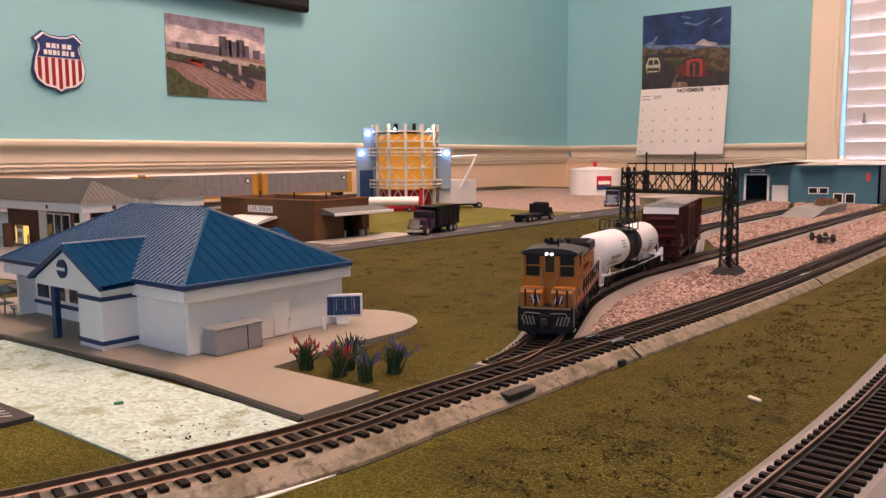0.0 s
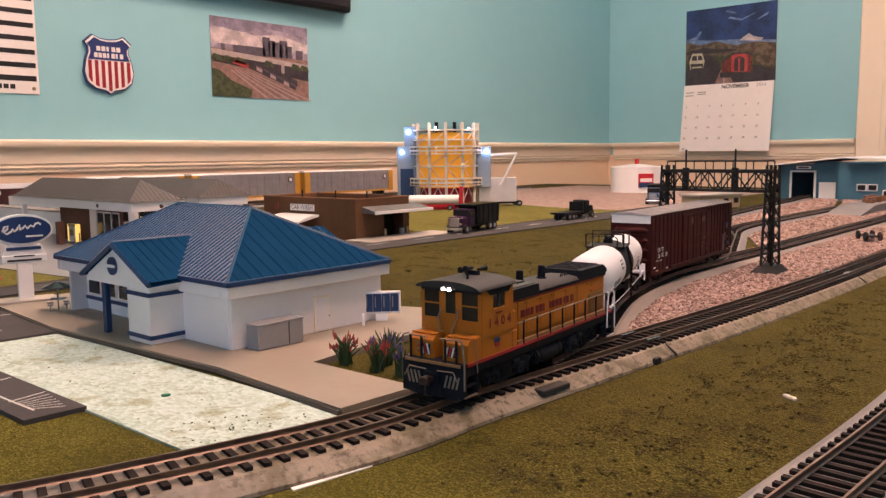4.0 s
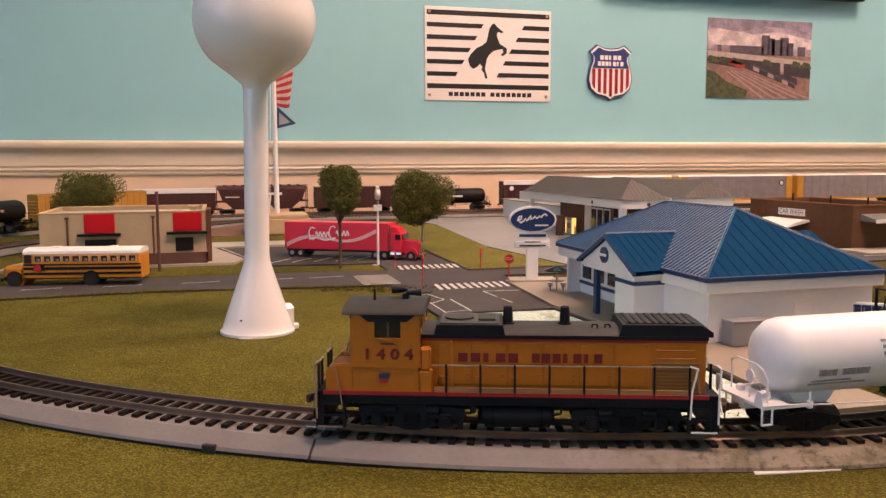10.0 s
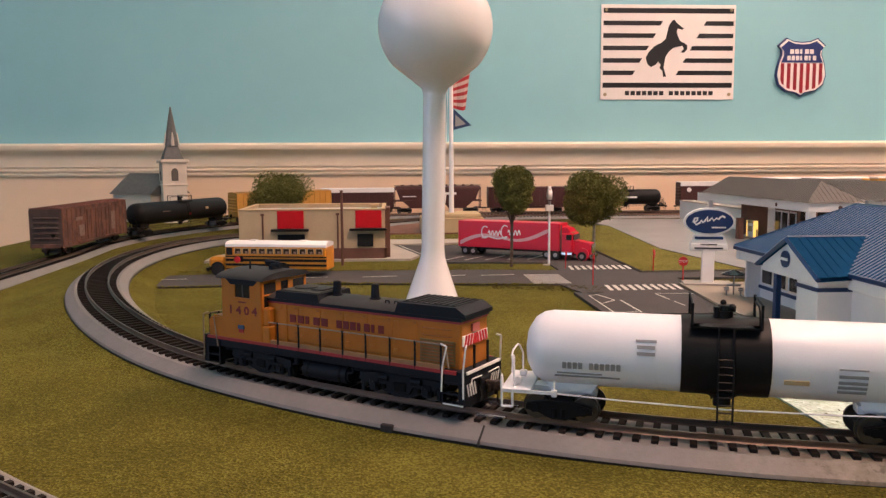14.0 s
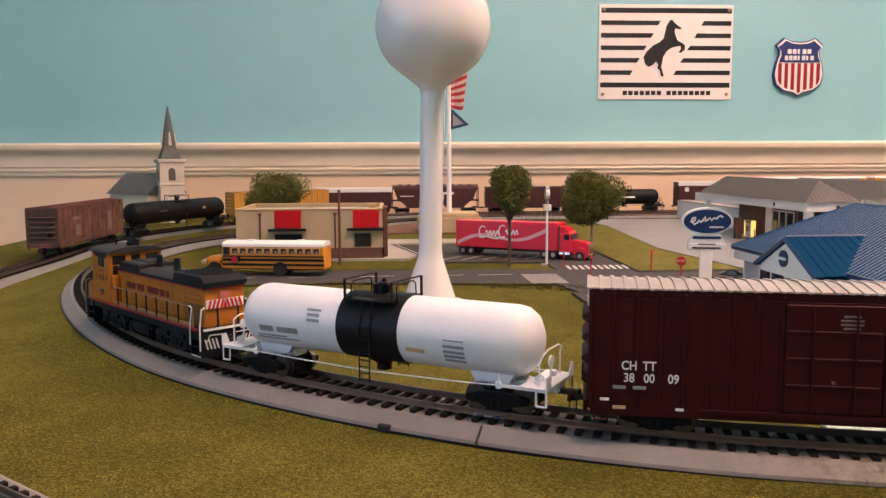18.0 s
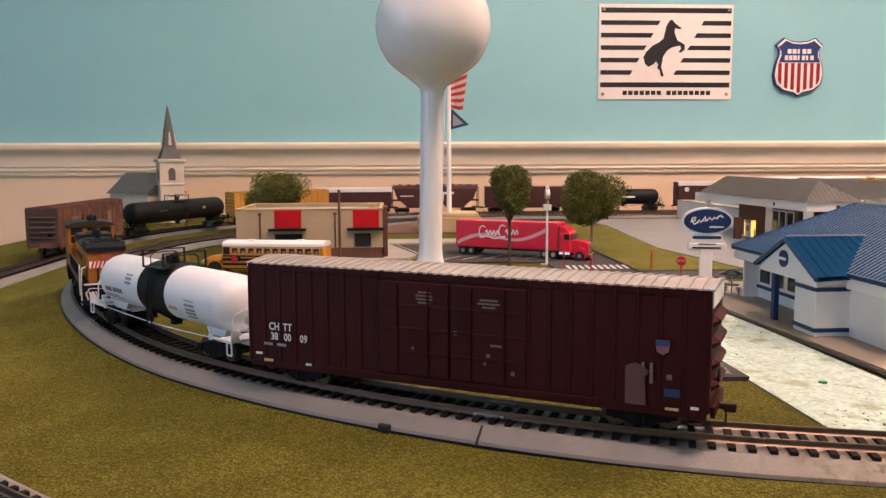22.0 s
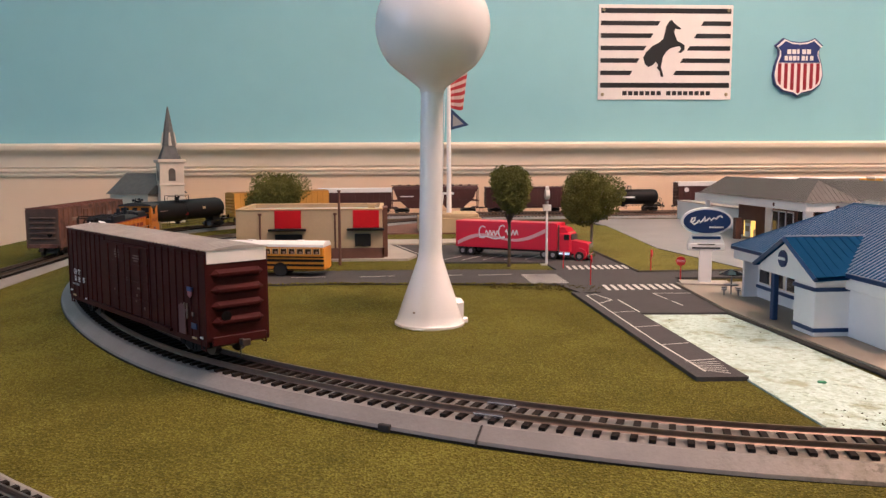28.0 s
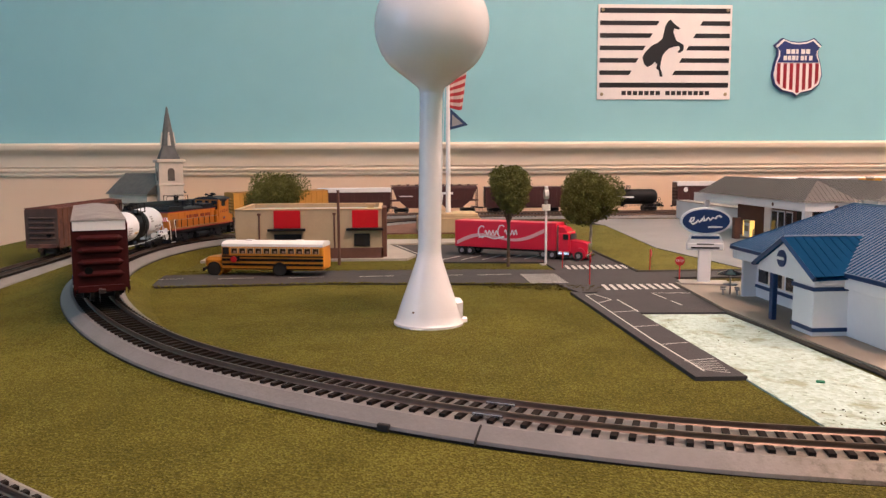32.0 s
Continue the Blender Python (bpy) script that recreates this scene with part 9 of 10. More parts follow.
TIMES = [(0, -0.2150), (2.5, -0.1205), (4.5, -0.0371), (6, 0.0224), (7.5, 0.0884), (9, 0.1493), (11, 0.2315), (13, 0.3153), (14.5, 0.3691), (16.5, 0.4458), (19, 0.5402), (20, 0.5794), (23, 0.7103), (25, 0.7864), (25.5, 0.8060), (27.5, 0.8842), (28, 0.9054), (30, 0.9975), (32, 1.0920)]


def front(t):
    """How far the locomotive's middle has come."""
    return float(np.interp(t, [a for a, b in TIMES], [b for a, b in TIMES]))


# yellow switcher locomotive
M_LYEL = material("loco_armour_yellow", (0.45, 0.150, 0.010), 0.5, vary=0.08, scale=50, spec=0.3)
M_LGREY = material("loco_grey_roof", (0.027, 0.028, 0.029), 0.6, vary=0.12, scale=80, spec=0.3)
M_LDARK = material("loco_dark_grey", (0.008, 0.010, 0.015), 0.6, vary=0.15, scale=80, spec=0.2)
M_LETTER = plain("red_lettering", (0.17, 0.010, 0.008), 0.6)
M_HEAD = material("headlight_glow", (1, 0.95, 0.8), 0.3, emit=(1.0, 0.9, 0.7), strength=4.5)
M_SILL = material("tan_walkway_edge", (0.30, 0.16, 0.06), 0.6, vary=0.15, scale=90)
M_HRAIL = plain("tarnished_handrail", (0.24, 0.19, 0.14), 0.5)
loco = thing("locomotive", pose(0, 0, 0.009), "yellow and grey switcher locomotive with red sill stripe", "locomotive")
DECK, EAVE = 0.0165, 0.0375                # walkway and hood edge over the rail
M_SRED = plain("sill_red", (0.30, 0.015, 0.018), 0.45)
M_LTOP = material("loco_roof_plate", (0.044, 0.044, 0.040), 0.55, vary=0.15, scale=120, bump=0.1, spec=0.35)
part("frame", G().box(-0.079, -0.0160, 0.0118, 0.075, 0.0160, 0.0163, 0.0004).box(-0.070, -0.0110, 0.0090, 0.066, 0.0110, 0.0120), M_LDARK, loco, "dark frame and walkway")
for s in (-1, 1):
    part("red_stripe", G().box(-0.0765, s * 0.0162 - 0.0006, 0.0158, 0.0725, s * 0.0162 + 0.0006, 0.0173), M_SRED, loco, "red sill stripe")
    part("walkway_edge", G().box(-0.070, s * 0.0160 - 0.0012, 0.0173, 0.0290, s * 0.0160 + 0.0004, 0.0190), M_SILL, loco, "tan walkway edge")
part("hood", G().box(-0.0762, -0.0118, DECK, 0.0345, 0.0118, EAVE, 0.0006), M_LYEL, loco, "yellow engine hood")
part("roof_edge_stripe", G().box(-0.0764, -0.0121, EAVE - 0.0008, 0.0344, 0.0121, EAVE + 0.0002), M_SRED, loco, "red line under the roof")
rf = part("hood_roof", G().prism([(-0.0123, EAVE + 0.0002), (0.0123, EAVE + 0.0002), (0.0123, EAVE + 0.0018), (0.0108, EAVE + 0.0030), (0.0050, EAVE + 0.0040), (-0.0050, EAVE + 0.0040), (-0.0108, EAVE + 0.0030), (-0.0123, EAVE + 0.0018)], -0.0768, 0.0345, "x"), M_LGREY, loco, "grey hood roof", smooth=True)
for s in (-1, 1):
    part("roof_band", G().box(-0.0766, s * 0.0124 - 0.0002, EAVE + 0.0003, 0.0343, s * 0.0124 + 0.0002, EAVE + 0.0017), M_LDARK, rf, "dark roof edge")
rad = part("radiator_top", G().prism([(-0.0785, EAVE + 0.0016), (-0.0425, EAVE + 0.0016), (-0.0440, EAVE + 0.0062), (-0.0740, EAVE + 0.0062), (-0.0785, EAVE + 0.0034)], -0.0124, 0.0124, "y"), M_LDARK, loco, "dark raised radiator housing")
part("radiator_grille", G().box(-0.0725, -0.0100, EAVE + 0.0062, -0.0455, 0.0100, EAVE + 0.0066), M_LGREY, rad, "dark grey roof grille")
for i in range(9):
    part("grille_bar", G().box(-0.0715 + i * 0.0030, -0.0096, EAVE + 0.0065, -0.0705 + i * 0.0030, 0.0096, EAVE + 0.0070), M_LDARK, rad)
fh = part("front_housing", G().prism([(0.0012, EAVE + 0.0016), (0.0290, EAVE + 0.0016), (0.0282, EAVE + 0.0056), (0.0022, EAVE + 0.0056)], -0.0124, 0.0124, "y"), M_LDARK, loco, "dark raised engine housing")
part("housing_plate", G().box(0.0035, -0.0105, EAVE + 0.0056, 0.0270, 0.0105, EAVE + 0.0061, 0.0002), M_LTOP, fh, "grey top plate")
part("roof_fan", G().cyl((0.0195, 0, EAVE + 0.0060), (0.0195, 0, EAVE + 0.0068), 0.0058, n=24), M_LGREY, fh)
part("roof_hatch", G().box(0.0050, -0.0058, EAVE + 0.0060, 0.0118, 0.0058, EAVE + 0.0069, 0.0002), M_LGREY, fh)
for x in (0.0000, -0.0228):
    part("exhaust_stack", G().lathe([(0.0028, EAVE + 0.0030), (0.0027, EAVE + 0.0046), (0.0021, EAVE + 0.0047), (0.0018, EAVE + 0.0108), (0.0013, EAVE + 0.0112)], 12, (x, 0, 0)), M_LDARK, loco, "dark exhaust stack", smooth=True)
for x in (-0.033, -0.038):
    part("lifting_eye", G().rod([(x, 0.006, EAVE + 0.0035), (x, 0.006, EAVE + 0.0050), (x - 0.002, 0.006, EAVE + 0.0050), (x - 0.002, 0.006, EAVE + 0.0035)], 0.0003, 5), M_LDARK, rf)
part("cab_base", G().box(0.0295, -0.0163, DECK, 0.0345, 0.0163, 0.0254, 0.0005).box(0.0345, -0.0163, DECK, 0.0612, 0.0163, 0.0272, 0.0005), M_LYEL, loco, "yellow cab base")
for sy in (-1, 1):
    y0, y1 = sorted((sy * 0.0026, sy * 0.0161))
    nb = part("battery_box", G().prism([(0.0610, DECK), (0.0715, DECK), (0.0715, 0.0252), (0.0697, 0.0270), (0.0610, 0.0274)], y0, y1, "y"), M_LYEL, loco, "yellow nose battery box")
    for k in range(4):
        z = 0.0192 + k * 0.0011
        yb = (y0 + y1) / 2
        part("hatch_stripe", G().prism([(yb - 0.0020, z), (yb + 0.0020, z + 0.0016), (yb + 0.0020, z + 0.0022), (yb - 0.0020, z + 0.0006)], 0.0713, 0.0718, "x"), M_HRAIL if k % 2 else M_SRED, nb)
    part("box_lid", G().box(0.0612, y0 + 0.0004, 0.0272, 0.0690, y1 - 0.0004, 0.0279, 0.0002), M_LYEL, nb)
    panel = part("stripe_panel", G().box(0.0714, min(sy * 0.0042, sy * 0.0094), 0.0190, 0.0718, max(sy * 0.0042, sy * 0.0094), 0.0236), M_LDARK, nb, "dark panel with warning stripes")
    for k in range(3):
        lean = [(sy * (0.0042 + 0.0016 * k), 0.0190), (sy * (0.0050 + 0.0016 * k), 0.0190), (sy * (0.0062 + 0.0016 * k), 0.0236), (sy * (0.0054 + 0.0016 * k), 0.0236)]
        part("warning_stripe", G().prism(lean[::sy], 0.0717, 0.0721, "x"), (M_WHITE, M_RED, M_WHITE)[k], panel)
# cab with window openings
CX0, CX1, CWD2, CZ0, CZ1 = 0.0345, 0.0610, 0.0163, 0.0268, 0.0478
for s in (-1, 1):
    g = G()
    for x0, x1, z0, z1 in ((CX0, CX0 + 0.0072, CZ0, CZ1), (CX1 - 0.0090, CX1, CZ0, CZ1), (CX0 + 0.0072, CX1 - 0.0090, CZ0, 0.0385), (CX0 + 0.0072, CX1 - 0.0090, 0.0452, CZ1)):
        g.box(x0, s * CWD2 - 0.0005, z0, x1, s * CWD2 + 0.0005, z1)
    w = part("cab_side", g, M_LYEL, loco, "yellow cab side")
    part("cab_window", G().box(CX0 + 0.0072, s * CWD2 - 0.0002, 0.0385, CX1 - 0.0090, s * CWD2 + 0.0001, 0.0452), M_DARKWIN, w)
    part("window_post", G().box(CX0 + 0.0118, s * CWD2 - 0.0004, 0.0385, CX0 + 0.0126, s * CWD2 + 0.0005, 0.0452), M_LTOP, w, "grey window post")
    part("window_sill", G().box(CX0 + 0.0066, s * CWD2 - 0.0004, 0.0379, CX1 - 0.0084, s * CWD2 + 0.0010, 0.0386), M_LYEL, w)
    part("window_shade", G().prism([(CX0 + 0.0048, 0.0450), (CX1 - 0.0066, 0.0450), (CX1 - 0.0030, 0.0478), (CX0 + 0.0014, 0.0478)], s * CWD2 - 0.0007, s * CWD2 + 0.0009, "y"), M_LDARK, w, "dark sunshade over the window")
    part("eave_line", G().box(CX0 - 0.0015, s * 0.0168 - 0.0005, 0.0476, CX1 + 0.0030, s * 0.0168 + 0.0005, 0.0484), M_LDARK, w)
for x, f in ((CX1, 1), (CX0, -1)):
    e = part("cab_end", G().box(x - 0.0005, -0.0163, CZ0, x + 0.0005, 0.0163, 0.0338), M_LYEL, loco, "yellow cab end below three windows")
    part("cab_head", G().prism([(-0.0163, 0.0462), (0.0163, 0.0462), (0.0163, 0.0480), (0.009, 0.0500), (-0.009, 0.0500), (-0.0163, 0.0480)], x - 0.0005, x + 0.0006, "x"), M_LYEL if f < 0 else M_LDARK, e, "band over the windows")
    part("cab_door", G().box(x - 0.0007, -0.0030, CZ0 + 0.0012, x + 0.0008, 0.0030, 0.0362), M_LYEL, e)
    for y0, y1 in ((-0.0163, -0.0148), (0.0148, 0.0163), (-0.0062, -0.0028), (0.0028, 0.0062)):
        part("cab_pillar", G().box(x - 0.0005, y0, 0.0338, x + 0.0005, y1, 0.0462), M_LYEL, e)
    for y0, y1, z0 in ((-0.0148, -0.0062, 0.0338), (-0.0028, 0.0028, 0.0362), (0.0062, 0.0148, 0.0338)):
        w = part("end_window", G().box(x - 0.0002, y0, z0, x + 0.0002, y1, 0.0462), M_DARKWIN, e)
        if z0 < 0.035:
            part("sash_bar", G().box(x - 0.0006, y0, 0.0400, x + 0.0006, y1, 0.0407), M_LYEL, w)
arcp = [(0.0176 * math.cos(radians(a)), 0.0478 + 0.0036 * math.sin(radians(a))) for a in range(0, 181, 12)]
part("cab_roof", G().prism(arcp, CX0 - 0.002, CX1 + 0.0035, "x"), M_LGREY, loco, "grey curved cab roof", smooth=True)
part("cab_floor", G().box(CX0, -CWD2, 0.0275, CX1, CWD2, 0.0283), M_LDARK, loco)
hl = part("headlight_box", G().box(CX1, -0.0034, 0.0462, CX1 + 0.0030, 0.0034, 0.0494, 0.0006), M_LDARK, loco, "dark headlight housing")
for y in (-0.0016, 0.0016):
    part("headlight", G().cyl((CX1 + 0.0026, y, 0.0478), (CX1 + 0.0042, y, 0.0478), 0.0009, n=12), M_HEAD, hl, "lit twin headlight")
hn = part("horn", G().box(0.0400, -0.0050, 0.0505, 0.0425, 0.0020, 0.0535), M_LDARK, loco, "roof horn cluster")
for y, z, d in ((-0.0045, 0.0540, 1), (-0.0015, 0.0548, 1), (0.0015, 0.0540, -1)):
    part("horn_trumpet", G().cyl((0.0410, y, z), (0.0410 + d * 0.0062, y, z), 0.0006, 0.0015, 10), M_LDARK, hn)
part("antenna", G().cyl((0.0535, 0.004, 0.0510), (0.0535, 0.004, 0.0558), 0.0006, 0.0004, 6), M_LDARK, loco)
# steps, pilots and rails
for s, xe in ((1, 0.0755), (-1, -0.0805)):
    pl_ = part("pilot", G().prism([(-0.0162, 0.0030), (-0.0120, 0.0014), (0.0120, 0.0014), (0.0162, 0.0030), (0.0162, DECK), (-0.0162, DECK)], min(xe, xe - s * 0.003), max(xe, xe - s * 0.003), "x"), M_LDARK, loco, "dark pilot plate")
    part("buffer_pocket", G().box(min(xe, xe + s * 0.0014), -0.0040, 0.0070, max(xe, xe + s * 0.0014), 0.0040, 0.0125, 0.0004), M_LDARK, pl_)
    part("end_deck", G().box(min(xe, xe - s * 0.012), -0.0162, DECK - 0.0016, max(xe, xe - s * 0.012), 0.0162, DECK + 0.0006), M_LDARK, loco)
    part("deck_edge", G().box(min(xe, xe + s * 0.0008), -0.0150, DECK - 0.0004, max(xe, xe + s * 0.0008), 0.0150, DECK + 0.0008), M_SILL if s > 0 else M_WHITE, loco, "pale deck edge")
    for sy in (-1, 1):
        stp = part("step", G().box(min(xe - s * 0.0005, xe - s * 0.0105), sy * 0.0150 - 0.0016, 0.0022, max(xe - s * 0.0005, xe - s * 0.0105), sy * 0.0150 + 0.0016, 0.0032), M_LDARK, loco, "dark corner steps")
        for z in (0.0068, 0.0114):
            part("tread", G().box(min(xe - s * 0.0005, xe - s * 0.0105), sy * 0.0146 - 0.0016, z, max(xe - s * 0.0005, xe - s * 0.0105), sy * 0.0146 + 0.0016, z + 0.0008), M_LDARK, stp)
        for x in (xe - s * 0.0003, xe - s * 0.0110):
            part("step_side", G().box(x - 0.0004, sy * 0.0150 - 0.0018, 0.0022, x + 0.0004, sy * 0.0150 + 0.0014, DECK), M_LDARK, stp)
        part("step_edge", G().box(min(xe - s * 0.0005, xe - s * 0.0105), sy * 0.0166 - 0.0002, 0.0024, max(xe - s * 0.0005, xe - s * 0.0105), sy * 0.0166 + 0.0002, 0.0031), M_WHITE if s < 0 else M_HRAIL, stp)
        part("corner_rail", G().rod([(xe - s * 0.0003, sy * 0.0168, 0.0060), (xe - s * 0.0003, sy * 0.0168, 0.0180), (xe + s * 0.0004, sy * 0.0160, 0.0276), (xe - s * 0.0006, sy * 0.0135, 0.0284)], 0.00042, 5), M_HRAIL if s > 0 else M_WHITE, stp, "bent corner handrail")
        if s > 0:
            part("step_rail", G().rod([(xe - 0.0105, sy * 0.0170, 0.0120), (xe - 0.0092, sy * 0.0170, 0.0205), (xe - 0.0078, sy * 0.0168, 0.0276)], 0.00030, 5), M_HRAIL, stp, "pale leaning step handrail")
        else:
            part("step_rail", G().rod([(xe + 0.0110, sy * 0.0170, 0.0080), (xe + 0.0105, sy * 0.0170, 0.0190), (xe + 0.0085, sy * 0.0168, 0.0278), (xe + 0.0115, sy * 0.0166, 0.0286)], 0.00040, 5), M_WHITE, stp, "white bent step handrail")
        for k in range(4):
            lean = [(sy * (0.0060 + 0.0021 * k), 0.0062), (sy * (0.0069 + 0.0021 * k), 0.0062), (sy * (0.0084 + 0.0021 * k), 0.0118), (sy * (0.0075 + 0.0021 * k), 0.0118)]
            part("pilot_stripe", G().prism(lean[::sy], min(xe, xe + s * 0.0003), max(xe, xe + s * 0.0003), "x"), M_WHITE if s < 0 else M_HRAIL, pl_)
        part("uncoupling_lever", G().rod([(xe + s * 0.0010, sy * 0.0030, 0.0135), (xe + s * 0.0014, sy * 0.0120, 0.0140), (xe + s * 0.0016, sy * 0.0145, 0.0095)], 0.0003, 4), M_WHITE if s < 0 else M_HRAIL, pl_)
        part("air_hose", G().rod([(xe + s * 0.001, sy * 0.0050, 0.0088), (xe + s * 0.0032, sy * 0.0058, 0.0050), (xe + s * 0.0024, sy * 0.0072, 0.0030)], 0.00055, 5), M_TRUCK, pl_)
    coupler(loco, xe + s * 0.0025, s)
fr = part("front_rail", G().rod([(0.0750, -0.0135, 0.0276), (0.0750, -0.0040, 0.0276)], 0.0004, 5).rod([(0.0750, 0.0040, 0.0276), (0.0750, 0.0135, 0.0276)], 0.0004, 5), M_HRAIL, loco, "front deck handrail")
for y in (-0.0125, -0.0065, 0.0065, 0.0125):
    part("stanchion", G().rod([(0.0750, y, DECK), (0.0750, y, 0.0278)], 0.0006, 5), M_LDARK, fr)
for y in (-0.0060, 0.0060):
    part("rear_stanchion", G().rod([(-0.0795, y, DECK), (-0.0795, y, 0.0272)], 0.0006, 5), M_LDARK, loco)
for sy in (-1, 1):
    part("door_rail", G().rod([(CX1 + 0.0012, sy * 0.0046, 0.0385), (CX1 + 0.0030, sy * 0.0052, 0.0345), (CX1 + 0.0042, sy * 0.0034, 0.0302), (CX1 + 0.0046, sy * 0.0034, 0.0272)], 0.00034, 5), M_HRAIL, loco, "pale curved door handrail")
part("end_stripe_panel", G().box(-0.0769, -0.0108, 0.0268, -0.0760, 0.0108, 0.0314), M_WHITE, loco, "white and red warning panel")
for k in range(-4, 5):
    sl = 0.0014 if k > 0 else -0.0014
    lean = [(k * 0.0024 - 0.0006, 0.0268), (k * 0.0024 + 0.0006, 0.0268), (k * 0.0024 + 0.0006 - sl, 0.0314), (k * 0.0024 - 0.0006 - sl, 0.0314)]
    part("warning_stripe", G().prism(lean if k else [(-0.0012, 0.0268), (0.0012, 0.0268), (0, 0.0310)], -0.0772, -0.0767, "x"), M_RED, loco)
part("number_shield", G().box(-0.0772, -0.003, 0.0322, -0.0760, 0.003, 0.0356), plain("pink_red", (0.5, 0.12, 0.1), 0.5), loco)
M_SPOT = plain("door_fitting", (0.30, 0.10, 0.012), 0.6)
for sy in (-1, 1):
    rl = part("side_rail", G().rod([(0.0300, sy * 0.0164, 0.0278), (-0.0660, sy * 0.0164, 0.0282), (-0.0712, sy * 0.0164, 0.0280), (-0.0730, sy * 0.0166, 0.0180)], 0.00036, 5), M_HRAIL, loco, "thin tarnished handrail")
    for i in range(8):
        x = 0.0241 - i * 0.0133
        part("stanchion", G().rod([(x, sy * 0.0164, 0.0160), (x, sy * 0.0164, 0.0284)], 0.0005, 5), M_LDARK, rl)
    gr = part("end_grille", G().box(-0.0735, sy * 0.0118 - 0.0004, 0.0180, -0.0556, sy * 0.0118 + 0.0004, 0.0288, 0.0002), plain("olive_grille", (0.20, 0.125, 0.03), 0.6), loco, "louvred radiator grille")
    for i in range(7):
        part("louvre", G().box(-0.0728, sy * 0.0122 - 0.0003, 0.0188 + i * 0.0014, -0.0563, sy * 0.0122 + 0.0004, 0.0194 + i * 0.0014), M_SPOT, gr)
    for i in range(6):
        x = -0.0545 + i * 0.0138
        d = part("hood_door", G().box(x, sy * 0.0118 - 0.0003, 0.0192, x + 0.0130, sy * 0.0118 + 0.0003, 0.0362, 0.0002), M_LYEL, loco, "yellow hood door")
        for z in (0.0208, 0.0230, 0.0272, 0.0350):
            part("latch", G().box(x + 0.0010, sy * 0.0121 - 0.0003, z, x + 0.0019, sy * 0.0121 + 0.0004, z + 0.0007), M_SPOT, d)
        for z in (0.0220, 0.0345):
            part("hinge", G().box(x + 0.0104, sy * 0.0121 - 0.0003, z, x + 0.0122, sy * 0.0121 + 0.0005, z + 0.0006), M_LYEL, d)
    for z in (0.0308, 0.0340):
        part("grab_iron", G().rod([(-0.0575, sy * 0.0118, z), (-0.0575, sy * 0.0130, z), (-0.0715, sy * 0.0130, z), (-0.0715, sy * 0.0118, z)], 0.00025, 4), M_SPOT, loco)
    # name in plain blocks, one for each letter
    for x0, x1, n_ in ((0.0196, -0.0050, 5), (-0.0092, -0.0373, 7)):
        pitch = (x0 - x1) / n_
        for k in range(n_):
            x = x0 - k * pitch
            wide = pitch * (0.42 if (n_, k) in ((5, 2), (7, 3), (7, 5)) else 0.76)
            part("name_block", G().box(x - wide, sy * 0.0122 - 0.0002, 0.0284, x, sy * 0.0122 + 0.0003, 0.0321), M_LETTER, loco)
    nm = part("road_number", text_mesh("1 4 0 4", 0.0058, M_LETTER, squeeze=1.20, bold=0.00022), M_LETTER, loco, "red road number", m=pose(CX0 + 0.0122, sy * (CWD2 + 0.0007), 0.0320, 90, 0, 180 if sy > 0 else 0))
    part("initials_bar", G().box(CX0 + 0.0098, sy * CWD2 - 0.0003, 0.0360, CX0 + 0.0150, sy * CWD2 + 0.0008, 0.0367), M_LETTER, loco)
    part("nose_emblem", G().box(0.0464, sy * 0.0165 - 0.0003, 0.0226, 0.0504, sy * 0.0165 + 0.0004, 0.0246), M_NAVY, loco, "small blue emblem")
    part("emblem_foot", G().box(0.0468, sy * 0.0165 - 0.0003, 0.0208, 0.0500, sy * 0.0165 + 0.0003, 0.0226), M_FLAGR, loco, "faded red lower emblem")
    part("side_box", G().box(0.0302, sy * 0.0135 - 0.0024, 0.0254, 0.0344, sy * 0.0135 + 0.0024, 0.0346, 0.0008), M_LYEL, loco, "yellow side cabinet")
    part("hood_post", G().box(0.0215, sy * 0.0120 - 0.0006, 0.0172, 0.0228, sy * 0.0120 + 0.0007, 0.0366, 0.0002), M_LYEL, loco)
part("fuel_tank", G().box(-0.0185, -0.0100, 0.0022, 0.0120, 0.0100, 0.0118, 0.002), M_LDARK, loco, "dark fuel tank")
for sy in (-1, 1):
    ar_ = part("air_reservoir", G().cyl((-0.0165, sy * 0.0118, 0.0068), (0.0092, sy * 0.0118, 0.0068), 0.0044, n=20).cyl((-0.0175, sy * 0.0118, 0.0068), (0.0102, sy * 0.0118, 0.0068), 0.0034, n=20), M_LDARK, loco, "dark air reservoir", smooth=True)
    for x in (-0.0130, 0.0060):
        part("strap", G().cyl((x - 0.0005, sy * 0.0118, 0.0068), (x + 0.0005, sy * 0.0118, 0.0068), 0.0046, n=20), M_TRUCK, ar_)
    part("sill_bracket", G().box(0.0125, sy * 0.0140 - 0.0014, 0.0085, 0.0150, sy * 0.0140 + 0.0014, 0.0120, 0.0004), M_LDARK, loco)
    for x in (-0.0700, -0.0205, 0.0135):
        part("pipe_drop", G().rod([(x, sy * 0.0150, 0.0120), (x, sy * 0.0150, 0.0090), (x + 0.004, sy * 0.0145, 0.0082)], 0.0005, 5), M_LDARK, loco)


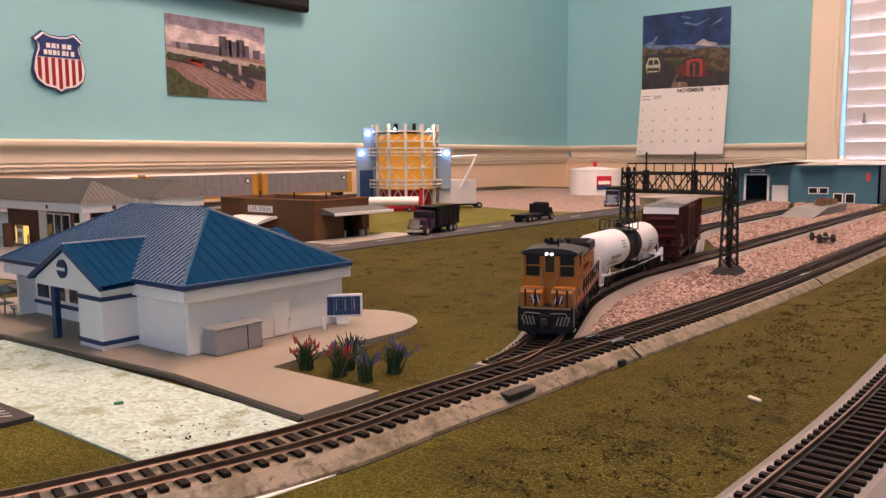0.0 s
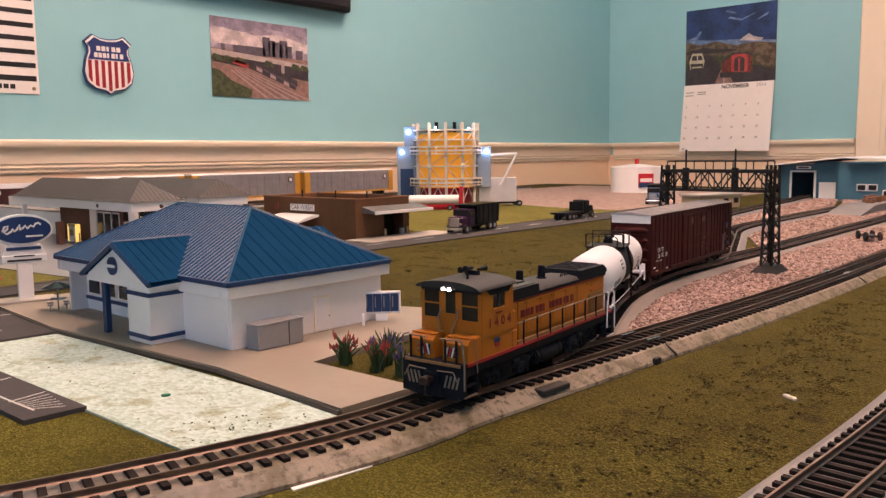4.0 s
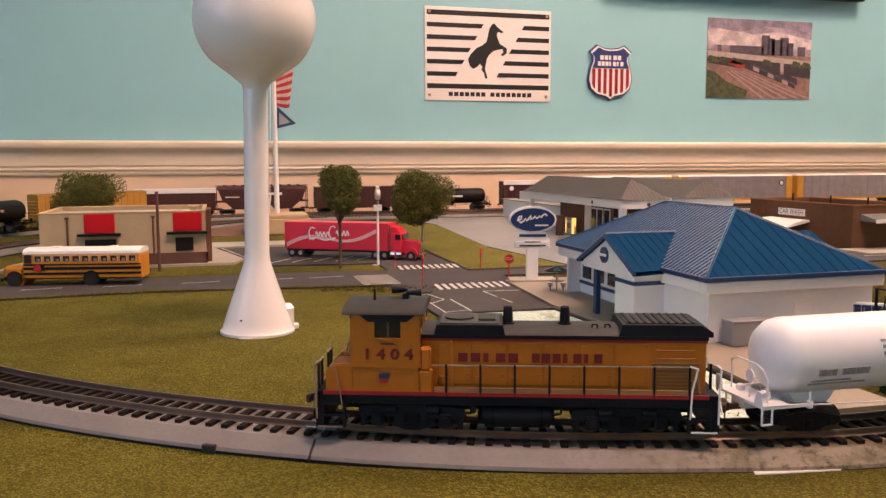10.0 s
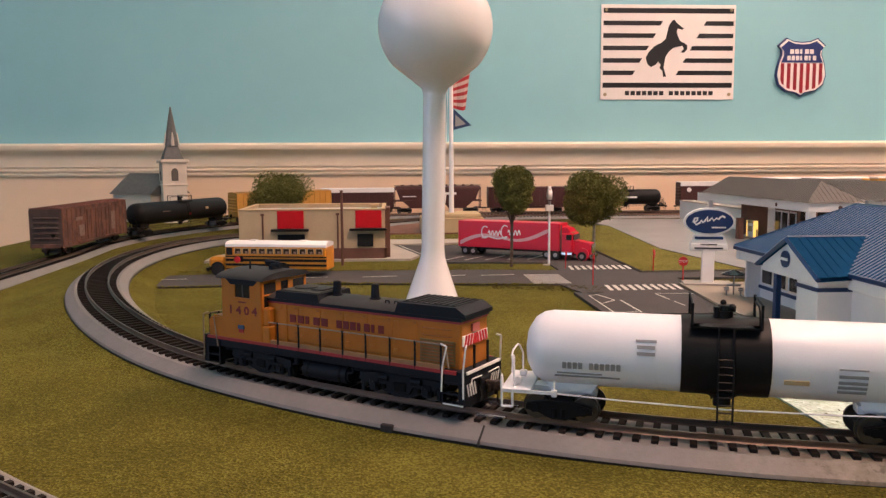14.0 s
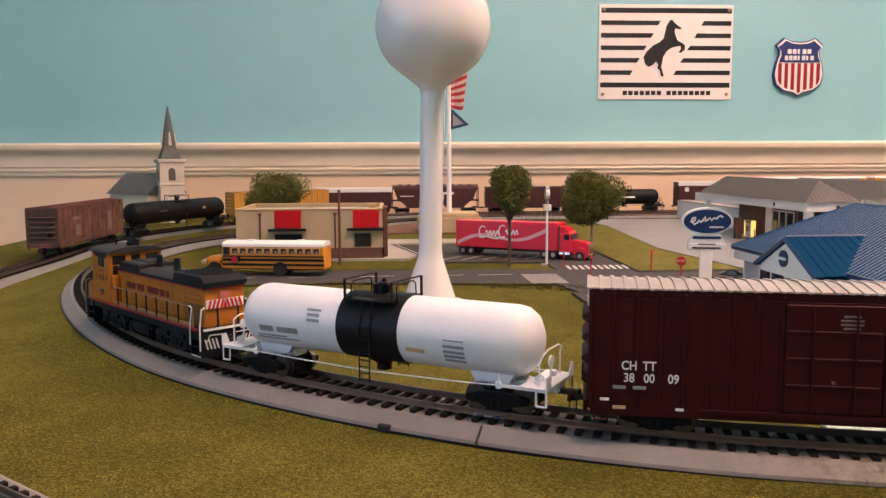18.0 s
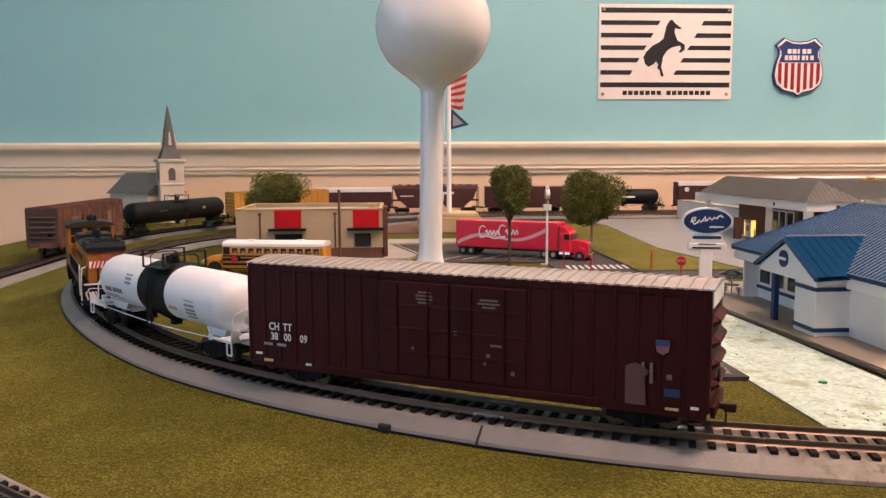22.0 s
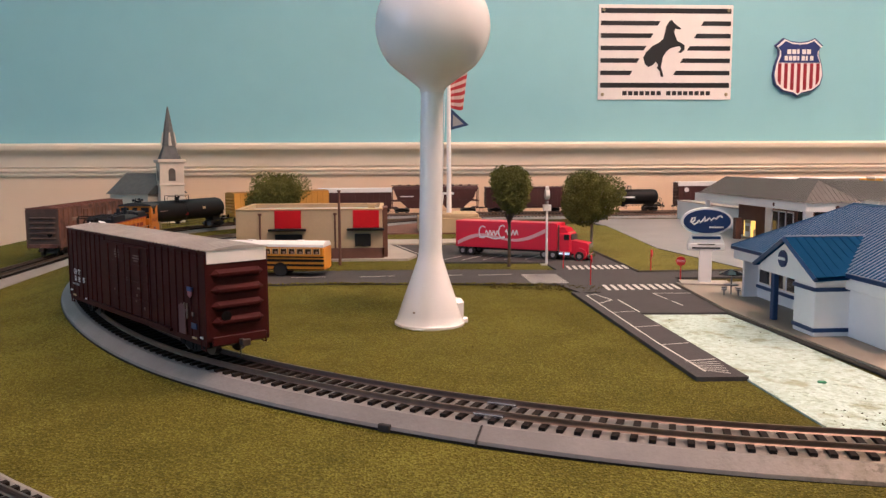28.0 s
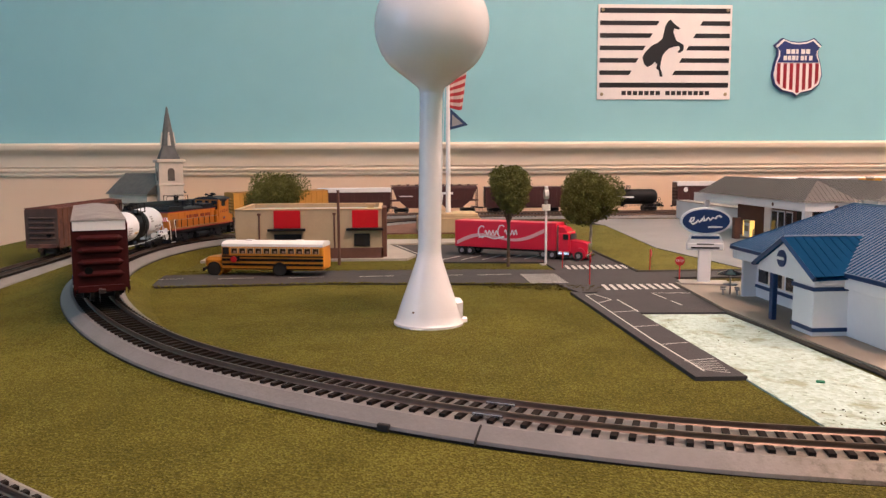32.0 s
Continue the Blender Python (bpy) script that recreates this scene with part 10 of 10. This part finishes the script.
def loco_bogie(parent, x):
    """A switcher truck: heavy cast frames with journal boxes, springs and brake cylinders."""
    b, sets = bogie(parent, x, 0.0270, mat=M_LDARK, skirt=0.0004)
    for s in (-1, 1):
        y, h = s * 0.0130, 0.0135
        fr_ = part("cast_frame", G().prism([(-h - 0.0080, 0.0072), (-h - 0.0040, 0.0060), (-0.0065, 0.0062), (-0.0045, 0.0030), (0.0045, 0.0030), (0.0065, 0.0062), (h + 0.0040, 0.0060), (h + 0.0080, 0.0072), (h + 0.0074, 0.0104), (0.0060, 0.0114), (-0.0060, 0.0114), (-h - 0.0074, 0.0104)], y - 0.0012, y + 0.0012, "y"), M_LDARK, b, "dark cast side frame")
        for k in (-1, 1):
            part("journal_box", G().box(k * h - 0.0026, y - 0.0014, 0.0026, k * h + 0.0026, y + 0.0018, 0.0082, 0.0006).cyl((k * h, y, 0.0054), (k * h, y + s * 0.0026, 0.0054), 0.0016, n=12), M_LDARK, fr_)
            part("brake_cylinder", G().cyl((k * (h - 0.0075), y + s * 0.0010, 0.0092), (k * (h - 0.0025), y + s * 0.0010, 0.0092), 0.0016, n=12), M_LDARK, fr_)
            for o in (-0.0045, 0.0045):
                part("coil_spring", G().cyl((k * h + o, y, 0.0040), (k * h + o, y, 0.0075), 0.0012, n=8), M_TRUCK, fr_)
            part("brake_hanger", G().box(k * (h + 0.0060) - 0.0010, y - 0.0010, 0.0020, k * (h + 0.0060) + 0.0010, y + 0.0012, 0.0075, 0.0003), M_LDARK, fr_)
        part("spring_pack", G().box(-0.0034, y - 0.0010, 0.0036, 0.0034, y + 0.0017, 0.0080, 0.0005), M_TRUCK, fr_)
    return b, sets


loco_trucks = [loco_bogie(loco, x) for x in (-0.045, 0.037)]

# white tank car with black band
TANK_L, BOX_L = 0.182, 0.214
M_TANKW = material("cool_white_tank_paint", (0.79, 0.80, 0.84), 0.38, vary=0.02, scale=30)
tank, tank_trucks = make_tank("white_tank_car", TANK_L, 0.0155, 0.0290, M_TANKW, M_TANKW, "white tank car with a black middle band", band=0.0166, frame_end=0.0115)
for sy in (-1, 1):
    for x, z, w_, h_ in (*[(0.0405 + 0.00215 * i, 0.0250, 0.0016, 0.0028) for i in range(11) if i != 6], (0.030, 0.0370, 0.008, 0.0010), (0.030, 0.0345, 0.007, 0.0014), (0.030, 0.0320, 0.007, 0.0014), (-0.045, 0.0275, 0.010, 0.0012), (-0.045, 0.0250, 0.010, 0.0012), (-0.045, 0.0230, 0.010, 0.0012), (-0.045, 0.0210, 0.010, 0.0012), (0.053, 0.0212, 0.026, 0.0006), (0.056, 0.0226, 0.018, 0.0006), (-0.045, 0.0305, 0.010, 0.0006)):
        z -= 0.0014
        yy = math.sqrt(max(0.0155 ** 2 - (z + h_ / 2 - 0.0290) ** 2, 0))
        ang = math.degrees(math.asin((z + h_ / 2 - 0.0290) / 0.0155))
        part("stencil_bar", G().box(-w_ / 2, -0.0002, -h_ / 2, w_ / 2, 0.0003, h_ / 2), M_GREY, tank, "grey stencil bar", m=pose(-sy * x * 1.0 if sy < 0 else x, sy * (yy + 0.0001), z + h_ / 2, sy * ang, 0, 0 if sy > 0 else 180))
    part("yellow_tag", G().box(-0.030, -0.0002, -0.001, -0.021, 0.0003, 0.001), M_TAN, tank, m=pose(0, sy * 0.0146, 0.0231, sy * -22, 0, 0))

# maroon hi-cube boxcar
M_BROOF = material("weathered_pale_roof", (0.39, 0.365, 0.345), 0.6, vary=0.15, scale=50)
boxcar, box_trucks = make_boxcar("maroon_boxcar", BOX_L, 0.0345, 0.0105, 0.0585, M_MAROON, M_BROOF, "tall maroon boxcar with pale ribbed roof", posts=24, end_ribs=4, rib_pitch=0.0047)
for sy in (-1, 1):
    f = -sy
    face = sy * (0.01725 + 0.0011)
    shift = lambda x: x if abs(x) < 0.05 else math.copysign(0.0950 + (abs(x) - 0.0885) * 0.8, x)
    rz = 180 if sy > 0 else 0
    lead = 1 if sy > 0 else -1
    for words, x, z, sz in (("CH", 0.0840, 0.0280, 0.0058), ("TT", 0.0745, 0.0280, 0.0058), ("38", 0.0840, 0.0232, 0.0058), ("00", 0.0745, 0.0232, 0.0058), ("09", 0.0632, 0.0232, 0.0058)):
        part("reporting_mark", text_mesh(words, sz * 0.86, M_WHITE, squeeze=0.85, bold=0.0001), M_WHITE, boxcar, "white stencilled characters", m=pose(lead * shift(x), face, z, 90, 0, rz))
    for x, z, w_, h_, mt in ((0.0885, 0.0195, 0.005, 0.0012, M_GREY), (0.079, 0.0195, 0.005, 0.0012, M_GREY), (0.0955, 0.0145, 0.0035, 0.0010, M_WHITE), (0.0885, 0.0115, 0.005, 0.0012, M_TAN), (0.060, 0.0115, 0.003, 0.0010, M_WHITE),
                             (0.0118, 0.0495, 0.006, 0.0008, M_PALE), (0.0118, 0.0480, 0.008, 0.0008, M_PALE), (0.0118, 0.0465, 0.008, 0.0008, M_PALE), (0.0118, 0.0450, 0.006, 0.0008, M_PALE), (-0.0182, 0.0480, 0.008, 0.0008, M_PALE), (-0.0182, 0.0465, 0.010, 0.0008, M_PALE), (-0.0182, 0.0450, 0.006, 0.0008, M_PALE),
                             (0.0175, 0.0245, 0.0012, 0.0012, M_PALE), (-0.018, 0.0245, 0.0016, 0.0016, M_PALE), (-0.0165, 0.0210, 0.0012, 0.0012, M_PALE), (-0.003, 0.0330, 0.0016, 0.0018, M_PALE), (-0.0215, 0.0290, 0.005, 0.0010, M_PALE), (-0.029, 0.018, 0.0016, 0.0018, M_PALE),
                             (-0.0765, 0.0245, 0.0012, 0.008, M_PALE), (-0.0725, 0.0245, 0.0012, 0.008, M_PALE), (-0.085, 0.0235, 0.002, 0.002, M_PALE), (-0.0865, 0.0175, 0.006, 0.003, M_NAVY), (-0.097, 0.0125, 0.003, 0.001, M_WHITE), (-0.0865, 0.0112, 0.005, 0.001, M_TAN)):
        part("stencil_bar", G().box(-w_ / 2, -0.0002, -h_ / 2, w_ / 2, 0.0003, h_ / 2), mt, boxcar, m=pose(lead * shift(x), face, z, 0, 0, rz))
    em_ = part("emblem", G().box(-0.0026, -0.0002, 0.0, 0.0026, 0.0003, 0.0022).prism([(-0.0026, 0.0), (-0.0022, -0.0022), (0, -0.0036), (0.0022, -0.0022), (0.0026, 0.0)], -0.0002, 0.0003, "y"), plain("emblem_pink", (0.35, 0.12, 0.14), 0.5), boxcar, "small faded shield emblem", m=pose(lead * -0.0895, face, 0.0355, 0, 0, rz))
    part("emblem_top", G().box(-0.0026, -0.0005, 0.0, 0.0026, 0.0006, 0.0022), plain("emblem_blue", (0.03, 0.07, 0.2), 0.5), em_)
    part("patch_panel", G().prism([(-0.0045, -0.009), (0.0035, -0.009), (0.003, 0.002), (0.0045, 0.0045), (0.002, 0.0065), (-0.001, 0.0075), (-0.0045, 0.006)], -0.0002, 0.0003, "y"), plain("patch_brown", (0.13, 0.05, 0.05), 0.6), boxcar, "lighter repainted patch", m=pose(lead * -0.0800, face, 0.0205, 0, 0, rz))

TX, BX = TANK_L / 2 - 0.028, BOX_L / 2 * 0.74
CARS = [(loco, 0.0, 0.0415, -0.0035, loco_trucks, (-0.045, 0.037)), (tank, 0.1790, TX, 0.0, tank_trucks, (-TX, TX)), (boxcar, 0.3850, BX, 0.0, box_trucks, (-BX, BX))]


def motions():
    steps = [i * 0.5 for i in range(65)]
    for car, back, half, mid, trucks, xs in CARS:
        rows = [(t, rolled(front(t) - back + mid, half) @ pose(-mid, 0, 0)) for t in steps]
        walk(car, rows)
        for (tr, sets), x in zip(trucks, xs):
            turned = []
            for t, m in rows:
                yaw = math.degrees(m.to_euler().z)
                turned.append((t, pose(x, 0, 0, 0, 0, (heading(front(t) - back + x) - yaw + 180) % 360 - 180)))
            walk(tr, turned)
            spin = [i * 0.16 for i in range(200)] + [32.0]
            for ws in sets:
                x0 = ws.location.x
                walk(ws, [(t, pose(x0, 0, WR) @ Matrix.Rotation(front(t) / WR, 4, "Y")) for t in spin])


motions()
